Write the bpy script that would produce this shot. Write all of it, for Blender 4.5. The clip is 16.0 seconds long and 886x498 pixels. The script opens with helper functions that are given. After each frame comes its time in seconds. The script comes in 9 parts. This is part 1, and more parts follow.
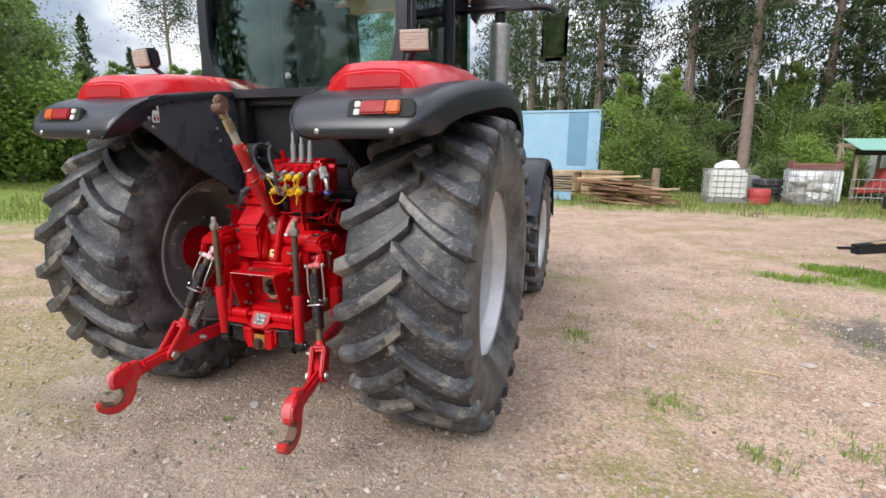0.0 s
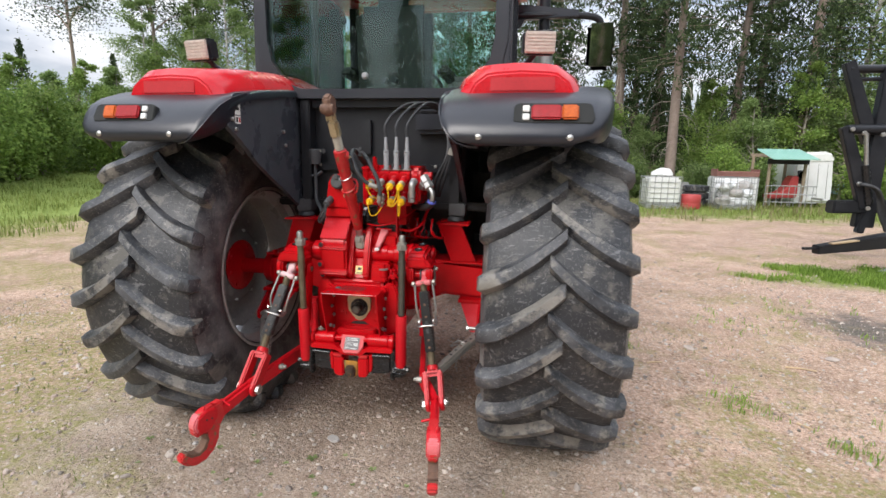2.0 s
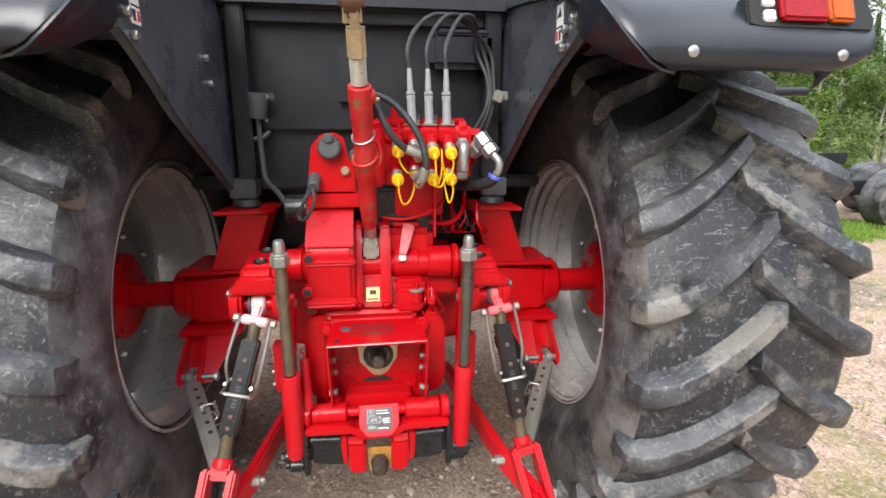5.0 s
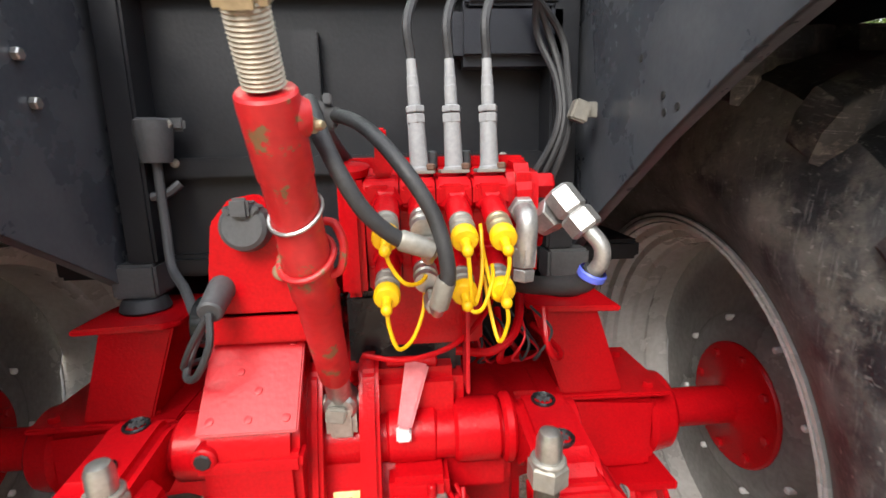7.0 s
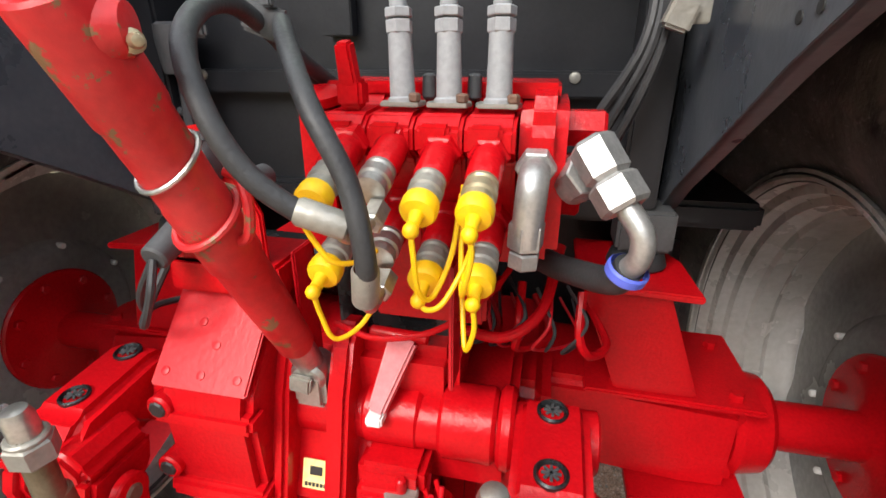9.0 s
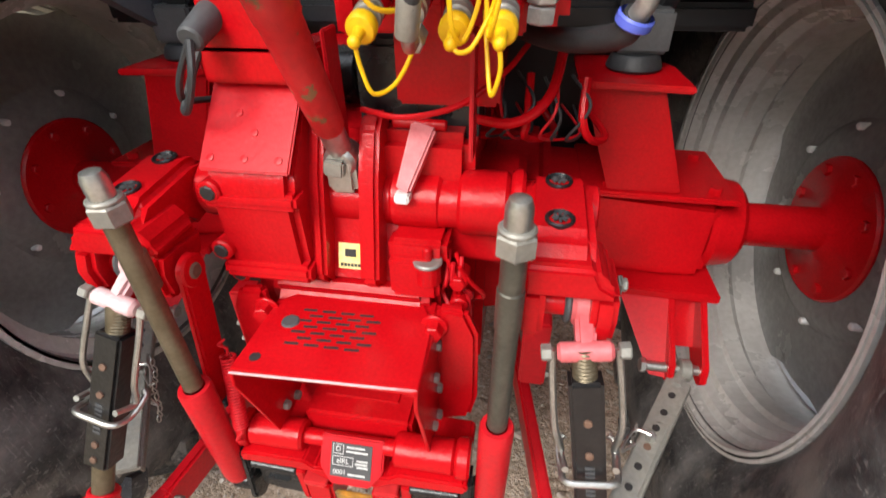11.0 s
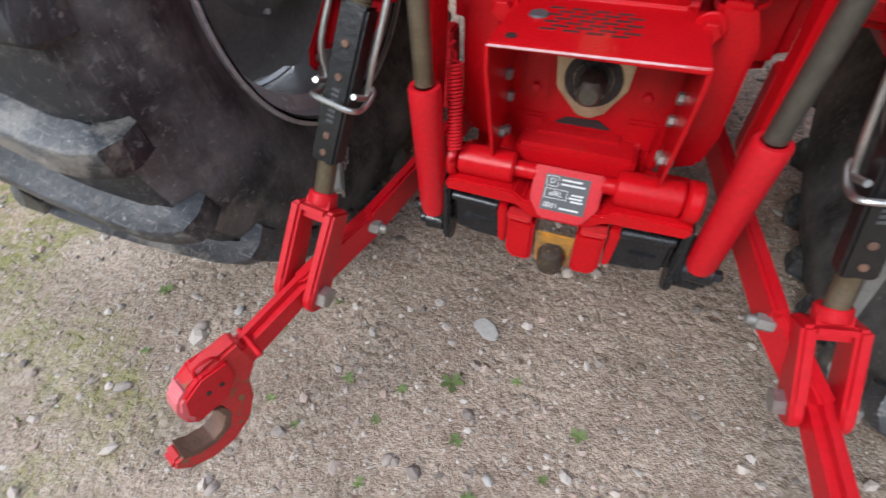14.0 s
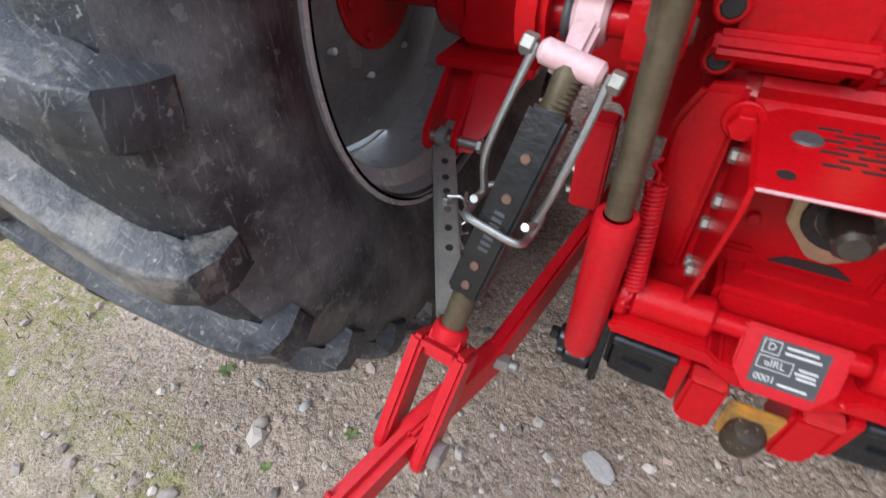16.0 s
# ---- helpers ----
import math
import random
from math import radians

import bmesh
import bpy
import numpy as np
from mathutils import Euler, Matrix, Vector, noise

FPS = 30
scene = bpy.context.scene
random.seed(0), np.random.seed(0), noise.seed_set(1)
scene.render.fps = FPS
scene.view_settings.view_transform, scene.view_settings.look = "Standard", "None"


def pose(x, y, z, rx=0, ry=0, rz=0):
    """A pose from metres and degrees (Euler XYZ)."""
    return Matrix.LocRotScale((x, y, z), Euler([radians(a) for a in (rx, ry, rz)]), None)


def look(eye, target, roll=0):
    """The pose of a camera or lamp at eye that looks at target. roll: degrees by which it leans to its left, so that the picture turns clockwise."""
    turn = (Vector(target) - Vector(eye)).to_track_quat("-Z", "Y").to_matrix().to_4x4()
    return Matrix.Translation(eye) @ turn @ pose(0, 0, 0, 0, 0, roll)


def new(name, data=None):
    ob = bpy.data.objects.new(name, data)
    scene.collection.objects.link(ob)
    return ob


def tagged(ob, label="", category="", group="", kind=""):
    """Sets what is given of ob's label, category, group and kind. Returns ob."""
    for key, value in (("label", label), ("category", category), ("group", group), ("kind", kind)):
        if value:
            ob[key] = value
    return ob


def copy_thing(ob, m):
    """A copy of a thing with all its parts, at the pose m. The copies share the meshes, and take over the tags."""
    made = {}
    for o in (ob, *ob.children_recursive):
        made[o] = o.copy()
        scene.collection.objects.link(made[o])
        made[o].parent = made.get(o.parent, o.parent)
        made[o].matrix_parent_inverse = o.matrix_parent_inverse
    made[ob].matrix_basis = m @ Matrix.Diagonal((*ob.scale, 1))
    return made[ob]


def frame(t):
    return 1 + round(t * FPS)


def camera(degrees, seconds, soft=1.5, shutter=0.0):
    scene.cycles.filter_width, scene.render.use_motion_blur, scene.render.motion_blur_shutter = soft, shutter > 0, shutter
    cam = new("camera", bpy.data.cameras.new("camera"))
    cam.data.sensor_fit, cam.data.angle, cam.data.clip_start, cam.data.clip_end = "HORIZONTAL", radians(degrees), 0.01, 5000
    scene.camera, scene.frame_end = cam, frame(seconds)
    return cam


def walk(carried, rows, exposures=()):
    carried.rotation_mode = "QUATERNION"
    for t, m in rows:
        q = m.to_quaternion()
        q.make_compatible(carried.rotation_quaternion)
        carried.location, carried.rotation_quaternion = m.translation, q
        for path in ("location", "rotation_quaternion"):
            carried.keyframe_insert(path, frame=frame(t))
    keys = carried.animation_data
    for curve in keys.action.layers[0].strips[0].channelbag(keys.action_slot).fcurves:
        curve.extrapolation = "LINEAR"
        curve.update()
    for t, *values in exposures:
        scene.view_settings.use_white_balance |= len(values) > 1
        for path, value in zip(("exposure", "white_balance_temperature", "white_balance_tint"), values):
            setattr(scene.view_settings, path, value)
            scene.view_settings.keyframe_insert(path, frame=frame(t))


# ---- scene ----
# ---- camera ----
cam = camera(85.3, 16.0, shutter=0.35)
PATH = [
    (0, (1.848, 2.779, 1.572), (1.234, 4.643, 1.183), 0.6),
    (0.5, (1.599, 2.726, 1.568), (1.049, 4.614, 1.202), 1.4),
    (1, (1.339, 2.669, 1.576), (0.861, 4.583, 1.246), 2.4),
    (1.5, (1.111, 2.703, 1.563), (0.727, 4.636, 1.22), 1.5),
    (2, (0.858, 2.697, 1.566), (0.537, 4.638, 1.206), 1.0),
    (2.5, (0.594, 2.72, 1.542), (0.333, 4.664, 1.152), 0.6),
    (3, (0.433, 2.858, 1.515), (0.246, 4.805, 1.095), 0.1),
    (3.2, (0.371, 2.926, 1.522), (0.223, 4.872, 1.086), 0.4),
    (5.3, (-0.025, 3.769, 1.499), (0.282, 5.686, 1.018), 0.3),
    (5.5, (-0.055, 3.866, 1.501), (0.272, 5.788, 1.058), 0.2),
    (6, (-0.077, 4.074, 1.534), (0.241, 6.009, 1.138), -0.5),
    (6.5, (0.009, 4.264, 1.546), (0.253, 6.213, 1.17), -0.5),
    (7, (0.108, 4.439, 1.551), (0.259, 6.391, 1.143), -1.2),
    (7.5, (0.163, 4.562, 1.555), (0.172, 6.513, 1.115), -1.4),
    (8, (0.282, 4.619, 1.562), (0.004, 6.535, 1.063), -0.4),
    (8.2, (0.298, 4.649, 1.571), (-0.064, 6.536, 1.015), -0.0),
    (10.3, (0.303, 4.609, 1.513), (-0.097, 6.305, 0.53), -0.8),
    (10.5, (0.286, 4.577, 1.493), (-0.08, 6.257, 0.47), -0.8),
    (11, (0.277, 4.494, 1.454), (-0.021, 6.122, 0.332), -1.0),
    (11.5, (0.277, 4.433, 1.418), (0.031, 6.012, 0.215), -1.4),
    (12, (0.282, 4.398, 1.372), (0.087, 5.921, 0.09), -1.8),
    (12.5, (0.328, 4.375, 1.307), (0.163, 5.844, -0.04), -1.1),
    (13, (0.315, 4.344, 1.247), (0.087, 5.753, -0.153), -0.3),
    (13.5, (0.18, 4.313, 1.225), (-0.2, 5.668, -0.196), -1.3),
    (14, (0.047, 4.287, 1.191), (-0.473, 5.55, -0.27), -2.6),
    (14.5, (-0.069, 4.273, 1.174), (-0.674, 5.482, -0.3), -3.0),
    (15, (-0.133, 4.302, 1.166), (-0.772, 5.53, -0.278), -3.4),
    (15.5, (-0.182, 4.354, 1.171), (-0.816, 5.632, -0.231), -3.1),
    (16, (-0.228, 4.462, 1.169), (-0.92, 5.76, -0.186), -1.8),
]
walk(cam, [(t, look(eye, target, roll)) for t, eye, target, roll in PATH],
     [(0, 0.32, 6450, 12), (3.0, 0.34, 6450, 12), (5.3, 0.90, 6400, 10), (6.5, 1.02, 6600, 10), (8.2, 0.98, 6700, 10), (11.0, 0.84, 6650, 10), (12.5, 0.52, 6350, 10), (14.0, 0.30, 5900, 10), (16.0, 0.38, 5800, 10)])

# ---- sky, sun ----
world = bpy.data.worlds.new("overcast_sky")
scene.world = world
world.use_nodes = True
wn, wl = world.node_tree.nodes, world.node_tree.links
wn.clear()
SUN_UP, SUN_TURN = radians(40), radians(203)
w_out = wn.new("ShaderNodeOutputWorld")
w_sky = wn.new("ShaderNodeTexSky")
w_sky.sky_type = "NISHITA"
w_sky.sun_disc = False
w_sky.sun_elevation, w_sky.sun_rotation = SUN_UP, SUN_TURN
w_b1 = wn.new("ShaderNodeBackground")
w_b1.inputs[1].default_value = 0.10
w_b2 = wn.new("ShaderNodeBackground")
w_sep, w_grad = wn.new("ShaderNodeSeparateXYZ"), wn.new("ShaderNodeMapRange")
w_grad.inputs["From Min"].default_value, w_grad.inputs["From Max"].default_value = 0.0, 0.9
w_grad.inputs["To Min"].default_value, w_grad.inputs["To Max"].default_value = 0.60, 3.0  # an overcast sky is brightest overhead
w_mix = wn.new("ShaderNodeMixShader")
w_tc = wn.new("ShaderNodeTexCoord")
w_map = wn.new("ShaderNodeMapping")
w_map.inputs["Scale"].default_value = (1.6, 1.6, 4.5)
w_n = wn.new("ShaderNodeTexNoise")
w_n.inputs["Scale"].default_value, w_n.inputs["Detail"].default_value = 1.7, 6
w_r = wn.new("ShaderNodeValToRGB")
w_r.color_ramp.elements[0].position, w_r.color_ramp.elements[0].color = 0.36, (0.25, 0.25, 0.25, 1)
w_r.color_ramp.elements[1].position, w_r.color_ramp.elements[1].color = 0.56, (0.97, 0.97, 0.97, 1)
w_c = wn.new("ShaderNodeValToRGB")
w_c.color_ramp.elements[0].position, w_c.color_ramp.elements[0].color = 0.40, (0.42, 0.47, 0.55, 1)
w_c.color_ramp.elements[1].position, w_c.color_ramp.elements[1].color = 0.66, (0.93, 0.94, 0.96, 1)
w_n2 = wn.new("ShaderNodeTexNoise")
w_n2.inputs["Scale"].default_value, w_n2.inputs["Detail"].default_value = 3.1, 5
wl.new(w_tc.outputs["Generated"], w_map.inputs[0])
wl.new(w_tc.outputs["Generated"], w_sep.inputs[0])
wl.new(w_sep.outputs[2], w_grad.inputs["Value"])
wl.new(w_grad.outputs[0], w_b2.inputs[1])
wl.new(w_map.outputs[0], w_n.inputs["Vector"])
wl.new(w_map.outputs[0], w_n2.inputs["Vector"])
wl.new(w_n.outputs[0], w_r.inputs[0])
wl.new(w_n2.outputs[0], w_c.inputs[0])
wl.new(w_sky.outputs[0], w_b1.inputs[0])
wl.new(w_c.outputs[0], w_b2.inputs[0])
wl.new(w_r.outputs[0], w_mix.inputs[0])
wl.new(w_b1.outputs[0], w_mix.inputs[1])
wl.new(w_b2.outputs[0], w_mix.inputs[2])
wl.new(w_mix.outputs[0], w_out.inputs[0])

sun = new("sun", bpy.data.lights.new("sun", "SUN"))
sun.data.energy, sun.data.angle, sun.data.color = 2.2, radians(28), (1.0, 0.96, 0.9)
sun_way = Vector((math.sin(SUN_TURN) * math.cos(SUN_UP), math.cos(SUN_TURN) * math.cos(SUN_UP), math.sin(SUN_UP)))
sun.matrix_world = look(sun_way * 60, (0, 0, 0))

# ---- materials ----
def nodes_of(name):
    m = bpy.data.materials.new(name)
    m.use_nodes = True
    m.node_tree.nodes.clear()
    return m, m.node_tree.nodes, m.node_tree.links


def surface(name, base, rough=0.5, metal=0.0, second=None, amount=0.5, scale=6.0, fine=60.0, bump=0.15, coat=0.0, spread=0.12, spots=None, spot_at=0.62, spec=0.5, rough2=None, vary=0.0):
    """A painted, plastic, metal or rubber surface: base colour with a second colour in cloudy patches, fine grain, worn spots and relief."""
    m, n, l = nodes_of(name)
    out, p = n.new("ShaderNodeOutputMaterial"), n.new("ShaderNodeBsdfPrincipled")
    l.new(p.outputs[0], out.inputs[0])
    tc, info, add = n.new("ShaderNodeTexCoord"), n.new("ShaderNodeObjectInfo"), n.new("ShaderNodeVectorMath")
    mul = n.new("ShaderNodeMath")
    mul.operation, mul.inputs[1].default_value = "MULTIPLY", 37.0
    l.new(info.outputs["Random"], mul.inputs[0])
    l.new(tc.outputs["Object"], add.inputs[0])
    l.new(mul.outputs[0], add.inputs[1])
    big, small = n.new("ShaderNodeTexNoise"), n.new("ShaderNodeTexNoise")
    big.inputs["Scale"].default_value, big.inputs["Detail"].default_value, big.inputs["Roughness"].default_value = scale, 5, 0.62
    small.inputs["Scale"].default_value, small.inputs["Detail"].default_value = fine, 4
    l.new(add.outputs[0], big.inputs["Vector"])
    l.new(add.outputs[0], small.inputs["Vector"])
    ramp = n.new("ShaderNodeValToRGB")
    ramp.color_ramp.elements[0].position, ramp.color_ramp.elements[1].position = 0.5 - spread, 0.5 + spread * 1.6
    ramp.color_ramp.elements[1].color = (amount, amount, amount, 1)
    l.new(big.outputs[0], ramp.inputs[0])
    mix = n.new("ShaderNodeMix")
    mix.data_type = "RGBA"
    mix.inputs["A"].default_value = (*base, 1)
    mix.inputs["B"].default_value = (*(second or [c * 0.7 for c in base]), 1)
    l.new(ramp.outputs[0], mix.inputs["Factor"])
    last = mix.outputs["Result"]
    grain = n.new("ShaderNodeMix")
    grain.data_type, grain.blend_type = "RGBA", "OVERLAY"
    grain.inputs["Factor"].default_value = 0.25
    l.new(last, grain.inputs["A"])
    l.new(small.outputs[0], grain.inputs["B"])
    last = grain.outputs["Result"]
    if vary:
        hsv, vmap = n.new("ShaderNodeHueSaturation"), n.new("ShaderNodeMapRange")
        vmap.inputs["To Min"].default_value, vmap.inputs["To Max"].default_value = 1 - vary, 1 + vary
        l.new(info.outputs["Random"], vmap.inputs["Value"])
        l.new(vmap.outputs[0], hsv.inputs["Value"])
        l.new(last, hsv.inputs["Color"])
        last = hsv.outputs[0]
    if spots:
        sn, sr, sm = n.new("ShaderNodeTexNoise"), n.new("ShaderNodeValToRGB"), n.new("ShaderNodeMix")
        sn.inputs["Scale"].default_value, sn.inputs["Detail"].default_value, sn.inputs["Roughness"].default_value = scale * 4, 6, 0.7
        l.new(add.outputs[0], sn.inputs["Vector"])
        sr.color_ramp.elements[0].position, sr.color_ramp.elements[1].position = spot_at, spot_at + 0.03
        l.new(sn.outputs[0], sr.inputs[0])
        sm.data_type = "RGBA"
        sm.inputs["B"].default_value = (*spots, 1)
        l.new(sr.outputs[0], sm.inputs["Factor"])
        l.new(last, sm.inputs["A"])
        last = sm.outputs["Result"]
    l.new(last, p.inputs["Base Color"])
    rr = n.new("ShaderNodeMapRange")
    rr.inputs["To Min"].default_value, rr.inputs["To Max"].default_value = rough * 0.8, min(1.0, rough2 if rough2 else rough * 1.35)
    l.new(big.outputs[0], rr.inputs["Value"])
    l.new(rr.outputs[0], p.inputs["Roughness"])
    p.inputs["Metallic"].default_value = metal
    p.inputs["Coat Weight"].default_value = coat
    p.inputs["Coat Roughness"].default_value = 0.12
    p.inputs["Specular IOR Level"].default_value = spec
    if bump:
        b, mixh = n.new("ShaderNodeBump"), n.new("ShaderNodeMath")
        mixh.operation = "ADD"
        l.new(big.outputs[0], mixh.inputs[0])
        l.new(small.outputs[0], mixh.inputs[1])
        b.inputs["Strength"].default_value, b.inputs["Distance"].default_value = bump, 0.004
        l.new(mixh.outputs[0], b.inputs["Height"])
        l.new(b.outputs[0], p.inputs["Normal"])
    return m


def clear_pane(name, tint, see=0.9, gloss=0.02):
    """A thin glass pane: tinted see-through with a mirror gloss by Fresnel."""
    m, n, l = nodes_of(name)
    out, mix, tr, gl, fr = (n.new("ShaderNode" + k) for k in ("OutputMaterial", "MixShader", "BsdfTransparent", "BsdfGlossy", "Fresnel"))
    tr.inputs[0].default_value = (*tint, 1)
    gl.inputs["Roughness"].default_value = gloss
    gl.inputs["Color"].default_value = (0.9, 1.0, 0.97, 1)
    fr.inputs["IOR"].default_value = 1.45
    l.new(fr.outputs[0], mix.inputs[0])
    l.new(tr.outputs[0], mix.inputs[1])
    l.new(gl.outputs[0], mix.inputs[2])
    l.new(mix.outputs[0], out.inputs[0])
    return m


def leafy(name, a, b, seen_through=0.35):
    m, n, l = nodes_of(name)
    out, p, t, mix = (n.new("ShaderNode" + k) for k in ("OutputMaterial", "BsdfPrincipled", "BsdfTranslucent", "MixShader"))
    geo, ramp = n.new("ShaderNodeNewGeometry"), n.new("ShaderNodeValToRGB")
    ramp.color_ramp.elements[0].color, ramp.color_ramp.elements[1].color = (*a, 1), (*b, 1)
    info, hsv, vmap = n.new("ShaderNodeObjectInfo"), n.new("ShaderNodeHueSaturation"), n.new("ShaderNodeMapRange")
    vmap.inputs["To Min"].default_value, vmap.inputs["To Max"].default_value = 0.75, 1.2
    l.new(info.outputs["Random"], vmap.inputs["Value"])
    l.new(vmap.outputs[0], hsv.inputs["Value"])
    l.new(geo.outputs["Random Per Island"], ramp.inputs[0])
    l.new(ramp.outputs[0], hsv.inputs["Color"])
    for s in (p, t):
        l.new(hsv.outputs[0], s.inputs[0])
    p.inputs["Roughness"].default_value = 0.6
    p.inputs["Specular IOR Level"].default_value = 0.25
    mix.inputs[0].default_value = seen_through
    l.new(p.outputs[0], mix.inputs[1])
    l.new(t.outputs[0], mix.inputs[2])
    l.new(mix.outputs[0], out.inputs[0])
    return m


def tyre_rubber(name, dust, worn):
    """Black rubber with a bluish sheen, dried mud in large patches, pale specks, and fine scratches."""
    m, n, l = nodes_of(name)
    out, p, tc = n.new("ShaderNodeOutputMaterial"), n.new("ShaderNodeBsdfPrincipled"), n.new("ShaderNodeTexCoord")
    info, mul, add = n.new("ShaderNodeObjectInfo"), n.new("ShaderNodeMath"), n.new("ShaderNodeVectorMath")
    mul.operation, mul.inputs[1].default_value = "MULTIPLY", 23.0
    l.new(info.outputs["Random"], mul.inputs[0])
    l.new(tc.outputs["Object"], add.inputs[0])
    l.new(mul.outputs[0], add.inputs[1])
    l.new(p.outputs[0], out.inputs[0])

    def layer(scale, detail, rough, low, high, top, stretch=None):
        k, r = n.new("ShaderNodeTexNoise"), n.new("ShaderNodeValToRGB")
        k.inputs["Scale"].default_value, k.inputs["Detail"].default_value, k.inputs["Roughness"].default_value = scale, detail, rough
        if stretch:
            mp = n.new("ShaderNodeMapping")
            mp.inputs["Scale"].default_value, mp.inputs["Rotation"].default_value = stretch, (0.6, 0.4, 0.9)
            l.new(add.outputs[0], mp.inputs[0])
            l.new(mp.outputs[0], k.inputs["Vector"])
        else:
            l.new(add.outputs[0], k.inputs["Vector"])
        r.color_ramp.elements[0].position, r.color_ramp.elements[1].position = low, high
        r.color_ramp.elements[1].color = (top, top, top, 1)
        l.new(k.outputs[0], r.inputs[0])
        return r.outputs[0], k.outputs[0]

    last = None
    for (scale, detail, rough, low, high, top, stretch), colour in (
            ((6, 6, 0.65, 0.40, 0.68, 1.0, None), worn),
            ((20, 5, 0.65, 0.60, 0.63, 0.50, (1, 11, 1)), (0.22, 0.22, 0.22)),
            ((26, 4, 0.6, 0.63, 0.65, 0.45, (9, 1, 2)), (0.26, 0.26, 0.255)),
            ((3.2, 8, 0.70, 0.545, 0.60, dust, None), (0.27, 0.25, 0.215)),
            ((15, 9, 0.8, 0.540, 0.590, dust * 0.40, None), (0.30, 0.275, 0.23)),
            ((75, 3, 0.6, 0.665, 0.70, 0.55, None), (0.36, 0.35, 0.325))):
        f, h = layer(scale, detail, rough, low, high, top, stretch)
        mix = n.new("ShaderNodeMix")
        mix.data_type = "RGBA"
        mix.inputs["B"].default_value = (*colour, 1)
        l.new(f, mix.inputs["Factor"])
        if last is None:
            mix.inputs["A"].default_value = (0.016, 0.018, 0.022, 1)
            sheen = h
        else:
            l.new(last, mix.inputs["A"])
        last = mix.outputs["Result"]
    l.new(last, p.inputs["Base Color"])
    rr = n.new("ShaderNodeMapRange")
    rr.inputs["To Min"].default_value, rr.inputs["To Max"].default_value = 0.34, 0.66
    l.new(sheen, rr.inputs["Value"])
    l.new(rr.outputs[0], p.inputs["Roughness"])
    p.inputs["Specular IOR Level"].default_value = 0.62
    b = n.new("ShaderNodeBump")
    b.inputs["Strength"].default_value, b.inputs["Distance"].default_value = 0.6, 0.004
    _, fine = layer(60, 4, 0.65, 0, 1, 1)
    l.new(fine, b.inputs["Height"])
    l.new(b.outputs[0], p.inputs["Normal"])
    return m


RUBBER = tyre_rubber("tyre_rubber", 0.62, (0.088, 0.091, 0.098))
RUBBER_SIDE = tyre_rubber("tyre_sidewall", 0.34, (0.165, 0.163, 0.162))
# Darkest rubber: the base between the lugs, and the stacked tyres
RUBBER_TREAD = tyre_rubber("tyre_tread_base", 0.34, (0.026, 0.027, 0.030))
RED = surface("tractor_red_paint", (0.50, 0.0040, 0.008), 0.20, second=(0.40, 0.0035, 0.007), amount=0.75, scale=9, fine=180, bump=0.22, spec=0.22, spots=(0.30, 0.035, 0.03), spot_at=0.70)
RED_DULL = surface("dull_red_paint", (0.51, 0.005, 0.012), 0.34, second=(0.50, 0.016, 0.022), amount=0.6, scale=7, fine=120, bump=0.12, spec=0.3)
RED_WORN = surface("worn_red_paint", (0.51, 0.012, 0.016), 0.40, second=(0.48, 0.035, 0.032), amount=0.6, scale=6, fine=90, bump=0.2, spots=(0.20, 0.11, 0.05), spot_at=0.585)
RED_CAP = surface("red_fender_paint", (0.55, 0.006, 0.013), 0.26, second=(0.46, 0.006, 0.012), amount=0.5, scale=3, fine=90, bump=0.03, coat=0.35, spec=0.35)
RED_MATT = surface("red_reflector", (0.45, 0.004, 0.010), 0.55, bump=0.05, fine=200)
BLACK_PLASTIC = surface("black_fender_plastic", (0.016, 0.018, 0.025), 0.30, second=(0.026, 0.028, 0.033), amount=0.6, scale=3.5, fine=260, bump=0.10, spec=0.52)
# Scuffed black sheet, paler than the panels: light is put into the colour
BLACK_SCUFFED_LIT = surface("scuffed_black_sheet_lit", (0.044, 0.050, 0.062), 0.26, second=(0.098, 0.104, 0.115), amount=0.8, scale=5, fine=90, bump=0.08, spots=(0.16, 0.16, 0.165), spot_at=0.68)
BLACK_PAINT = surface("black_panel_paint", (0.011, 0.012, 0.015), 0.34, second=(0.026, 0.027, 0.030), amount=0.6, scale=4, fine=120, bump=0.08, spots=(0.09, 0.09, 0.09), spot_at=0.76, spec=0.34)
BLACK_GLOSS = surface("black_gloss_paint", (0.008, 0.009, 0.010), 0.25, second=(0.02, 0.02, 0.022), amount=0.5, scale=12, fine=90, bump=0.2)
BLACK_WORN = surface("worn_black_paint", (0.008, 0.008, 0.009), 0.3, second=(0.022, 0.02, 0.019), amount=0.6, scale=14, fine=90, bump=0.25, spots=(0.5, 0.06, 0.07), spot_at=0.70)
HOSE = surface("rubber_hose", (0.022, 0.023, 0.025), 0.5, second=(0.05, 0.05, 0.052), scale=20, fine=200, bump=0.2)
RIM_GREY = surface("grey_rim_paint", (0.60, 0.585, 0.565), 0.26, metal=0.15, second=(0.44, 0.42, 0.40), amount=0.6, scale=5, fine=60, bump=0.06)
# Rim grey taken darker for the disc, its shade held in the colour
RIM_DISC = surface("shaded_disc_grey", (0.48, 0.47, 0.455), 0.24, metal=0.15, second=(0.33, 0.32, 0.305), amount=0.6, scale=4, fine=60, bump=0.06)
BOLT_WHITE = surface("pale_bolt", (0.85, 0.85, 0.84), 0.4, bump=0.0)
RIM_SILVER = surface("silver_rim_paint", (0.62, 0.63, 0.65), 0.38, metal=0.25, second=(0.45, 0.44, 0.42), amount=0.5, scale=4, fine=60, bump=0.05)
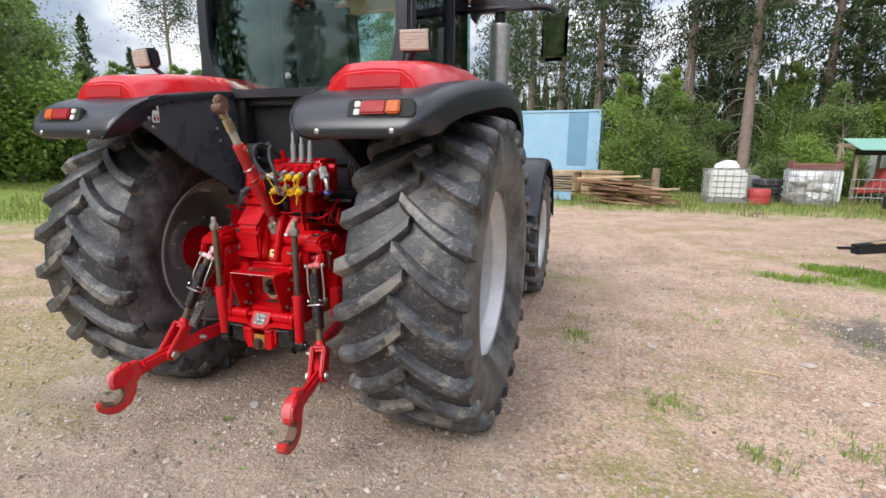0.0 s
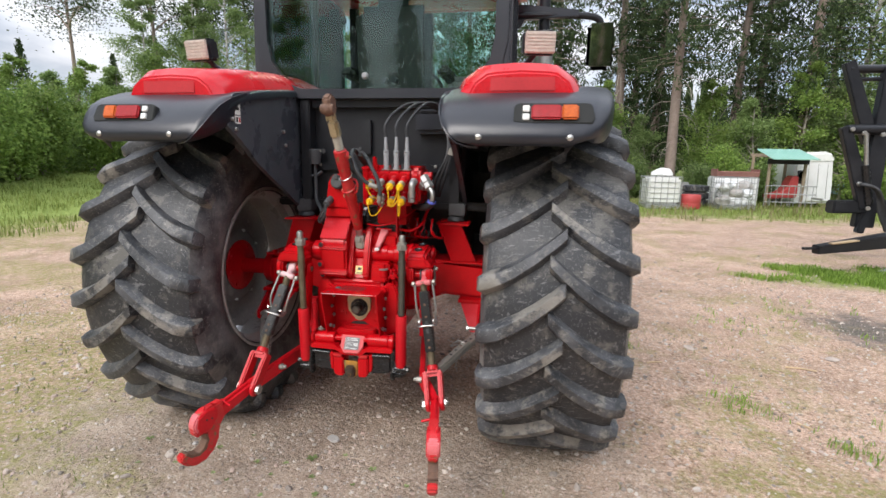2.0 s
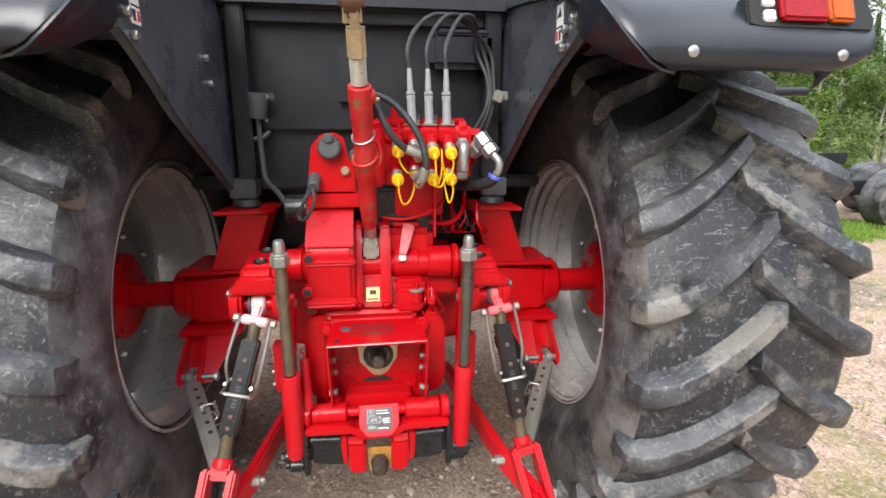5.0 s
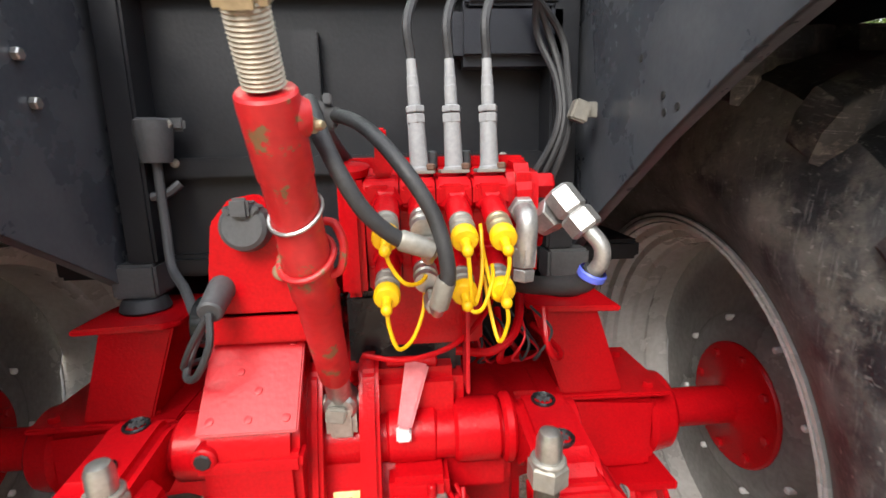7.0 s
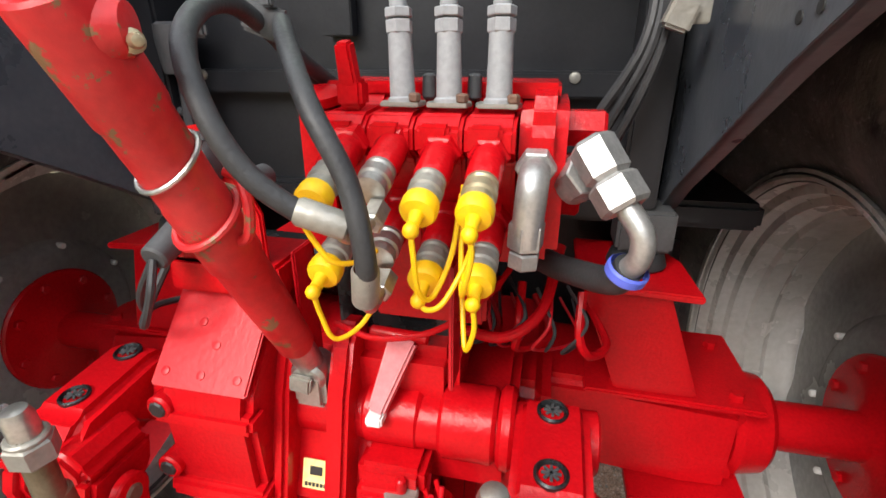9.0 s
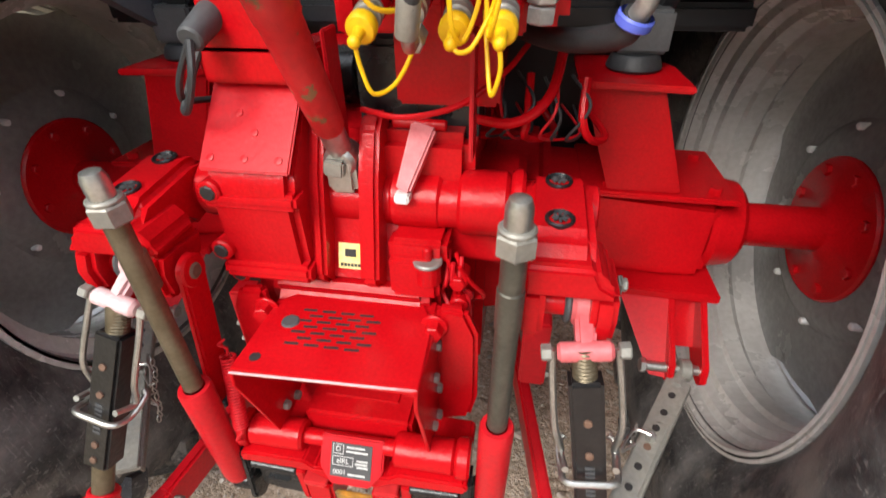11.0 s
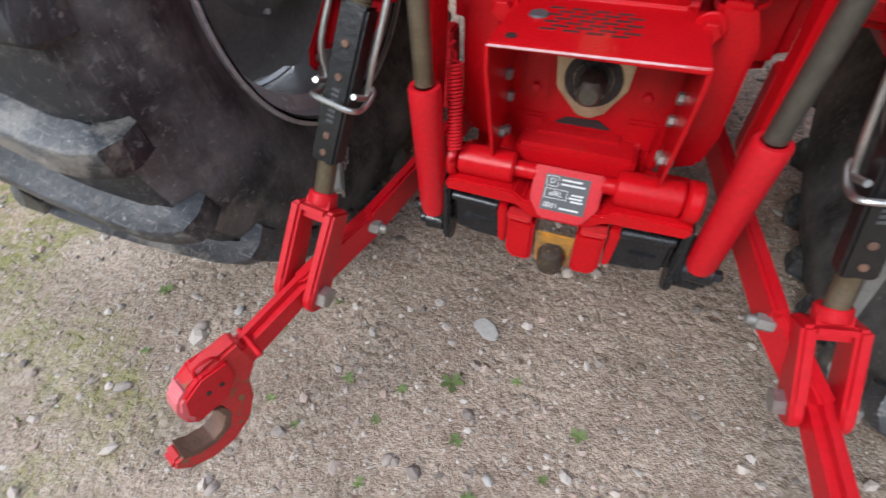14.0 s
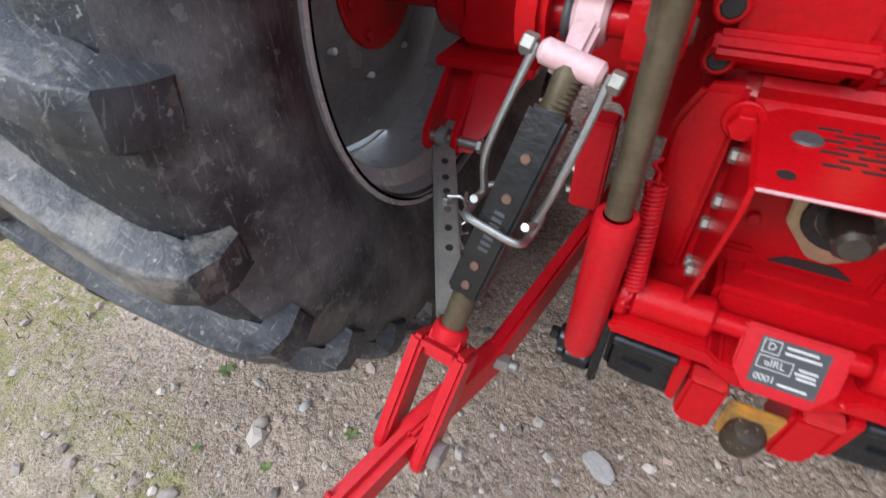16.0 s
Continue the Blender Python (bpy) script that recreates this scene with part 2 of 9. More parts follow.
ZINC = surface("zinc_plated_steel", (0.52, 0.52, 0.50), 0.34, metal=0.9, second=(0.30, 0.28, 0.24), amount=0.6, scale=25, fine=160, bump=0.1)
FITTING = surface("bright_zinc_fitting", (0.50, 0.50, 0.49), 0.40, metal=0.75, second=(0.25, 0.245, 0.235), amount=0.6, scale=30, fine=200, bump=0.06)
PIN_DARK = surface("oily_rusty_pin", (0.045, 0.035, 0.028), 0.4, metal=0.3, second=(0.10, 0.075, 0.05), amount=0.6, scale=24, fine=120, bump=0.2, spots=(0.42, 0.20, 0.05), spot_at=0.60)
YELLOW_ZINC = surface("yellow_zinc_plating", (0.47, 0.40, 0.26), 0.36, metal=0.7, second=(0.32, 0.27, 0.17), amount=0.7, scale=20, fine=140, bump=0.12)
THREAD = surface("dull_thread_steel", (0.40, 0.36, 0.29), 0.5, metal=0.4, second=(0.30, 0.26, 0.20), amount=0.6, scale=25, fine=140, bump=0.15)
OLIVE_STEEL = surface("oily_brown_steel", (0.13, 0.105, 0.065), 0.40, metal=0.6, second=(0.24, 0.20, 0.14), amount=0.7, scale=16, fine=150, bump=0.2)
DARK_STEEL = surface("dark_oily_steel", (0.09, 0.085, 0.07), 0.42, metal=0.6, second=(0.16, 0.15, 0.12), amount=0.6, scale=18, fine=120, bump=0.2)
BARE_GREY = surface("grey_forged_steel", (0.26, 0.255, 0.235), 0.45, metal=0.5, second=(0.36, 0.33, 0.27), amount=0.6, scale=20, fine=120, bump=0.2, spots=(0.30, 0.14, 0.05), spot_at=0.70)
RUSTY = surface("rusty_brown_steel", (0.11, 0.06, 0.04), 0.65, second=(0.2, 0.11, 0.07), amount=0.7, scale=30, fine=150, bump=0.4)
GREY_BOOT = surface("grey_plastic_boot", (0.27, 0.28, 0.29), 0.45, second=(0.34, 0.34, 0.34), scale=20, fine=150, bump=0.1)
GREY_DARK = surface("dark_grey_plastic", (0.055, 0.058, 0.062), 0.5, second=(0.09, 0.09, 0.092), scale=14, fine=150, bump=0.15)
YELLOW = surface("yellow_plastic", (0.85, 0.50, 0.004), 0.42, second=(0.70, 0.38, 0.004), amount=0.5, scale=20, fine=120, bump=0.06)
ORANGE_WORN = surface("worn_orange_pin", (0.55, 0.24, 0.02), 0.5, second=(0.10, 0.08, 0.05), amount=0.9, scale=22, fine=120, bump=0.2)
BLUE_RING = surface("blue_plastic_ring", (0.10, 0.14, 0.62), 0.4, bump=0.0)
PINK_PRIMER = surface("pale_pink_primer", (0.72, 0.52, 0.52), 0.5, second=(0.62, 0.25, 0.27), amount=0.5, scale=18, fine=120, bump=0.1)
PINK_RED = surface("chalky_pink_red_paint", (0.62, 0.16, 0.17), 0.45, second=(0.60, 0.05, 0.06), amount=0.6, scale=14, fine=120, bump=0.15)
PAPER = surface("white_sticker", (0.75, 0.75, 0.73), 0.5, second=(0.65, 0.64, 0.6), scale=12, fine=100, bump=0.03)
PAPER_YELLOW = surface("yellow_sticker", (0.80, 0.66, 0.20), 0.5, second=(0.78, 0.74, 0.5), amount=0.7, scale=14, fine=100, bump=0.03)
INK = surface("black_ink", (0.02, 0.02, 0.02), 0.5, bump=0.0)
INK_RED = surface("red_ink", (0.55, 0.03, 0.03), 0.5, bump=0.0)
PLATE = surface("dark_type_plate", (0.06, 0.06, 0.062), 0.4, second=(0.1, 0.1, 0.1), bump=0.03)
WHITE_INK = surface("pale_print", (0.62, 0.62, 0.60), 0.5, bump=0.0)
LENS_RED = surface("red_lamp_lens", (0.34, 0.004, 0.010), 0.30, second=(0.16, 0.002, 0.005), amount=0.6, scale=60, fine=300, bump=0.3, spec=0.25)
LENS_ORANGE = surface("orange_lamp_lens", (0.52, 0.10, 0.006), 0.30, second=(0.30, 0.045, 0.004), amount=0.6, scale=60, fine=300, bump=0.3, spec=0.25)
LENS_CLEAR = surface("ribbed_clear_lens", (0.62, 0.56, 0.50), 0.2, second=(0.42, 0.37, 0.33), amount=0.7, scale=40, fine=250, bump=0.3, coat=0.6)
SEAT = surface("dark_seat_cloth", (0.018, 0.02, 0.02), 0.85, second=(0.03, 0.032, 0.032), scale=12, fine=250, bump=0.3)
GLASS = clear_pane("green_tinted_glass", (0.80, 0.92, 0.885))
GLASS_DARK = clear_pane("dark_vehicle_glass", (0.12, 0.14, 0.15))
MIRROR = surface("mirror_glass", (0.85, 0.87, 0.87), 0.04, metal=1.0, second=(0.8, 0.8, 0.8), bump=0.0, rough2=0.05)
WOOD_OLD = surface("weathered_wood", (0.30, 0.24, 0.17), 0.8, second=(0.18, 0.14, 0.10), amount=0.8, scale=3, fine=60, bump=0.4, vary=0.3)
WOOD_BROWN = surface("reddish_brown_boards", (0.25, 0.13, 0.075), 0.8, second=(0.14, 0.075, 0.045), amount=0.8, scale=6, fine=70, bump=0.3, vary=0.35)
WOOD_PALE = surface("pale_sawn_wood", (0.48, 0.36, 0.22), 0.75, second=(0.34, 0.24, 0.14), amount=0.7, scale=3, fine=60, bump=0.35, vary=0.25)
CONTAINER_BLUE = surface("pale_blue_container_paint", (0.27, 0.47, 0.66), 0.5, second=(0.36, 0.53, 0.68), amount=0.7, scale=1.2, fine=30, bump=0.1, spots=(0.22, 0.12, 0.07), spot_at=0.74)
CONTAINER_PATCH = surface("darker_blue_panel", (0.14, 0.30, 0.45), 0.5, second=(0.18, 0.34, 0.5), scale=1.2, fine=30, bump=0.1)
TANK_WHITE = surface("white_plastic_tank", (0.72, 0.73, 0.71), 0.5, second=(0.60, 0.60, 0.56), amount=0.7, scale=1.8, fine=40, bump=0.1)
CAGE = surface("galvanised_bars", (0.42, 0.43, 0.43), 0.4, metal=0.7, second=(0.3, 0.29, 0.27), scale=12, fine=90, bump=0.1)
BARREL_RED = surface("faded_red_plastic", (0.45, 0.06, 0.06), 0.5, second=(0.35, 0.05, 0.05), scale=3, fine=60, bump=0.1)
TRAY_BROWN = surface("reddish_brown_rust", (0.27, 0.12, 0.10), 0.7, second=(0.36, 0.20, 0.17), amount=0.7, scale=3, fine=50, bump=0.2)
GREEN_ROOF = surface("pale_green_sheet_metal", (0.25, 0.48, 0.40), 0.45, second=(0.32, 0.52, 0.45), amount=0.7, scale=2, fine=40, bump=0.1)
TRAILER_WHITE = surface("white_trailer_panel", (0.70, 0.71, 0.72), 0.45, second=(0.58, 0.58, 0.57), amount=0.6, scale=1.5, fine=40, bump=0.06)
CAR_WHITE = surface("white_car_paint", (0.72, 0.73, 0.75), 0.22, second=(0.66, 0.67, 0.7), scale=2, fine=60, bump=0.0, coat=0.6)
BARK = surface("spruce_bark", (0.25, 0.195, 0.165), 0.9, second=(0.20, 0.15, 0.125), amount=0.9, scale=5, fine=26, bump=0.8, vary=0.25)
BARK_BIRCH = surface("birch_bark", (0.50, 0.48, 0.44), 0.8, second=(0.10, 0.09, 0.08), amount=0.9, scale=4, fine=20, bump=0.4, spots=(0.04, 0.04, 0.04), spot_at=0.60)
TWIG = surface("dead_grey_twig", (0.38, 0.34, 0.29), 0.9, second=(0.24, 0.21, 0.18), scale=6, fine=50, bump=0.2)
NEEDLES = leafy("spruce_needles", (0.028, 0.050, 0.022), (0.105, 0.150, 0.060), 0.40)
LEAVES = leafy("birch_leaves", (0.14, 0.215, 0.075), (0.33, 0.43, 0.17), 0.55)
LEAVES_LIGHT = leafy("bright_shrub_leaves", (0.15, 0.25, 0.06), (0.38, 0.50, 0.14), 0.55)
GRASS = leafy("grass_blades", (0.12, 0.17, 0.032), (0.31, 0.35, 0.105), 0.40)
GRASS_FRESH = leafy("fresh_grass_blades", (0.12, 0.21, 0.030), (0.33, 0.47, 0.095), 0.45)
GRASS_DRY = leafy("dry_grass_blades", (0.22, 0.19, 0.09), (0.36, 0.32, 0.17), 0.3)
STONE_PALE = surface("pale_stone", (0.42, 0.405, 0.385), 0.85, second=(0.38, 0.345, 0.31), amount=0.8, scale=14, fine=90, bump=0.5)
STONE = surface("gravel_stone", (0.46, 0.38, 0.32), 0.85, second=(0.22, 0.20, 0.185), amount=0.8, scale=9, fine=70, bump=0.4)
PEBBLES, pn, pl = nodes_of("mixed_pebbles")
p_out, p_b, p_g, p_r = pn.new("ShaderNodeOutputMaterial"), pn.new("ShaderNodeBsdfPrincipled"), pn.new("ShaderNodeNewGeometry"), pn.new("ShaderNodeValToRGB")
p_r.color_ramp.elements[0].color, p_r.color_ramp.elements[1].color = (0.17, 0.145, 0.125, 1), (0.53, 0.48, 0.43, 1)
for at, col in ((0.25, (0.34, 0.29, 0.25, 1)), (0.45, (0.46, 0.33, 0.27, 1)), (0.65, (0.40, 0.365, 0.32, 1)), (0.82, (0.56, 0.48, 0.41, 1))):
    p_r.color_ramp.elements.new(at).color = col
pl.new(p_g.outputs["Random Per Island"], p_r.inputs[0])
pl.new(p_r.outputs[0], p_b.inputs["Base Color"])
p_b.inputs["Roughness"].default_value = 0.85
pl.new(p_b.outputs[0], p_out.inputs[0])


def earth():
    """Trodden gravel of the yard: pinkish sand, grit and stones at three sizes, damp dark streaks, and moss or short grass in patches."""
    m, n, l = nodes_of("gravel_yard")
    out, p, tc = n.new("ShaderNodeOutputMaterial"), n.new("ShaderNodeBsdfPrincipled"), n.new("ShaderNodeTexCoord")
    l.new(p.outputs[0], out.inputs[0])
    pos = tc.outputs["Object"]

    def noisy(scale, detail=6, rough=0.6):
        k = n.new("ShaderNodeTexNoise")
        k.inputs["Scale"].default_value, k.inputs["Detail"].default_value, k.inputs["Roughness"].default_value = scale, detail, rough
        l.new(pos, k.inputs["Vector"])
        return k.outputs[0]

    def cells(scale):
        k = n.new("ShaderNodeTexVoronoi")
        k.inputs["Scale"].default_value = scale
        l.new(pos, k.inputs["Vector"])
        return k

    def ramp(x, *stops):
        k = n.new("ShaderNodeValToRGB")
        e = k.color_ramp.elements
        while len(e) < len(stops):
            e.new(0.5)
        for q, (at, c) in zip(e, stops):
            q.position, q.color = at, (*c, 1) if len(c) == 3 else c
        l.new(x, k.inputs[0])
        return k.outputs[0]

    def blend(f, a, b, kind="MIX"):
        k = n.new("ShaderNodeMix")
        k.data_type, k.blend_type = "RGBA", kind
        for v, s in ((f, "Factor"), (a, "A"), (b, "B")):
            if isinstance(v, (int, float)):
                k.inputs[s].default_value = v
            elif isinstance(v, tuple):
                k.inputs[s].default_value = (*v, 1)
            else:
                l.new(v, k.inputs[s])
        return k.outputs["Result"]

    def calc(op, a, b):
        k = n.new("ShaderNodeMath")
        k.operation = op
        for v, i in ((a, 0), (b, 1)):
            if isinstance(v, (int, float)):
                k.inputs[i].default_value = v
            else:
                l.new(v, k.inputs[i])
        return k.outputs[0]

    W0, W1 = (0, 0, 0), (1, 1, 1)
    soil = ramp(noisy(1.3), (0.40, (0.36, 0.225, 0.150)), (0.5, (0.49, 0.315, 0.218)), (0.60, (0.60, 0.405, 0.290)))
    soil = blend(ramp(noisy(0.25, 4), (0.42, W0), (0.62, W1)), soil, blend(0.5, soil, (0.50, 0.325, 0.255)))
    soil = blend(ramp(noisy(7.5, 8, 0.78), (0.50, W0), (0.62, (0.55, 0.55, 0.55))), soil, (0.68, 0.475, 0.350))
    soil = blend(ramp(noisy(4.2, 9, 0.78), (0.52, W0), (0.61, (0.75, 0.75, 0.75))), soil, (0.23, 0.142, 0.092))
    big = cells(13)
    soil = blend(calc("MULTIPLY", ramp(big.outputs["Distance"], (0.16, W1), (0.24, W0)), ramp(noisy(2.3, 4), (0.44, W0), (0.52, W1))), soil, ramp(big.outputs["Color"], (0.0, (0.22, 0.18, 0.15)), (1.0, (0.70, 0.63, 0.56))))
    grit1, grit2, grit3 = cells(38), cells(120), cells(300)
    stones = ramp(grit1.outputs["Color"], (0.0, (0.13, 0.11, 0.10)), (0.5, (0.38, 0.31, 0.265)), (1.0, (0.68, 0.63, 0.58)))
    stones2 = ramp(grit2.outputs["Color"], (0.0, (0.10, 0.085, 0.07)), (0.5, (0.37, 0.31, 0.25)), (1.0, (0.66, 0.61, 0.545)))
    col = blend(ramp(grit2.outputs["Distance"], (0.25, (0.55, 0.55, 0.55)), (0.60, (0.10, 0.10, 0.10))), soil, stones2)
    col = blend(calc("MULTIPLY", ramp(grit1.outputs["Distance"], (0.22, W1), (0.34, W0)), ramp(noisy(5), (0.46, W0), (0.56, W1))), col, stones)
    col = blend(0.55, col, ramp(noisy(210, 3), (0.35, (0.15, 0.15, 0.15)), (0.65, (0.85, 0.85, 0.85))), "OVERLAY")
    # clods and pale worn crumbs at a hand's width
    col = blend(ramp(noisy(36, 5, 0.75), (0.535, W0), (0.565, (0.60, 0.60, 0.60))), col, (0.76, 0.57, 0.45))
    col = blend(ramp(noisy(30, 6, 0.78), (0.545, W0), (0.575, (0.72, 0.72, 0.72))), col, (0.19, 0.115, 0.070))
    chips = cells(52)
    col = blend(calc("MULTIPLY", ramp(chips.outputs["Distance"], (0.20, W1), (0.27, W0)), ramp(chips.outputs["Color"], (0.72, W0), (0.74, (0.6, 0.6, 0.6)))), col, (0.74, 0.64, 0.54))
    sep = n.new("ShaderNodeSeparateXYZ")
    l.new(pos, sep.inputs[0])
    X, Y = sep.outputs[0], sep.outputs[1]
    # greyer sandy gravel where the linkage stands
    nx, ny = calc("DIVIDE", calc("ADD", X, 0.35), 2.2), calc("DIVIDE", calc("SUBTRACT", Y, 4.9), 1.25)
    grey = ramp(calc("ADD", calc("SUBTRACT", 1.1, calc("ADD", calc("MULTIPLY", nx, nx), calc("MULTIPLY", ny, ny))), calc("MULTIPLY", calc("SUBTRACT", noisy(2.2), 0.5), 1.2)), (0.1, W0), (0.7, (0.85, 0.85, 0.85)))
    sandy = blend(0.42, ramp(noisy(3.5, 6, 0.65), (0.40, (0.21, 0.172, 0.125)), (0.60, (0.44, 0.37, 0.28))), stones2)
    col = blend(grey, col, blend(0.22, sandy, col))
    # green cover: the verge beyond the yard, the grass on the track side, the patch by the implement, thin moss by the tractor
    verge = calc("ADD", calc("MULTIPLY", calc("SUBTRACT", Y, 17.5), 0.35), 0.0)
    west = calc("SUBTRACT", calc("MULTIPLY", calc("SUBTRACT", -8.6, X), 0.30), calc("MULTIPLY", calc("ABSOLUTE", calc("SUBTRACT", Y, 16.6), 0), 0.0))
    px, py = calc("DIVIDE", calc("SUBTRACT", X, 6.3), 2.4), calc("DIVIDE", calc("SUBTRACT", Y, 10.2), 0.9)
    patch = calc("SUBTRACT", 0.75, calc("ADD", calc("MULTIPLY", px, px), calc("MULTIPLY", py, py)))
    field = calc("MAXIMUM", calc("MAXIMUM", verge, west), patch)
    mask = ramp(calc("ADD", calc("MULTIPLY", field, 0.5), calc("MULTIPLY", calc("SUBTRACT", noisy(1.1), 0.5), 1.1)), (0.0, W0), (0.35, W1))
    moss = ramp(calc("ADD", noisy(0.62, 8, 0.70), calc("MINIMUM", calc("MAXIMUM", calc("MULTIPLY", calc("SUBTRACT", -0.9, X), 0.08), 0.0), 0.085)), (0.515, W0), (0.61, (0.8, 0.8, 0.8)))
    moss = calc("MULTIPLY", moss, ramp(calc("ABSOLUTE", calc("SUBTRACT", X, 0.1), 0), (0.75, W0), (1.0, W1)))
    green = ramp(noisy(9, 6, 0.7), (0.35, (0.13, 0.18, 0.04)), (0.55, (0.25, 0.32, 0.08)), (0.7, (0.36, 0.38, 0.14)))
    col = blend(calc("MULTIPLY", moss, ramp(noisy(20, 6, 0.7), (0.40, W0), (0.56, W1))), col, (0.25, 0.245, 0.075))
    col = blend(mask, col, green)
    # dark cinder patch beside the grass
    cx, cy = calc("DIVIDE", calc("SUBTRACT", X, 4.35), 0.80), calc("DIVIDE", calc("SUBTRACT", Y, 7.8), 0.85)
    cinder = ramp(calc("ADD", calc("SUBTRACT", 0.9, calc("ADD", calc("MULTIPLY", cx, cx), calc("MULTIPLY", cy, cy))), calc("MULTIPLY", calc("SUBTRACT", noisy(4), 0.5), 2.2)), (0.1, W0), (0.8, (0.85, 0.85, 0.85)))
    col = blend(cinder, col, blend(ramp(noisy(60), (0.4, W0), (0.6, W1)), (0.05, 0.047, 0.045), (0.19, 0.175, 0.16)))
    l.new(col, p.inputs["Base Color"])
    p.inputs["Roughness"].default_value = 0.95
    p.inputs["Specular IOR Level"].default_value = 0.2
    h = calc("ADD", calc("MULTIPLY", calc("MULTIPLY", calc("SUBTRACT", 0.5, grit1.outputs["Distance"]), ramp(noisy(5), (0.44, W0), (0.58, W1))), 0.9), calc("MULTIPLY", calc("SUBTRACT", 0.6, grit2.outputs["Distance"]), 0.22))
    h = calc("ADD", h, calc("ADD", calc("ADD", calc("MULTIPLY", noisy(7), 2.2), calc("MULTIPLY", noisy(23, 5, 0.7), 0.9)), calc("MULTIPLY", grit3.outputs["Distance"], 0.2)))
    b = n.new("ShaderNodeBump")
    b.inputs["Strength"].default_value, b.inputs["Distance"].default_value = 0.8, 0.02
    l.new(h, b.inputs["Height"])
    l.new(b.outputs[0], p.inputs["Normal"])
    return m


EARTH = earth()

# ---- mesh helpers ----
def pour(dst, src, m=None):
    """Adds the bmesh src, moved by m, to dst."""
    if m is not None:
        src.transform(m)
    me = bpy.data.meshes.new("tmp")
    src.to_mesh(me)
    src.free()
    dst.from_mesh(me)
    bpy.data.meshes.remove(me)
    return dst


def rounded(bm, width, segments=2, angle=30):
    if width:
        edges = [e for e in bm.edges if len(e.link_faces) == 2 and e.calc_face_angle(0) > radians(angle)]
        bmesh.ops.bevel(bm, geom=edges, offset=width, segments=segments, affect="EDGES", clamp_overlap=True)


def box(dst, c, s, bevel=0.004, m=None, turn=(0, 0, 0), segments=2):
    bm = bmesh.new()
    bmesh.ops.create_cube(bm, size=1, matrix=Matrix.Diagonal((*s, 1)))
    rounded(bm, bevel, segments)
    place = pose(*c, *turn)
    return pour(dst, bm, (m @ place) if m is not None else place)


def prism(dst, outline, axis, a, b, bevel=0.0, m=None, segments=2):
    """An outline pushed along an axis from a to b. x: outline is (y, z); y: (x, z); z: (x, y)."""
    bm = bmesh.new()
    put = {"x": lambda u, v, w: (w, u, v), "y": lambda u, v, w: (u, w, v), "z": lambda u, v, w: (u, v, w)}[axis]
    low, high = [bm.verts.new(put(u, v, a)) for u, v in outline], [bm.verts.new(put(u, v, b)) for u, v in outline]
    n = len(outline)
    bm.faces.new(low)
    bm.faces.new(high)
    for i in range(n):
        bm.faces.new((low[i], low[(i + 1) % n], high[(i + 1) % n], high[i]))
    bmesh.ops.recalc_face_normals(bm, faces=bm.faces)
    rounded(bm, bevel, segments)
    return pour(dst, bm, m)


def lathe(dst, profile, p0, way, seg=28, m=None, start=0.0):
    """Turns a profile of (height, radius) round the line from p0 along way."""
    bm = bmesh.new()
    rings = []
    for h, r in profile:
        if r < 1e-6:
            rings.append([bm.verts.new((0, 0, h))])
        else:
            rings.append([bm.verts.new((r * math.cos(start + 2 * math.pi * i / seg), r * math.sin(start + 2 * math.pi * i / seg), h)) for i in range(seg)])
    for a, b in zip(rings, rings[1:]):
        for i in range(seg):
            j = (i + 1) % seg
            if len(a) == 1 and len(b) == 1:
                continue
            if len(a) == 1:
                bm.faces.new((a[0], b[j], b[i]))
            elif len(b) == 1:
                bm.faces.new((a[i], a[j], b[0]))
            else:
                bm.faces.new((a[i], a[j], b[j], b[i]))
    bmesh.ops.recalc_face_normals(bm, faces=bm.faces)
    place = Matrix.Translation(p0) @ Vector(way).to_track_quat("Z", "Y").to_matrix().to_4x4()
    return pour(dst, bm, (m @ place) if m is not None else place)


def rod(dst, p0, p1, r, r1=None, seg=20, bevel=0.003, m=None):
    p0, p1 = Vector(p0), Vector(p1)
    h, r1 = (p1 - p0).length, r if r1 is None else r1
    b = min(bevel, r * 0.4, r1 * 0.4, h * 0.3)
    return lathe(dst, [(0, 0), (0, r - b), (b, r), (h - b, r1), (h, r1 - b), (h, 0)], p0, p1 - p0, seg, m)


def nut(dst, p0, p1, r, bevel=0.002):
    return rod(dst, p0, p1, r, seg=6, bevel=bevel)


def beam(dst, p0, p1, w, h, up=(0, 0, 1), bevel=0.004, w1=None, h1=None):
    """A straight bar of section w (sideways) by h (along up) from p0 to p1."""
    p0, p1 = Vector(p0), Vector(p1)
    d = (p1 - p0).normalized()
    s = d.cross(Vector(up)).normalized()
    u = s.cross(d)
    bm = bmesh.new()
    rings = []
    for p, ww, hh in ((p0, w, h), (p1, w1 or w, h1 or h)):
        rings.append([bm.verts.new(p + s * (i * ww / 2) + u * (j * hh / 2)) for i, j in ((-1, -1), (1, -1), (1, 1), (-1, 1))])
    bm.faces.new(rings[0])
    bm.faces.new(rings[1])
    for i in range(4):
        bm.faces.new((rings[0][i], rings[0][(i + 1) % 4], rings[1][(i + 1) % 4], rings[1][i]))
    bmesh.ops.recalc_face_normals(bm, faces=bm.faces)
    rounded(bm, bevel)
    return pour(dst, bm)


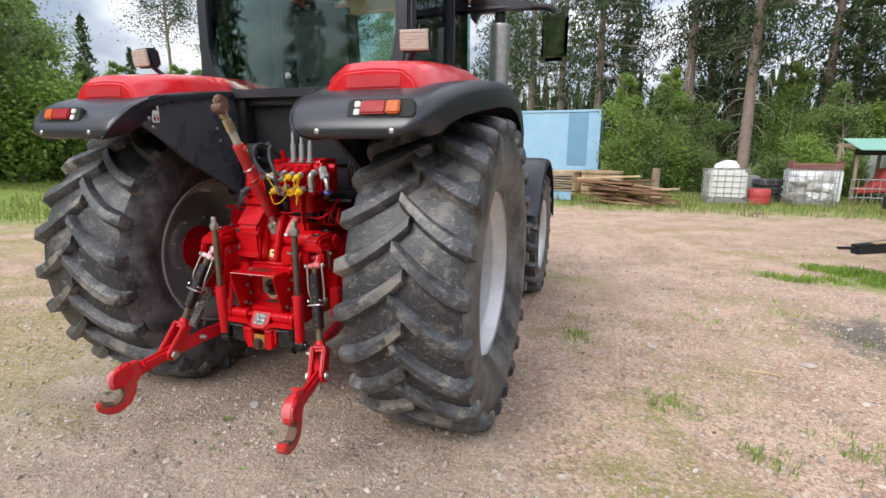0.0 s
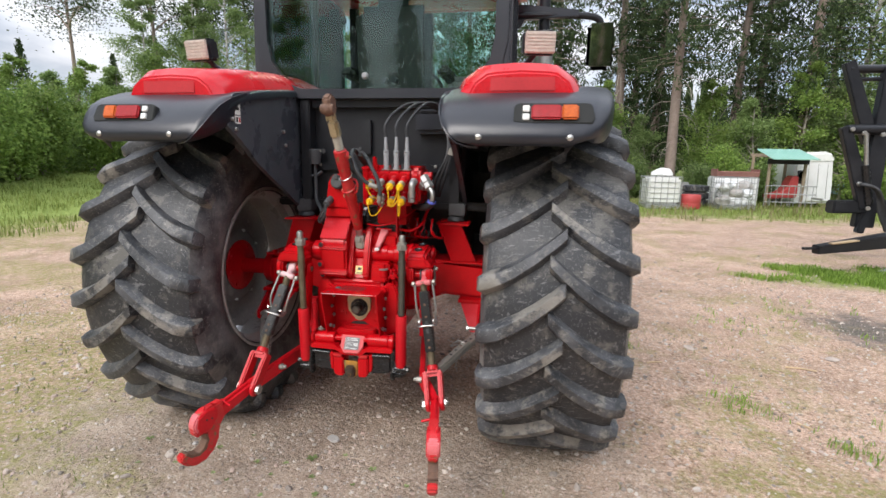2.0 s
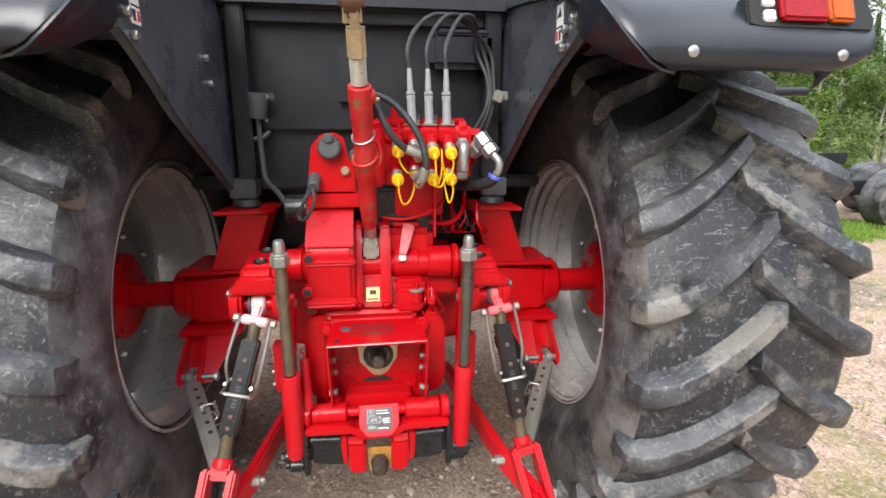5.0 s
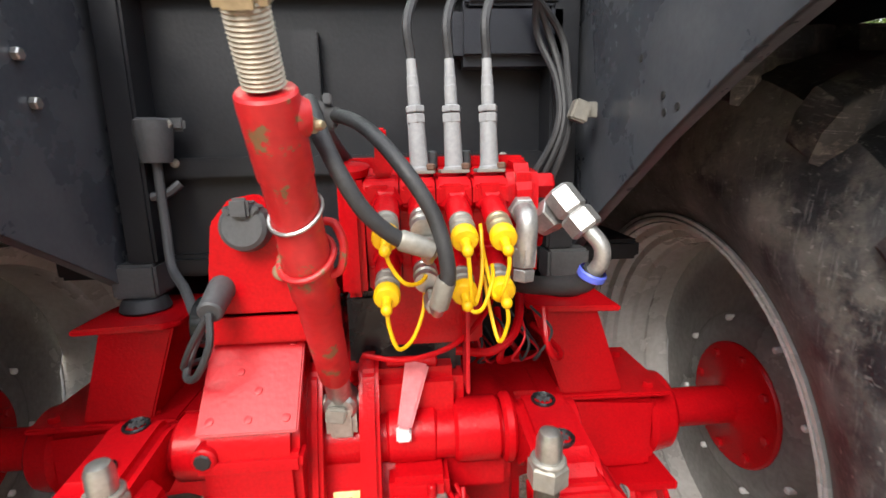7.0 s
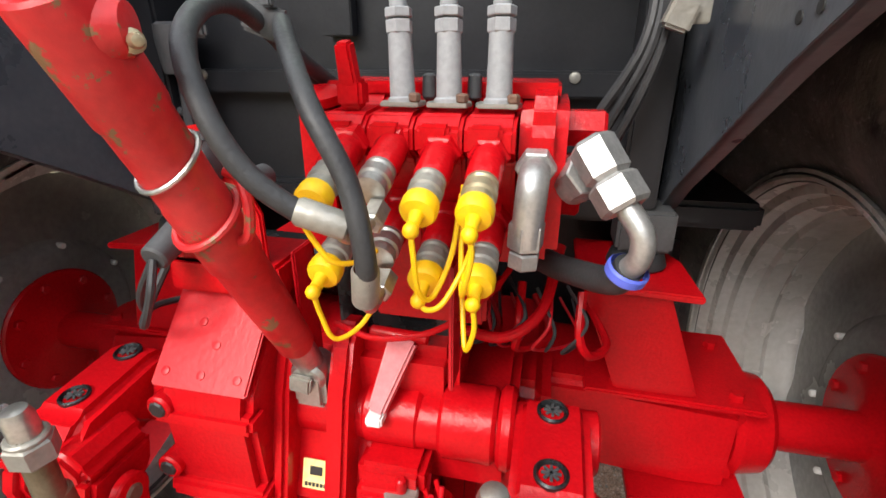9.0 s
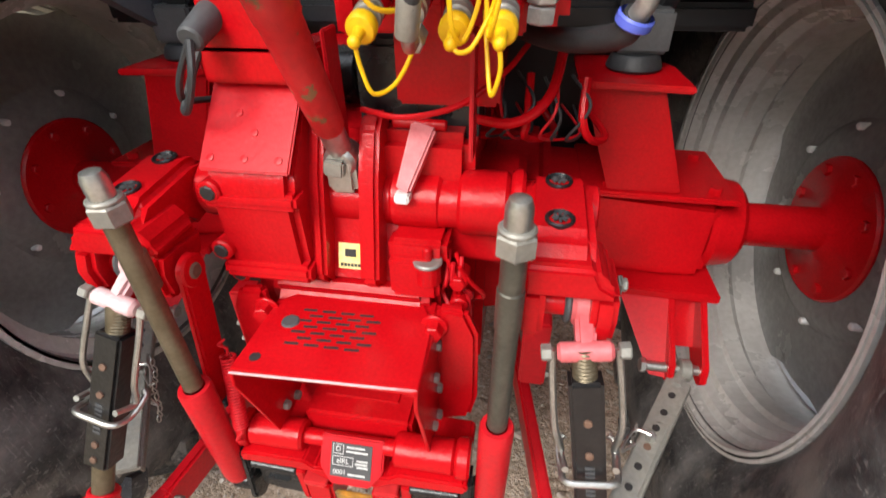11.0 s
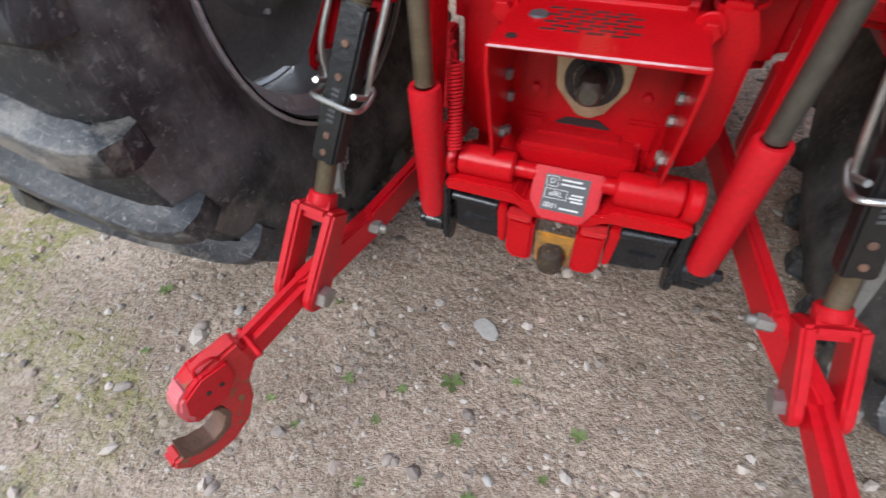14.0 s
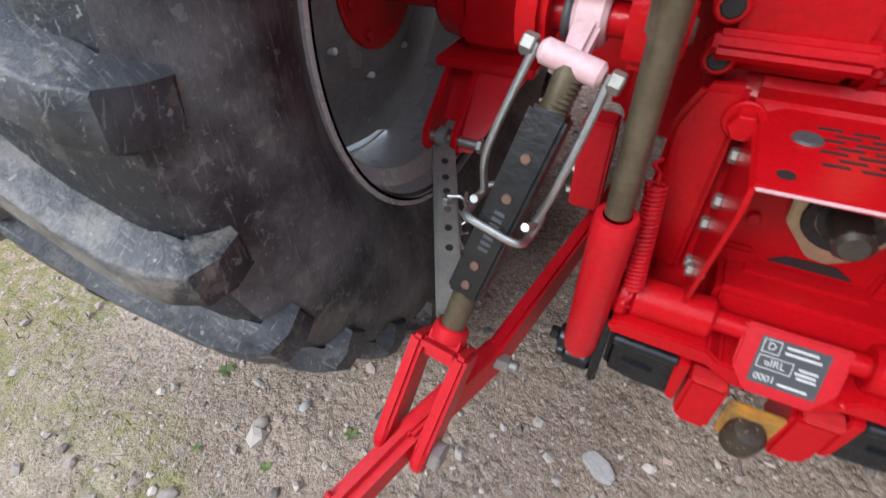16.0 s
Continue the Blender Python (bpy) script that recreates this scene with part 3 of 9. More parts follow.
def curved(points, n=8):
    """A smooth line through the points."""
    p = [Vector(q) for q in points]
    p = [2 * p[0] - p[1]] + p + [2 * p[-1] - p[-2]]
    out = []
    for a, b, c, d in zip(p, p[1:], p[2:], p[3:]):
        for k in range(n):
            t = k / n
            out.append(0.5 * (2 * b + (c - a) * t + (2 * a - 5 * b + 4 * c - d) * t * t + (3 * b - a - 3 * c + d) * t ** 3))
    return out + [p[-2]]


def tube(dst, points, r, seg=10, n=8, smooth=True, ends=None):
    line = curved(points, n) if smooth else [Vector(q) for q in points]
    bm = bmesh.new()
    rings, side = [], None
    for i, q in enumerate(line):
        d = (line[min(i + 1, len(line) - 1)] - line[max(i - 1, 0)]).normalized()
        if side is None:
            side = d.orthogonal().normalized()
        side = (side - d * side.dot(d)).normalized()
        up = d.cross(side)
        rr = r if ends is None else r + (ends - r) * i / (len(line) - 1)
        rings.append([bm.verts.new(q + (side * math.cos(2 * math.pi * k / seg) + up * math.sin(2 * math.pi * k / seg)) * rr) for k in range(seg)])
    for a, b in zip(rings, rings[1:]):
        for k in range(seg):
            bm.faces.new((a[k], a[(k + 1) % seg], b[(k + 1) % seg], b[k]))
    bm.faces.new(rings[0])
    bm.faces.new(rings[-1])
    bmesh.ops.recalc_face_normals(bm, faces=bm.faces)
    return pour(dst, bm)


def mesh_of(name, bm, material, sharp=32):
    me = bpy.data.meshes.new(name)
    bm.to_mesh(me)
    bm.free()
    me.materials.append(material)
    me.polygons.foreach_set("use_smooth", [True] * len(me.polygons))
    me.set_sharp_from_angle(angle=radians(sharp))
    return me


def part(name, bm, material, parent, label="", sharp=32):
    """Links a bmesh as one mesh object under a thing or a part."""
    ob = new(name, mesh_of(name, bm, material, sharp))
    ob.parent = parent
    return tagged(ob, label)


def thing(name, place, label, category, group="", kind=""):
    ob = new(name)
    ob.empty_display_size = 0.2
    ob.matrix_world = place
    return tagged(ob, label, category, group, kind)


def whole(name, bm, material, label, category, group="", kind="", sharp=32, place=None):
    ob = new(name, mesh_of(name, bm, material, sharp))
    if place is not None:
        ob.matrix_world = place
    return tagged(ob, label, category, group, kind)


def B():
    return bmesh.new()


def raw(name, verts, faces, material):
    me = bpy.data.meshes.new(name)
    me.from_pydata(verts, [], faces)
    me.materials.append(material)
    return me

# ---- ground ----
def ground_height(x, y):
    z = 0.012 * noise.noise((x * 0.5, y * 0.5, 0.3)) + 0.006 * noise.noise((x * 2.1, y * 2.1, 4.0))
    d = max(0.0, math.hypot(x, y - 6) - 3.0)
    z += min(1.0, d / 8) * 0.05 * noise.noise((x * 0.16, y * 0.16, 8.0))
    bank = max(0.0, y - 26.5)
    z += min(1.1, bank * 0.14)
    z += min(0.9, max(0.0, -x - 14) * 0.08)
    return z


def spaced(low, high, step, far):
    core = list(np.arange(low, high + step / 2, step))
    out, d = [], step
    a, b = low, high
    left, right = [], []
    while b < far:
        d *= 1.35
        a, b = a - d, b + d
        left.append(a)
        right.append(b)
    return left[::-1] + core + right


gx, gy = spaced(-9, 10, 0.16, 2500), spaced(1.0, 13, 0.16, 2500)
g_verts = [(x, y, ground_height(x, y)) for y in gy for x in gx]
g_n = len(gx)
g_faces = [(j * g_n + i, j * g_n + i + 1, (j + 1) * g_n + i + 1, (j + 1) * g_n + i) for j in range(len(gy) - 1) for i in range(g_n - 1)]
ground = new("ground", raw("ground", g_verts, g_faces, EARTH))
ground.data.polygons.foreach_set("use_smooth", [True] * len(ground.data.polygons))
tagged(ground, "pinkish trodden gravel yard with moss and grass patches", "ground", kind="structure")

# ---- tractor: wheels ----
AXLE = 5.55
tractor = thing("tractor", pose(0, AXLE, 0), "red and black farm tractor with rear linkage, parked on gravel", "tractor")


def tyre_profile(R, W, rim_r):
    """Half sections (offset across, radius) of a carcass without lugs, from one bead to the other."""
    half = [(0.362, rim_r - 0.03), (0.376, rim_r - 0.004), (0.398, rim_r + 0.014), (0.442, rim_r + 0.055), (0.492, rim_r + 0.125), (0.50, rim_r + 0.19), (0.492, R - 0.165), (0.478, R - 0.115), (0.452, R - 0.078), (0.40, R - 0.060), (0.25, R - 0.050), (0.0, R - 0.045)]
    left = [(-u * W, r) for u, r in half]
    return left + [(u * W, r) for u, r in half[-2::-1]]


def lug_mesh(R, W, drop, side, name, thick=0.062):
    """One tread bar, curved from beyond the middle to the shoulder and down the sidewall, for a wheel on the x axis."""
    bm = bmesh.new()
    rings = []
    steps = [(-0.05, 0.0, 0.0), (0.02, 0.0, 0.16), (0.14, 0.0, 0.44), (0.26, 0.0, 0.69), (0.36, 0.0, 0.86), (0.44, 0.008, 0.95), (0.487, 0.026, 0.985), (0.503, 0.062, 1.0), (0.500, 0.108, 1.01)]
    for k, (u, down, a) in enumerate(steps):
        top_r = R - down - 0.012 * (u / 0.5) ** 2
        base_r = top_r - (0.052 if k < 6 else (0.045, 0.03, 0.012)[k - 6])
        x_top = side * u * W
        x_base = x_top if k < 5 else side * (u - (0.0, 0.03, 0.055, 0.055)[k - 5]) * W
        if k >= 6:
            x_top = side * (u + (0.012, 0.012, 0.002)[k - 6]) * W
            base_r = top_r - (0.035, 0.02, 0.01)[k - 6]
        ang = -drop * (a ** 0.9)
        wide = thick * (0.92 + 0.35 * u)
        for_base, for_top = wide * 1.75 / R / 2, wide * 0.95 / R / 2
        ring = []
        for rr, xx, da in ((base_r, x_base, for_base), (top_r - 0.004, x_top, for_top * 1.08), (top_r, x_top, for_top * 0.9), (top_r, x_top, -for_top * 0.9), (top_r - 0.004, x_top, -for_top * 1.08), (base_r, x_base, -for_base)):
            t = ang + da
            ring.append(bm.verts.new((xx, -rr * math.cos(t), rr * math.sin(t))))
        rings.append(ring)
    for a, b in zip(rings, rings[1:]):
        for i in range(5):
            bm.faces.new((a[i], a[i + 1], b[i + 1], b[i]))
    bm.faces.new(rings[0])
    bm.faces.new(rings[-1])
    bmesh.ops.recalc_face_normals(bm, faces=bm.faces)
    return mesh_of(name, bm, RUBBER, 40)


def add_tyre(name, c, R, W, rim_r, pairs, turn, label):
    prof = tyre_profile(R, W, rim_r)
    k = 8
    bm = B()
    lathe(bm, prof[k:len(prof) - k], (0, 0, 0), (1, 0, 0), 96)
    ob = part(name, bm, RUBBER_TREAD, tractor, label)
    ob.location = c
    for half in (prof[:k + 1], prof[-k - 1:]):
        bm = B()
        lathe(bm, half, (0, 0, 0), (1, 0, 0), 96)
        part("sidewall", bm, RUBBER_SIDE, ob, "", 60)
    drop = 0.255 * W / 0.65 * 0.905 / R
    left, right = lug_mesh(R, W, drop, -1, "tread_lug", 0.057 * R / 0.905), lug_mesh(R, W, drop, 1, "tread_lug", 0.057 * R / 0.905)
    for i in range(pairs):
        for me, shift in ((left, 0.0), (right, 0.5)):
            o = new("tread_lug", me)
            o.parent = ob
            o.rotation_euler = (2 * math.pi * (i + shift) / pairs + turn, 0, 0)
    return ob


WX, WZ, RR, RW = 1.012, 0.868, 0.922, 0.655


def add_rim(side, c, rim_r, W, disc_x, front=False):
    """Rim barrel with stepped wells, dished disc with crescent openings round its edge, and its bolts."""
    bm = B()
    s = side
    w = 0.243 if not front else W * 0.42
    prof = [(-w, rim_r + 0.004), (-w, rim_r + 0.011), (-w + 0.008, rim_r + 0.011), (-w + 0.014, rim_r + 0.001), (-w + 0.045, rim_r - 0.004), (-w + 0.054, rim_r - 0.022), (-w + 0.080, rim_r - 0.026), (-w + 0.088, rim_r - 0.042), (-w + 0.130, rim_r - 0.046), (-w + 0.138, rim_r - 0.058), (-w + 0.180, rim_r - 0.060), (-w + 0.200, rim_r - 0.040), (w - 0.17, rim_r - 0.036), (w - 0.14, rim_r - 0.052), (w - 0.09, rim_r - 0.05), (w - 0.06, rim_r - 0.012), (w - 0.02, rim_r), (w - 0.012, rim_r + 0.011), (w, rim_r + 0.011), (w, rim_r + 0.004)]
    inner = [(h, r - 0.012) for h, r in prof[::-1]]
    lathe(bm, prof + inner, (0, 0, 0), (1, 0, 0), 72)
    barrel = part("rear_rim" if not front else "front_rim", bm, RIM_GREY if not front else RIM_SILVER, tractor, "painted steel wheel rim")
    barrel.location = c
    bm = B()
    rings, seg = [], 96
    x0 = disc_x - c[0]
    # flat seat for the hub, a shallow step, then a broad dish out to the well; slits stay open along its rim
    rad = [(0.05, -0.004 * s), (0.148, -0.004 * s), (0.158, -0.022 * s), (0.205, -0.023 * s), (0.226, -0.014 * s), (0.246, 0.004 * s), (0.30, 0.018 * s), (0.36, 0.024 * s), (None, 0.030 * s)]
    for r, dx in rad:
        ring = []
        for i in range(seg):
            t = 2 * math.pi * i / seg
            rr = min(r, rim_r - 0.12) if r else r
            if r is None:
                lobe = (math.cos(4 * t + 0.7) + 1) / 2
                rr = rim_r - 0.040 - 0.042 * max(0.0, min(1.0, (lobe - 0.62) / 0.25))
            ring.append(bm.verts.new((x0 + dx, rr * math.cos(t), rr * math.sin(t))))
        rings.append(ring)
    for a, b in zip(rings, rings[1:]):
        for i in range(seg):
            bm.faces.new((a[i], a[(i + 1) % seg], b[(i + 1) % seg], b[i]))
    bmesh.ops.solidify(bm, geom=bm.faces[:], thickness=0.010)
    bmesh.ops.recalc_face_normals(bm, faces=bm.faces)
    part("wheel_disc", bm, RIM_DISC if not front else RIM_SILVER, barrel, "", 25)
    # White dots ringing the rear discs, built as pale bolt heads
    for k in range(8):
        t = 2 * math.pi * (k + 0.5) / 8 + 0.12
        b2 = B()
        p = Vector((x0 + 0.004 * s, 0.228 * math.cos(t), 0.228 * math.sin(t)))
        rod(b2, p - Vector((0.031 * s, 0, 0)), p + Vector((0.012 * s, 0, 0)), 0.0085, seg=12)
        part("wheel_bolt", b2, BOLT_WHITE if not front else ZINC, barrel, "pale wheel bolt")
    # outer face of the rim, painted silver
    bm = B()
    lathe(bm, [(s * (w - 0.21), rim_r - 0.047), (s * (w - 0.14), rim_r - 0.068), (s * (w - 0.09), rim_r - 0.066), (s * (w - 0.055), rim_r - 0.028), (s * (w - 0.018), rim_r - 0.016), (s * (w - 0.004), rim_r + 0.012), (s * (w + 0.005), rim_r + 0.034), (s * (w + 0.011), rim_r + 0.034), (s * (w + 0.012), rim_r + 0.008), (s * (w - 0.008), rim_r - 0.022), (s * (w - 0.05), rim_r - 0.036), (s * (w - 0.085), rim_r - 0.074), (s * (w - 0.145), rim_r - 0.076), (s * (w - 0.21), rim_r - 0.055)], (0, 0, 0), (1, 0, 0), 72)
    part("rim_face", bm, RIM_SILVER, barrel, "silver painted outer rim face")
    bm = B()
    lathe(bm, [(x0 + 0.022 * s, 0.08), (x0 + 0.022 * s, 0.2), (x0 + 0.034 * s, 0.27), (x0 + 0.052 * s, 0.31), (x0 + 0.068 * s, rim_r - 0.10), (x0 + 0.064 * s, rim_r - 0.10), (x0 + 0.048 * s, 0.31), (x0 + 0.03 * s, 0.27)], (0, 0, 0), (1, 0, 0), 72)
    part("disc_face", bm, RIM_SILVER, barrel)


for s in (-1, 1):
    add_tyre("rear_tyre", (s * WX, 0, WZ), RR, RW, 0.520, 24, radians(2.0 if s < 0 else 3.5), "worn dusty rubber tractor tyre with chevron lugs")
    add_rim(s, (s * (WX - 0.012), 0, WZ), 0.505, RW, s * 0.992)
    add_tyre("front_tyre", (s * 0.99, 2.85, 0.665), 0.70, 0.50, 0.37, 19, 0.0, "dusty rubber front tyre")
    add_rim(s, (s * 0.99, 2.85, 0.665), 0.365, 0.50, s * 1.03, True)
    bm = B()
    lathe(bm, [(s * 0.0, 0.0), (s * 0.0, 0.05), (s * 0.16, 0.05), (s * 0.175, 0.075), (s * 0.18, 0.16), (s * 0.185, 0.165), (s * 0.205, 0.165), (s * 0.21, 0.155), (s * 0.21, 0.0)], (s * 0.780, 0, WZ), (1, 0, 0), 40)
    hub = part("axle_hub", bm, RED, tractor, "red painted axle shaft and round wheel flange")
    for k in range(8):
        t = 2 * math.pi * k / 8 + 0.2
        b2 = B()
        p = Vector((s * 0.963, 0.135 * math.cos(t), WZ + 0.135 * math.sin(t)))
        nut(b2, p, p - Vector((s * 0.014, 0, 0)), 0.013)
        part("hub_bolt", b2, RED, hub)


# ---- tractor: fenders ----
def sheet(rows, thick):
    """A skin over a grid of points, given a thickness."""
    bm = bmesh.new()
    v = [[bm.verts.new(p) for p in row] for row in rows]
    for a, b in zip(v, v[1:]):
        for i in range(len(a) - 1):
            bm.faces.new((a[i], a[i + 1], b[i + 1], b[i]))
    bmesh.ops.recalc_face_normals(bm, faces=bm.faces)
    bmesh.ops.solidify(bm, geom=bm.faces[:], thickness=thick)
    return bm


def add_fender(s):
    arch = [(-0.900, 1.628, 0.66, 1.01), (-0.925, 1.632, 0.615, 1.05), (-0.938, 1.645, 0.58, 1.085), (-0.938, 1.672, 0.55, 1.118), (-0.918, 1.712, 0.522, 1.147), (-0.882, 1.756, 0.505, 1.170), (-0.828, 1.800, 0.495, 1.190), (-0.750, 1.840, 0.49, 1.207), (-0.62, 1.880, 0.49, 1.224), (-0.42, 1.918, 0.49, 1.25), (-0.18, 1.955, 0.49, 1.275), (0.06, 1.980, 0.49, 1.285), (0.30, 1.988, 0.49, 1.285), (0.52, 1.960, 0.49, 1.285), (0.72, 1.885, 0.49, 1.28), (0.86, 1.76, 0.49, 1.275), (0.94, 1.58, 0.49, 1.265), (0.97, 1.38, 0.50, 1.25)]
    rows = []
    for i, (y, z, a, b) in enumerate(arch):
        c0, c1 = arch[max(i - 1, 0)], arch[min(i + 1, len(arch) - 1)]
        t = Vector((0, c1[0] - c0[0], c1[1] - c0[1])).normalized()
        nrm = Vector((0, -t.z, t.y))
        if i < 1:
            nrm = Vector((0, -0.3, 0.95))
        row = []
        wide = b - a
        for k, (f, off) in enumerate(((0, -0.045), (0, -0.02), (0.012, -0.006), (0.06, 0), (0.25, 0.003), (0.5, 0.005), (0.75, 0.003), (0.90, 0), (0.955, -0.006), (0.985, -0.022), (1.0, -0.05), (1.0, -0.14))):
            low = off * (min(1.0, 0.25 + 0.15 * i))
            x = s * (a + wide * f)
            row.append((x, y + nrm.y * low, z + nrm.z * low))
        rows.append(row)
    bm = sheet(rows, 0.007)
    fender = part("fender", bm, BLACK_PLASTIC, tractor, "matt black plastic rear fender with rounded lip", 50)
    # inner skirt that turns down to the side plate
    low = [(0.655, -0.893, 1.630), (0.60, -0.868, 1.640), (0.565, -0.835, 1.658), (0.540, -0.795, 1.682), (0.522, -0.760, 1.705), (0.512, -0.735, 1.722), (0.509, -0.715, 1.745), (0.509, -0.68, 1.80), (0.509, -0.60, 1.86)]
    rows = []
    for (y, z, a, b), q in zip(arch, low):
        u = Vector((s * (a + 0.004), y + 0.004, z - 0.004))
        v = Vector((s * q[0], q[1], q[2]))
        rows.append([tuple(u.lerp(v, f) + Vector((-s * 0.006, -0.006, 0)) * math.sin(math.pi * f)) for f in (0, 0.25, 0.5, 0.75, 1)])
    part("fender_skirt", sheet(rows, 0.005), BLACK_PLASTIC, fender, "", 50)
    # lip screws
    for x in (0.672, 1.02):
        b2 = B()
        lathe(b2, [(0, 0), (0, 0.012), (0.004, 0.012), (0.007, 0.007), (0.007, 0.0)], (s * x, -0.938, 1.66), (0, -1, 0.05), 14)
        part("fender_screw", b2, ZINC, fender)
    # red cover on top
    bm = bmesh.new()
    sec = [(-0.715, 0.605, 1.045, 1.842, 1.935, 0.075, 0.070), (-0.672, 0.555, 1.075, 1.850, 1.978, 0.115, 0.110), (-0.42, 0.505, 1.115, 1.885, 2.022, 0.115, 0.125), (-0.15, 0.49, 1.13, 1.92, 2.048, 0.095, 0.115), (0.15, 0.49, 1.13, 1.95, 2.064, 0.08, 0.10), (0.42, 0.50, 1.12, 1.945, 2.045, 0.06, 0.07), (0.66, 0.52, 1.09, 1.88, 1.955, 0.03, 0.03)]
    rings = []
    for y, a, b, z0, z1, ia, ib in sec:
        zm = z0 + (z1 - z0) * 0.55
        pts_ = [(a, z0), (a + ia * 0.35, zm), (a + ia, z1 - 0.006), (a + ia + 0.04, z1), ((a + b) / 2, z1 + 0.006), (b - ib - 0.04, z1), (b - ib, z1 - 0.006), (b - ib * 0.35, zm), (b, z0)]
        rings.append([bm.verts.new((s * x, y, z)) for x, z in pts_])
    for p, q in zip(rings, rings[1:]):
        for i in range(8):
            bm.faces.new((p[i], p[i + 1], q[i + 1], q[i]))
    bm.faces.new(rings[0])
    bm.faces.new(rings[-1])
    bmesh.ops.recalc_face_normals(bm, faces=bm.faces)
    rounded(bm, 0.008, 2, 35)
    cover = part("fender_cover", bm, RED_CAP, fender, "glossy red cover on the fender top")
    bm = B()
    box(bm, (s * 0.83, -0.713, 1.890), (0.275, 0.010, 0.062), 0.004, turn=(-4, 0, 0))
    part("reflector_panel", bm, RED_MATT, fender, "flat darker red panel")
    # tail lamp in its recess
    bm = B()
    tilt = -20
    place = pose(s * 0.938 + 0.022, -0.904, 1.752, tilt, 0, 0)
    outline = [(-0.155, -0.036), (-0.125, -0.042), (0.14, -0.042), (0.152, -0.02), (0.14, 0.036), (0.12, 0.042), (-0.14, 0.042), (-0.155, 0.03)]
    prism(bm, [(s * x, z) for x, z in outline], "y", -0.004, 0.03, 0.004, m=place)
    lamp = part("tail_lamp", bm, SEAT, tractor, "rectangular tail lamp in a black recess")
    for nm, a, b, mat in (("red_lens", -0.088, 0.026, LENS_RED), ("orange_lens", 0.027, 0.088, LENS_ORANGE)):
        b2 = B()
        box(b2, (s * (a + b) / 2, -0.012, 0), (b - a, 0.018, 0.058), 0.006, m=place, segments=3)
        part(nm, b2, mat, lamp, nm.replace("_", " "))
    for dz in (-0.017, 0.017):
        b2 = B()
        box(b2, (s * -0.108, -0.006, dz), (0.026, 0.012, 0.026), 0.003, m=place)
        part("white_reflector", b2, PAPER, lamp)
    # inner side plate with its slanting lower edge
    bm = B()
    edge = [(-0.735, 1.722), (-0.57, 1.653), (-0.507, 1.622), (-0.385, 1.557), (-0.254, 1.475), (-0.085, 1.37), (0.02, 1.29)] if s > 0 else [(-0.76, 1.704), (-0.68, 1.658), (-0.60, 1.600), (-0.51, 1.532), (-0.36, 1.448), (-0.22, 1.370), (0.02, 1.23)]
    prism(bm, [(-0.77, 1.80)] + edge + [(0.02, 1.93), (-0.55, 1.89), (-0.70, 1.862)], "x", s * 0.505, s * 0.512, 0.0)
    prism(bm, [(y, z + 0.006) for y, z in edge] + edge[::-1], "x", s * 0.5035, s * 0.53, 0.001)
    plate = part("side_plate", bm, BLACK_SCUFFED_LIT, tractor, "scuffed black sheet-metal side plate with light painted into its colour")
    for y, z in ((-0.66, 1.749), (-0.645, 1.708), (-0.707, 1.765)) if s > 0 else ((-0.728, 1.742), (-0.706, 1.698), (-0.66, 1.843), (-0.50, 1.875), (-0.245, 1.713), (-0.225, 1.639)):
        b2 = B()
        nut(b2, (s * 0.505, y, z), (s * 0.492, y, z), 0.011)
        part("plate_bolt", b2, ZINC, plate)
    for y, z in ((-0.420, 1.604), (-0.385, 1.598), (-0.379, 1.624), (-0.30, 1.69)):
        b2 = B()
        rod(b2, (s * 0.505, y, z), (s * 0.5035, y, z), 0.006, seg=12, bevel=0)
        part("drilled_hole", b2, INK, plate)
    back = 0.0 if s > 0 else -0.072
    b2 = B()
    box(b2, (s * 0.5035, -0.610 + back, 1.772), (0.002, 0.044, 0.095), 0)
    deca = part("warning_sticker", b2, PAPER, tractor, "white warning sticker with a triangle and figures")
    b2 = B()
    prism(b2, [(-0.626 + back, 1.787), (-0.594 + back, 1.787), (-0.610 + back, 1.813)], "x", s * 0.5022, s * 0.5018)
    box(b2, (s * 0.502, -0.610 + back, 1.763), (0.001, 0.036, 0.004), 0)
    part("printed_triangle", b2, INK, deca)
    b2 = B()
    box(b2, (s * 0.502, -0.618 + back, 1.743), (0.001, 0.012, 0.024), 0)
    part("printed_mark", b2, INK, deca)
    b2 = B()
    box(b2, (s * 0.502, -0.598 + back, 1.743), (0.001, 0.012, 0.022), 0)
    part("printed_mark", b2, INK_RED, deca)
    # wheel-well wall ahead of the axle
    bm = B()
    box(bm, (s * 0.497, 0.47, 1.36), (0.012, 0.90, 1.08), 0.002)
    part("wheel_well_wall", bm, BLACK_PAINT, tractor)
    # work lamp on its stalk
    bm = B()
    lp = pose(s * 0.90, -0.385, 2.128, 8, 0, s * 10)
    box(bm, (0, 0.035, 0), (0.158, 0.075, 0.112), 0.014, m=lp)
    wl_ = part("work_lamp", bm, BLACK_PLASTIC, tractor, "rectangular work lamp with a ribbed clear lens")
    b2 = B()
    box(b2, (0, -0.008, 0), (0.144, 0.012, 0.098), 0.004, m=lp)
    lens = part("lamp_lens", b2, LENS_CLEAR, wl_, "ribbed clear lens")
    for k in range(6):
        b2 = B()
        box(b2, (0, -0.015, -0.0375 + 0.015 * k), (0.138, 0.005, 0.008), 0.001, m=lp)
        part("lens_rib", b2, LENS_CLEAR, lens)
    b2 = B()
    tube(b2, [(s * 0.88, -0.34, 2.09), (s * 0.82, -0.28, 2.03), (s * 0.74, -0.12, 2.0), (s * 0.70, -0.05, 2.0)], 0.014, 8)
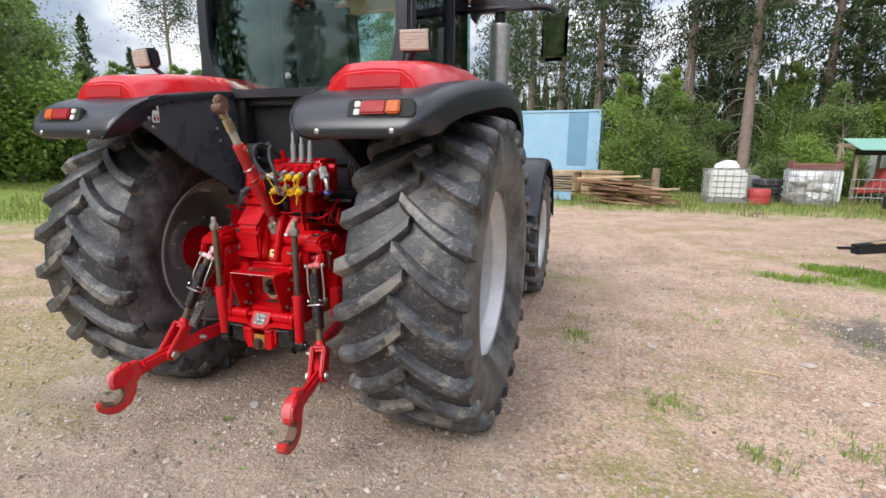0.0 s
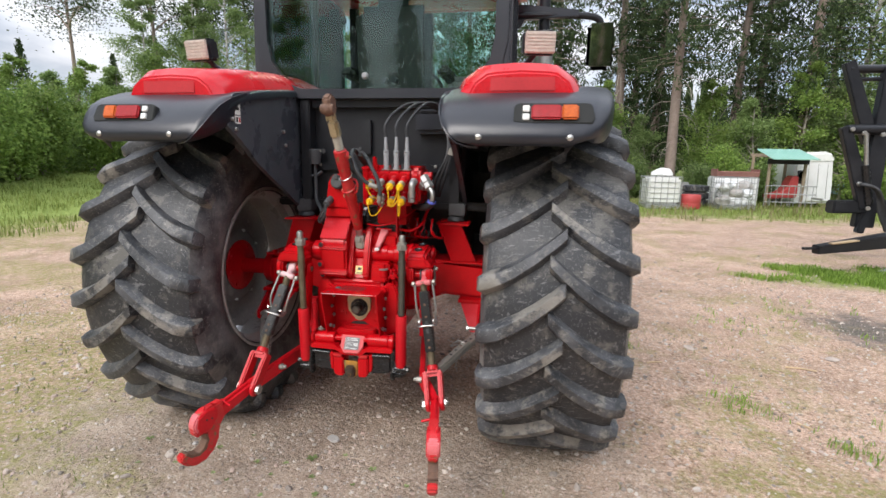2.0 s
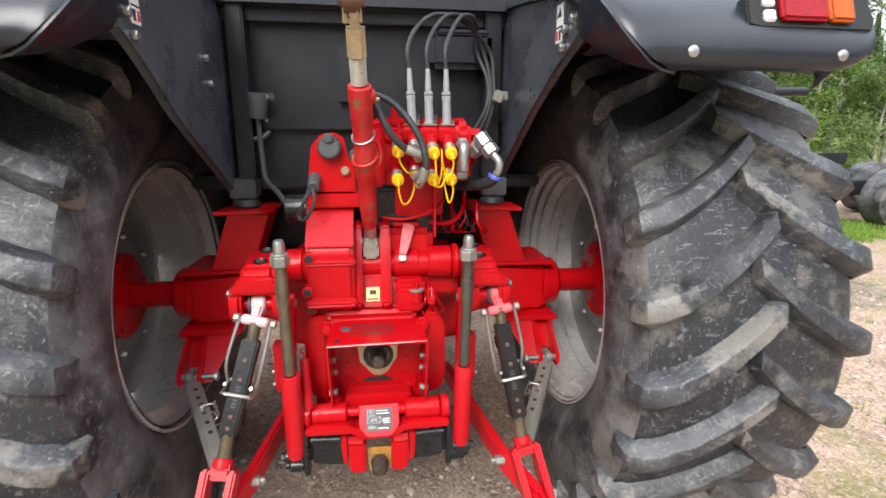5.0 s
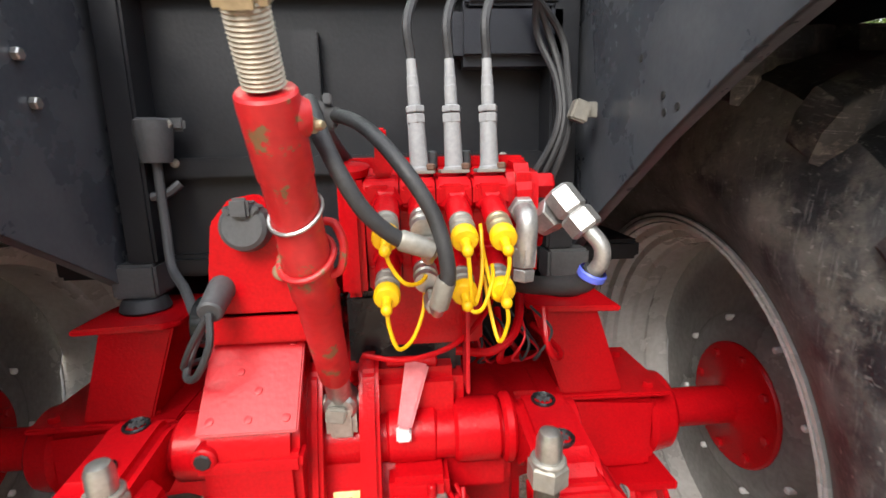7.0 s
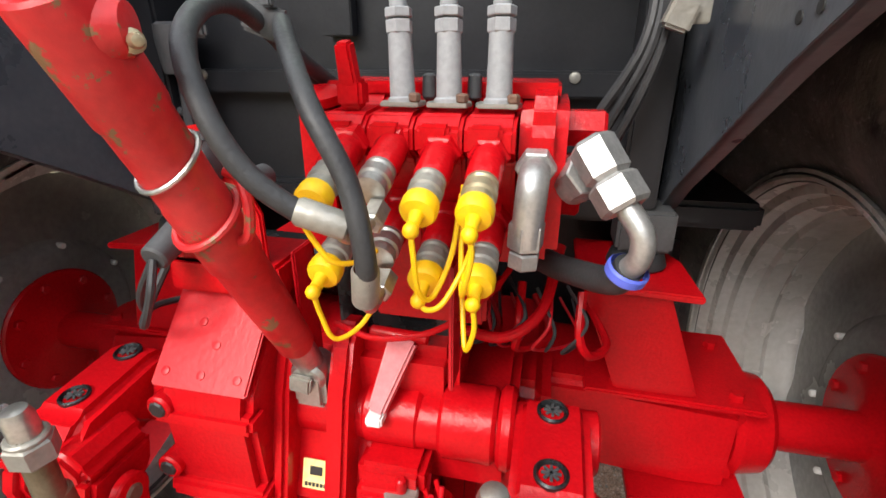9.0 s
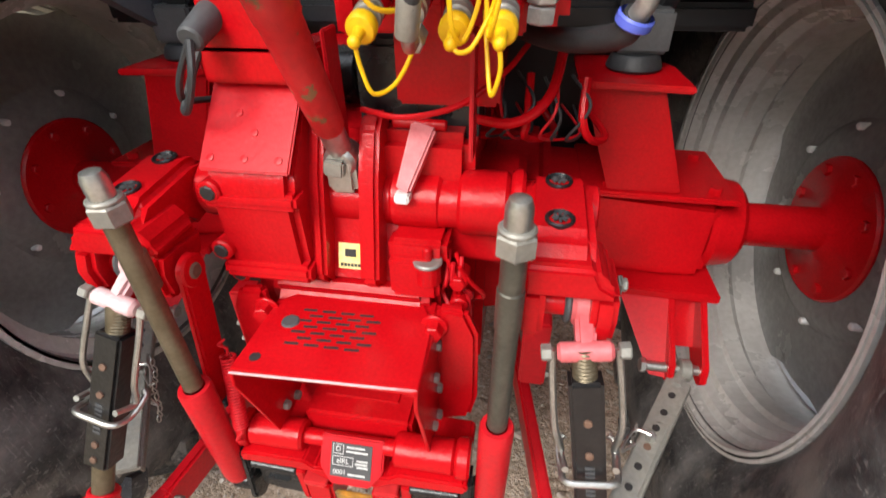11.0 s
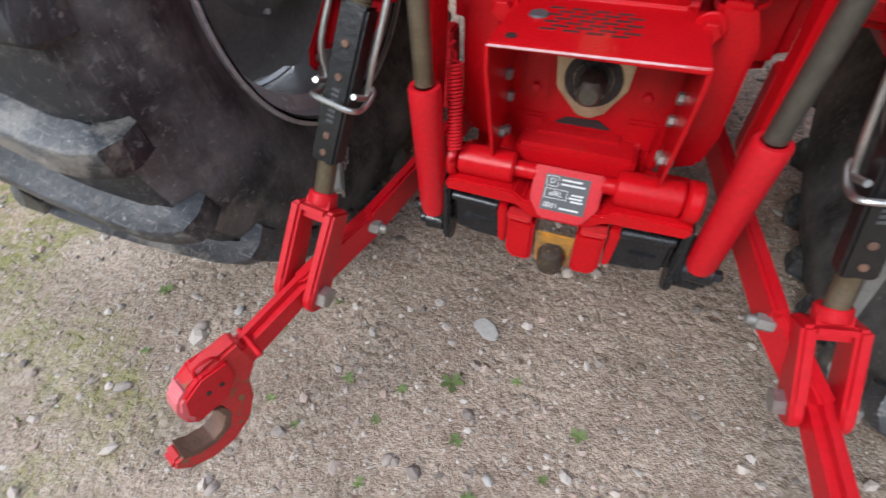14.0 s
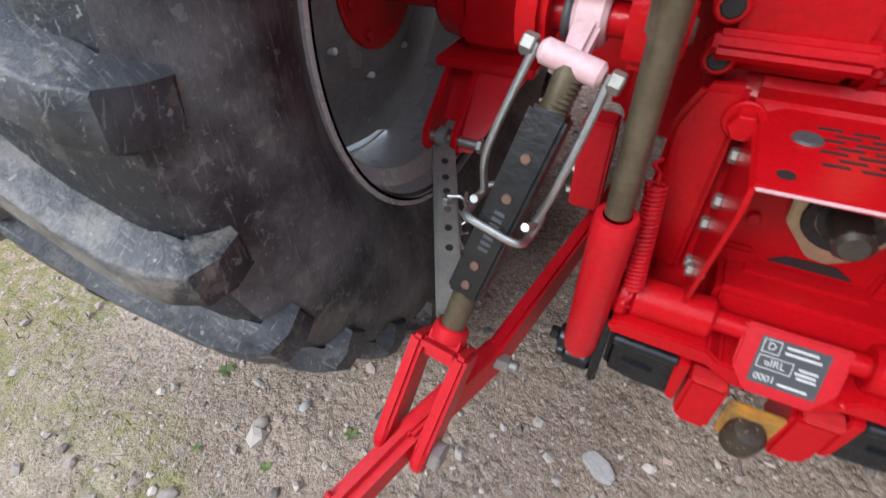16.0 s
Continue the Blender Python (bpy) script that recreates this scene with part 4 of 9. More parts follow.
    part("lamp_stalk", b2, BLACK_PLASTIC, wl_)
    # front fender
    rows = []
    for k in range(12):
        t = radians(20 + 150 * k / 11)
        y, z = 2.85 - 0.80 * math.cos(t), 0.665 + 0.86 * math.sin(t)
        rows.append([(s * x, y, z - d) for x, d in ((0.74, 0.03), (0.745, 0.0), (0.85, -0.012), (1.15, -0.012), (1.235, 0.0), (1.255, 0.03), (1.257, 0.06))])
    part("front_fender", sheet(rows, 0.006), BLACK_PLASTIC, tractor, "black plastic front fender", 50)


for s in (-1, 1):
    add_fender(s)

# ---- tractor: cab ----
bm = B()
win = [(-0.665, 2.78), (-0.665, 2.24), (-0.64, 2.12), (-0.565, 2.01), (-0.46, 1.968), (0.46, 1.968), (0.565, 2.01), (0.64, 2.12), (0.665, 2.24), (0.665, 2.78)]
out = [(-0.735, 2.85), (-0.735, 2.22), (-0.70, 2.05), (-0.60, 1.95), (-0.49, 1.915), (0.49, 1.915), (0.60, 1.95), (0.70, 2.05), (0.735, 2.22), (0.735, 2.85)]
for i in range(10):
    j = (i + 1) % 10
    prism(bm, [win[i], win[j], out[j], out[i]], "y", -0.085, -0.03, 0.0)
bmesh.ops.remove_doubles(bm, verts=bm.verts, dist=0.0005)
part("rear_window_frame", bm, BLACK_PLASTIC, tractor, "black frame round the rear window")
bm = B()
prism(bm, win, "y", -0.062, -0.056, 0.0)
pane = part("rear_window_pane", bm, GLASS, tractor, "green-tinted rear window")
pane.visible_shadow = False
bm = B()
rod(bm, (-0.075, -0.062, 2.04), (-0.075, -0.085, 2.04), 0.020, 0.017, bevel=0.006)
part("window_knob", bm, GREY_BOOT, tractor)
for x in (0.03, 0.09):
    bm = B()
    rod(bm, (x, -0.05, 2.02), (x, 0.0, 2.02), 0.018)
    part("window_latch", bm, BLACK_PLASTIC, tractor)
for s in (-1, 1):
    for y0, y1, x0, x1, w in ((-0.04, -0.01, 0.715, 0.71, 0.085), (0.72, 0.72, 0.74, 0.73, 0.06), (1.42, 1.30, 0.66, 0.62, 0.07)):
        bm = B()
        beam(bm, (s * x0, y0, 1.9), (s * x1, y1, 2.82), w, w, (0, 1, 0), 0.012)
        part("cab_pillar", bm, BLACK_PLASTIC, tractor)
    bm = B()
    prism(bm, [(0.0, 2.0), (0.70, 2.0), (0.70, 2.80), (0.0, 2.80)], "x", s * 0.725, s * 0.729)
    g = part("side_window_pane", bm, GLASS, tractor)
    g.visible_shadow = False
    bm = B()
    prism(bm, [(0.75, 1.4), (1.38, 1.4), (1.32, 2.80), (0.75, 2.80)], "x", s * 0.71, s * 0.714)
    g = part("door_pane", bm, GLASS, tractor)
    g.visible_shadow = False
    bm = B()
    box(bm, (s * 0.71, 0.36, 1.95), (0.06, 0.75, 0.12), 0.01)
    part("cab_sill", bm, BLACK_PLASTIC, tractor)
bm = B()
prism(bm, [(-0.62, 1.4), (0.62, 1.4), (0.60, 2.80), (-0.60, 2.80)], "y", 1.37, 1.374)
g = part("windscreen_pane", bm, GLASS, tractor)
g.visible_shadow = False
bm = B()
box(bm, (0, 0.65, 2.90), (1.62, 1.75, 0.19), 0.06, segments=4)
part("cab_roof", bm, RED_CAP, tractor, "red cab roof")
bm = B()
box(bm, (0, 0.68, 1.30), (1.36, 1.36, 0.05), 0.01)
part("cab_floor", bm, BLACK_PAINT, tractor)
bm = B()
box(bm, (0, 0.03, 1.60), (1.0, 0.02, 0.62), 0.003)
wall = part("cab_rear_wall", bm, BLACK_PAINT, tractor, "scuffed black sheet-metal rear wall")
bm = B()
box(bm, (0, -0.005, 1.925), (1.04, 0.085, 0.030), 0.012, segments=3)
box(bm, (0, 0.0, 1.89), (1.02, 0.05, 0.04), 0.004)
part("wall_ledge", bm, BLACK_PLASTIC, wall)
bm = B()
box(bm, (0.02, 0.005, 1.52), (0.86, 0.03, 0.045), 0.004)
part("wall_rail", bm, BLACK_PAINT, wall)
for x in (-0.385, 0.334):
    bm = B()
    lathe(bm, [(0, 0), (0, 0.010), (0.004, 0.009), (0.007, 0.0)], (x, -0.010, 1.532), (0, -1, 0), 12)
    part("wall_bolt", bm, BARE_GREY, wall)
bm = B()
box(bm, (-0.09, 0.002, 1.70), (0.055, 0.03, 0.20), 0.002)
part("wall_strut", bm, BLACK_PAINT, wall)
for x in (-0.455, 0.455):
    bm = B()
    box(bm, (x, -0.02, 1.62), (0.06, 0.09, 0.60), 0.006)
    part("wall_channel", bm, BLACK_PAINT, wall)
bm = B()
box(bm, (0.345, -0.02, 1.785), (0.25, 0.09, 0.13), 0.022, segments=4)
box(bm, (0.345, -0.055, 1.845), (0.20, 0.03, 0.02), 0.008)
part("black_plastic_box", bm, BLACK_PLASTIC, wall, "black moulded plastic box")
# seat and controls behind the glass
bm = B()
box(bm, (0.02, 0.45, 1.92), (0.50, 0.48, 0.14), 0.05, segments=4)
seat = part("driver_seat", bm, SEAT, tractor, "dark cloth driver's seat")
bm = B()
box(bm, (0.02, 0.24, 2.22), (0.48, 0.12, 0.55), 0.05, turn=(6, 0, 0), segments=4)
part("backrest", bm, SEAT, seat)
bm = B()
box(bm, (0.02, 0.20, 2.57), (0.27, 0.09, 0.16), 0.04, segments=4)
part("headrest", bm, SEAT, seat)
for x in (-0.30, 0.33):
    bm = B()
    box(bm, (x, 0.42, 2.12), (0.09, 0.36, 0.07), 0.025, segments=3)
    part("armrest", bm, SEAT, seat)
bm = B()
box(bm, (0.50, 0.45, 1.85), (0.24, 0.75, 0.42), 0.04, segments=3)
part("side_console", bm, GREY_DARK, tractor)
bm = B()
box(bm, (0, 1.20, 1.75), (0.45, 0.22, 0.75), 0.05, segments=3)
part("dashboard", bm, GREY_DARK, tractor)
bm = B()
tube(bm, [(0.19 * math.cos(t), 0.98 + 0.10 * math.sin(t), 2.10 + 0.15 * math.sin(t)) for t in np.linspace(0, 2 * math.pi, 25)], 0.014, 8, 2)
part("steering_wheel", bm, GREY_DARK, tractor)
# bonnet, engine, front axle
bm = B()
prism(bm, [(1.45, 1.05), (3.55, 1.0), (3.68, 1.15), (3.60, 1.50), (3.2, 1.62), (1.45, 1.76)], "x", -0.36, 0.36, 0.05, segments=3)
part("bonnet", bm, RED_CAP, tractor, "red engine bonnet")
bm = B()
box(bm, (0, 2.0, 0.82), (0.52, 2.5, 0.50), 0.03)
box(bm, (0, 0.75, 0.92), (0.50, 0.9, 0.60), 0.03)
part("engine_block", bm, RED, tractor)
# Black sheets added to keep daylight out of the gaps round the housing
for s in (-1, 1):
    bm = B()
    box(bm, (s * 0.35, 0.22, 1.12), (0.32, 0.02, 0.44), 0.005)
    part("underbody_panel", bm, BLACK_PAINT, tractor)
    bm = B()
    box(bm, (s * 0.585, 0.62, 1.18), (0.19, 0.02, 0.62), 0.005)
    part("splash_panel", bm, BLACK_PAINT, tractor)
bm = B()
rod(bm, (-0.80, 2.85, 0.665), (0.80, 2.85, 0.665), 0.09)
part("front_axle", bm, RED, tractor)
for s in (-1, 1):
    bm = B()
    box(bm, (s * 0.64, 0.95, 0.85), (0.34, 0.75, 0.50), 0.05, segments=3)
    part("fuel_tank", bm, BLACK_PLASTIC, tractor)
    bm = B()
    box(bm, (s * 0.80, 1.18, 0.55), (0.30, 0.36, 0.04), 0.01)
    part("cab_step", bm, BLACK_PAINT, tractor)
bm = B()
lathe(bm, [(0, 0), (0, 0.075), (0.02, 0.083)] + [(0.03 + 0.012 * k, 0.084 if k % 2 else 0.081) for k in range(42)] + [(0.545, 0.080), (0.55, 0.06), (0.55, 0)], (0.955, 1.37, 2.06), (0, 0, 1), 28)
ex = part("exhaust_silencer", bm, ZINC, tractor, "perforated bright steel exhaust guard")
bm = B()
tube(bm, [(0.955, 1.37, 2.60), (0.955, 1.37, 2.9), (0.955, 1.37, 3.1)], 0.045, 14)
part("tail_pipe", bm, BLACK_PAINT, ex)
bm = B()
tube(bm, [(0.955, 1.37, 2.08), (0.90, 1.45, 1.8), (0.6, 1.6, 1.5)], 0.05, 14)
part("exhaust_pipe", bm, BLACK_PAINT, ex)
for s in (-1, 1):
    bm = B()
    box(bm, (s * 1.40, 1.36, 2.485), (0.20, 0.07, 0.36), 0.035, segments=4)
    mi = part("wing_mirror", bm, BLACK_PLASTIC, tractor, "black door mirror on an arm")
    bm = B()
    box(bm, (s * 1.40, 1.300, 2.485), (0.165, 0.004, 0.32), 0.0015, turn=(6, 0, s * -4))
    part("mirror_glass", bm, MIRROR, mi)
    bm = B()
    tube(bm, [(s * 0.70, 1.30, 2.72), (s * 1.1, 1.33, 2.72), (s * 1.36, 1.36, 2.70), (s * 1.40, 1.37, 2.6)], 0.027, 10)
    part("mirror_arm", bm, BLACK_PAINT, mi)
    bm = B()
    prism(bm, [(s * 0.72, 2.66), (s * 0.72, 2.80), (s * 0.80, 2.80), (s * 1.22, 2.75), (s * 1.22, 2.70), (s * 0.80, 2.69), (s * 0.76, 2.62)], "y", 1.30, 1.36, 0.006)
    part("arm_bracket", bm, BLACK_PLASTIC, mi, "tapered black plastic bracket")

# ---- tractor: rear housing and axle ----
def settle(ahead, move):
    """Seats every tractor part made since the set ahead was taken."""
    for ob in set(tractor.children) - ahead:
        ob.location = move


before = set(tractor.children)
bm = B()
prism(bm, [(-0.43, 0.93), (-0.47, 0.60), (-0.40, 0.53), (0.4, 0.53), (0.4, 1.12), (-0.30, 1.12), (-0.40, 1.02)], "x", -0.205, 0.150, 0.02)
prism(bm, [(-0.30, 0.60), (0.3, 0.60), (0.3, 1.08), (-0.22, 1.08)], "x", 0.14, 0.215, 0.02)
box(bm, (0, -0.20, 1.14), (0.40, 0.34, 0.10), 0.02)
housing = part("gearbox_housing", bm, RED, tractor, "red cast gearbox housing")
bm = B()
prism(bm, [(-0.370, 1.272), (-0.474, 1.160), (-0.484, 1.130), (-0.480, 1.02), (-0.476, 0.965), (-0.44, 0.935), (0.0, 0.935), (0.0, 1.272)], "x", -0.205, -0.062, 0.012)
prism(bm, [(-0.488, 1.128), (-0.494, 1.108), (-0.480, 1.098), (-0.45, 1.11), (-0.45, 1.13)], "x", -0.212, -0.056, 0.006)
prism(bm, [(-0.488, 0.995), (-0.494, 0.975), (-0.48, 0.958), (-0.45, 0.965), (-0.45, 1.0)], "x", -0.212, -0.056, 0.006)
part("side_casting", bm, RED, housing)
bm = B()
n_ = Vector((0, -0.112, 0.104)).normalized()
cq = Vector((-0.1335, -0.422, 1.2185))
bq = bmesh.new()
bmesh.ops.create_cube(bq, size=1, matrix=Matrix.Diagonal((0.146, 0.165, 0.007, 1)))
rounded(bq, 0.0025)
pour(bm, bq, pose(*(cq + n_ * 0.005), 47.5, 0, 0))
cover = part("cover_plate", bm, RED_DULL, tractor, "chalky red bolted cover plate")
for u, v in ((-0.055, -0.062), (0.055, -0.062), (0, -0.062), (-0.055, 0.062), (0.055, 0.055), (-0.02, 0.01), (0.01, -0.02)):
    b2 = B()
    p = pose(*(cq + n_ * 0.008), 47.5, 0, 0) @ Vector((u, v, 0))
    lathe(b2, [(0, 0.0065), (0.002, 0.006), (0.003, 0.0)], p, n_, 10)
    part("cover_screw", b2, RED_DULL, cover)
for x, y, z in ((-0.196, -0.492, 1.128), (-0.205, -0.492, 1.02), (-0.200, -0.472, 0.958)):
    b2 = B()
    rod(b2, (x, y + 0.04, z), (x, y, z), 0.019)
    hb = part("bolt_boss", b2, RED, housing)
    b2 = B()
    rod(b2, (x, y + 0.004, z), (x, y - 0.003, z), 0.013, seg=8)
    part("plug", b2, INK, hb)
# top link bracket: two fins, sloping foot with the yellow sticker
bm = B()
for x0, x1 in ((-0.062, -0.038), (0.021, 0.054)):
    prism(bm, [(-0.325, 1.215), (-0.365, 1.222), (-0.392, 1.205), (-0.425, 1.13), (-0.452, 1.03), (-0.470, 0.965), (-0.44, 0.93), (-0.30, 0.93)], "x", x0, x1, 0.007)
prism(bm, [(-0.34, 1.10), (-0.395, 1.06), (-0.424, 0.976), (-0.440, 0.945), (-0.30, 0.93), (-0.30, 1.10)], "x", -0.042, 0.026, 0.004)
prism(bm, [(-0.36, 0.965), (-0.436, 0.952), (-0.462, 0.915), (-0.450, 0.86), (-0.34, 0.84)], "x", -0.16, 0.135, 0.016, segments=4)
part("top_link_bracket", bm, RED, tractor, "red cast top link bracket with two fins")
bm = B()
pq = pose(-0.006, -0.4265, 0.986, 71, 0, 0)
box(bm, (0, 0, 0.001), (0.044, 0.046, 0.002), 0, m=pq)
st = part("yellow_sticker", bm, PAPER_YELLOW, tractor, "yellow and white bearing sticker with print")
bm = B()
box(bm, (0, 0.006, 0.0024), (0.020, 0.014, 0.0008), 0, m=pq)
for k in range(6):
    box(bm, (-0.0155 + 0.0062 * k, -0.016, 0.0024), (0.0045, 0.006, 0.0008), 0, m=pq)
part("printed_bars", bm, INK, st)
# rockshaft and its lift arms
bm = B()
rod(bm, (-0.40, -0.365, 1.072), (0.40, -0.365, 1.072), 0.044)
rs = part("rockshaft", bm, RED, tractor, "red lift shaft across the housing")
for a, b, r in ((0.062, 0.15, 0.050), (0.178, 0.26, 0.056), (0.262, 0.285, 0.061), (-0.205, -0.225, 0.064), (-0.227, -0.285, 0.056)):
    bm = B()
    rod(bm, (a, -0.362, 1.074), (b, -0.362, 1.074), r, bevel=0.006)
    part("shaft_sleeve", bm, RED, rs)
bm = B()
prism(bm, [(0.07, 1.010), (0.14, 1.010), (0.155, 0.99), (0.155, 0.93), (0.07, 0.93)], "y", -0.46, -0.30, 0.008)
box(bm, (0.115, -0.37, 1.01), (0.10, 0.14, 0.05), 0.01)
box(bm, (0.215, -0.26, 1.02), (0.14, 0.22, 0.14), 0.015)
part("valve_casting", bm, RED, housing)
bm = B()
beam(bm, (0.119, -0.354, 1.200), (0.093, -0.414, 1.112), 0.042, 0.026, (0, -1, 0.4), 0.004, w1=0.024)
lev = part("feedback_lever", bm, PINK_RED, tractor, "pinkish red feedback lever with a bare tip")
b2 = B()
box(b2, (0.0925, -0.417, 1.105), (0.024, 0.028, 0.016), 0.003)
part("bare_tip", b2, PAPER, lev)
b2 = B()
rod(b2, (0.065, -0.349, 1.203), (0.154, -0.349, 1.200), 0.009)
part("lever_pin", b2, RED, lev)
b2 = B()
rod(b2, (0.135, -0.445, 0.96), (0.135, -0.445, 1.0), 0.022)
rod(b2, (0.135, -0.445, 1.004), (0.135, -0.445, 1.03), 0.008)
oil = part("oil_plug", b2, RED, housing)
b2 = B()
rod(b2, (0.135, -0.445, 0.998), (0.135, -0.445, 1.006), 0.025)
part("washer", b2, BARE_GREY, oil)

settle(before, (0, 0.022, -0.012))


def add_lift_arm(s, x, pin_y, inner, outer):
    """Cast lift arm: clamp round the shaft with two socket screws, and a fork with the knuckle's pin."""
    bm = B()
    prism(bm, [(pin_y + 0.185, 1.07), (pin_y + 0.165, 1.115), (pin_y + 0.13, 1.122), (pin_y - 0.002, 1.108), (pin_y - 0.032, 1.080), (pin_y - 0.045, 1.050), (pin_y + 0.05, 1.045), (pin_y + 0.10, 1.0), (pin_y + 0.185, 1.02)], "x", s * (x - 0.048), s * (x + 0.050), 0.014, segments=3)
    prism(bm, [(s * (x - 0.050), 1.085), (s * (x + 0.052), 1.085), (s * (x + 0.062), 1.062), (s * (outer + 0.016), 1.050), (s * (outer + 0.020), 1.030), (s * (inner - 0.018), 1.030), (s * (inner - 0.018), 1.055)], "y", pin_y - 0.048, pin_y + 0.06, 0.010, segments=3)
    for a, b in ((inner - 0.018, inner + 0.018), (outer - 0.016, outer + 0.020)):
        prism(bm, [(pin_y + 0.07, 1.03), (pin_y - 0.04, 1.035), (pin_y - 0.052, 1.0), (pin_y - 0.045, 0.955), (pin_y - 0.015, 0.943), (pin_y + 0.03, 0.955), (pin_y + 0.06, 0.99)], "x", s * a, s * b, 0.009)
    arm = part("lift_arm", bm, RED, tractor, "red cast lift arm with a fork")
    for dy, z in ((0.128, 1.122), (0.03, 1.112)):
        b2 = B()
        lathe(b2, [(-0.01, 0), (-0.01, 0.021), (0.003, 0.021), (0.005, 0.018), (-0.002, 0.014), (-0.002, 0)], (s * x, pin_y + dy, z), (0, -0.1, 1), 18)
        part("socket_screw", b2, BLACK_GLOSS, arm)
        b2 = B()
        for k in range(4):
            box(b2, (s * x, pin_y + dy, z + 0.003), (0.024, 0.0035, 0.003), 0.0005, turn=(0, 0, 45 * k))
        part("socket_rib", b2, GREY_DARK, arm)
    b2 = B()
    rod(b2, (s * (inner - 0.01), pin_y, 0.990), (s * (outer + 0.01), pin_y, 0.990), 0.0195)
    part("pivot_pin", b2, RED, arm)
    b2 = B()
    box(b2, (s * (outer + 0.024), pin_y + 0.01, 0.985), (0.006, 0.024, 0.11), 0.003, turn=(8, 0, 0))
    nut(b2, (s * (outer + 0.022), pin_y + 0.015, 1.02), (s * (outer + 0.037), pin_y + 0.015, 1.02), 0.010)
    part("lock_plate", b2, BARE_GREY, arm)


add_lift_arm(1, 0.334, -0.493, 0.306, 0.402)
add_lift_arm(-1, 0.338, -0.497, 0.280, 0.400)


def add_trumpet(s):
    bm = B()
    prism(bm, [(0.30, 0.99), (0.46, 0.985), (0.60, 0.972), (0.70, 0.965), (0.70, 0.77), (0.60, 0.765), (0.42, 0.78), (0.20, 0.70), (0.14, 0.70), (0.14, 1.03)] if s > 0 else [(-0.30, 0.99), (-0.46, 0.985), (-0.60, 0.972), (-0.70, 0.965), (-0.70, 0.77), (-0.60, 0.765), (-0.42, 0.78), (-0.20, 0.70), (-0.14, 0.70), (-0.14, 1.03)], "y", -0.105, 0.13, 0.02, segments=3)
    prism(bm, [(s * 0.14, 1.04), (s * 0.34, 1.03), (s * 0.34, 0.72), (s * 0.14, 0.68)], "y", -0.21, 0.16, 0.03, segments=3)
    prism(bm, [(s * 0.40, 0.990), (s * 0.715, 0.985), (s * 0.715, 0.972), (s * 0.40, 0.977)], "y", -0.125, 0.14, 0.004)
    rod(bm, (s * 0.69, 0.0, WZ), (s * 0.765, 0.0, WZ), 0.108, 0.098, 36, 0.012)
    ax = part("axle_housing", bm, RED, tractor, "red cast rear axle housing")
    for x, y in ((0.67, -0.095), (0.67, 0.08), (0.46, -0.095)):
        b2 = B()
        nut(b2, (s * x, y, 0.985), (s * x, y, 1.0), 0.013)
        part("axle_bolt", b2, RED, ax)
    # cab bracket: bent plate with a flat head
    bm = B()
    front = [(s * 0.375, -0.135, 1.205), (s * 0.515, -0.150, 1.205), (s * 0.60, -0.115, 0.988), (s * 0.455, -0.115, 0.988)]
    back = [(x, y + 0.022, z) for x, y, z in front]
    bq = bmesh.new()
    vf, vb = [bq.verts.new(p) for p in front], [bq.verts.new(p) for p in back]
    bq.faces.new(vf)
    bq.faces.new(vb)
    for i in range(4):
        bq.faces.new((vf[i], vf[(i + 1) % 4], vb[(i + 1) % 4], vb[i]))
    bmesh.ops.recalc_face_normals(bq, faces=bq.faces)
    rounded(bq, 0.005)
    pour(bm, bq)
    bq = bmesh.new()
    side = [(s * 0.375, -0.135, 1.205), (s * 0.375, 0.06, 1.205), (s * 0.455, 0.06, 0.988), (s * 0.455, -0.115, 0.988)]
    v0, v1 = [bq.verts.new(p) for p in side], [bq.verts.new((x + s * 0.014, y, z)) for x, y, z in side]
    bq.faces.new(v0)
    bq.faces.new(v1)
    for i in range(4):
        bq.faces.new((v0[i], v0[(i + 1) % 4], v1[(i + 1) % 4], v1[i]))
    bmesh.ops.recalc_face_normals(bq, faces=bq.faces)
    rounded(bq, 0.004)
    pour(bm, bq)
    prism(bm, [(s * 0.365, -0.125), (s * 0.39, -0.150), (s * 0.56, -0.165), (s * 0.555, -0.02), (s * 0.52, 0.07), (s * 0.365, 0.07)], "z", 1.203, 1.216, 0.003)
    bk = part("cab_bracket", bm, RED, tractor, "red welded cab mount bracket")
    b2 = B()
    rod(b2, (s * 0.47, -0.045, 1.216), (s * 0.47, -0.045, 1.246), 0.052, 0.046, 28, 0.006)
    mt = part("cab_mount", b2, HOSE, tractor, "black rubber cab mount with a grey block")
    b2 = B()
    box(b2, (s * 0.475, -0.03, 1.285), (0.095, 0.085, 0.075), 0.006)
    part("mount_block", b2, GREY_DARK, mt)
    b2 = B()
    nut(b2, (s * 0.475, -0.03, 1.322), (s * 0.475, -0.03, 1.336), 0.017)
    rod(b2, (s * 0.475, -0.03, 1.336), (s * 0.475, -0.03, 1.356), 0.008)
    part("mount_bolt", b2, BARE_GREY, mt)
    # bracket under the axle that carries the check link: flange, two cheeks, slanting gusset
    bm = B()
    prism(bm, [(s * 0.505, -0.150), (s * 0.728, -0.158), (s * 0.728, 0.12), (s * 0.505, 0.12)], "z", 0.748, 0.769, 0.003)
    kb = part("check_link_bracket", bm, RED, tractor, "red welded check link bracket")
    for x in (0.632, 0.700):
        b2 = B()
        prism(b2, [(-0.150, 0.750), (0.02, 0.750), (-0.10, 0.67), (-0.215, 0.602), (-0.262, 0.600), (-0.278, 0.620), (-0.268, 0.655)], "x", s * (x - 0.007), s * (x + 0.007), 0.003)
        part("cheek", b2, RED, kb)
    b2 = B()
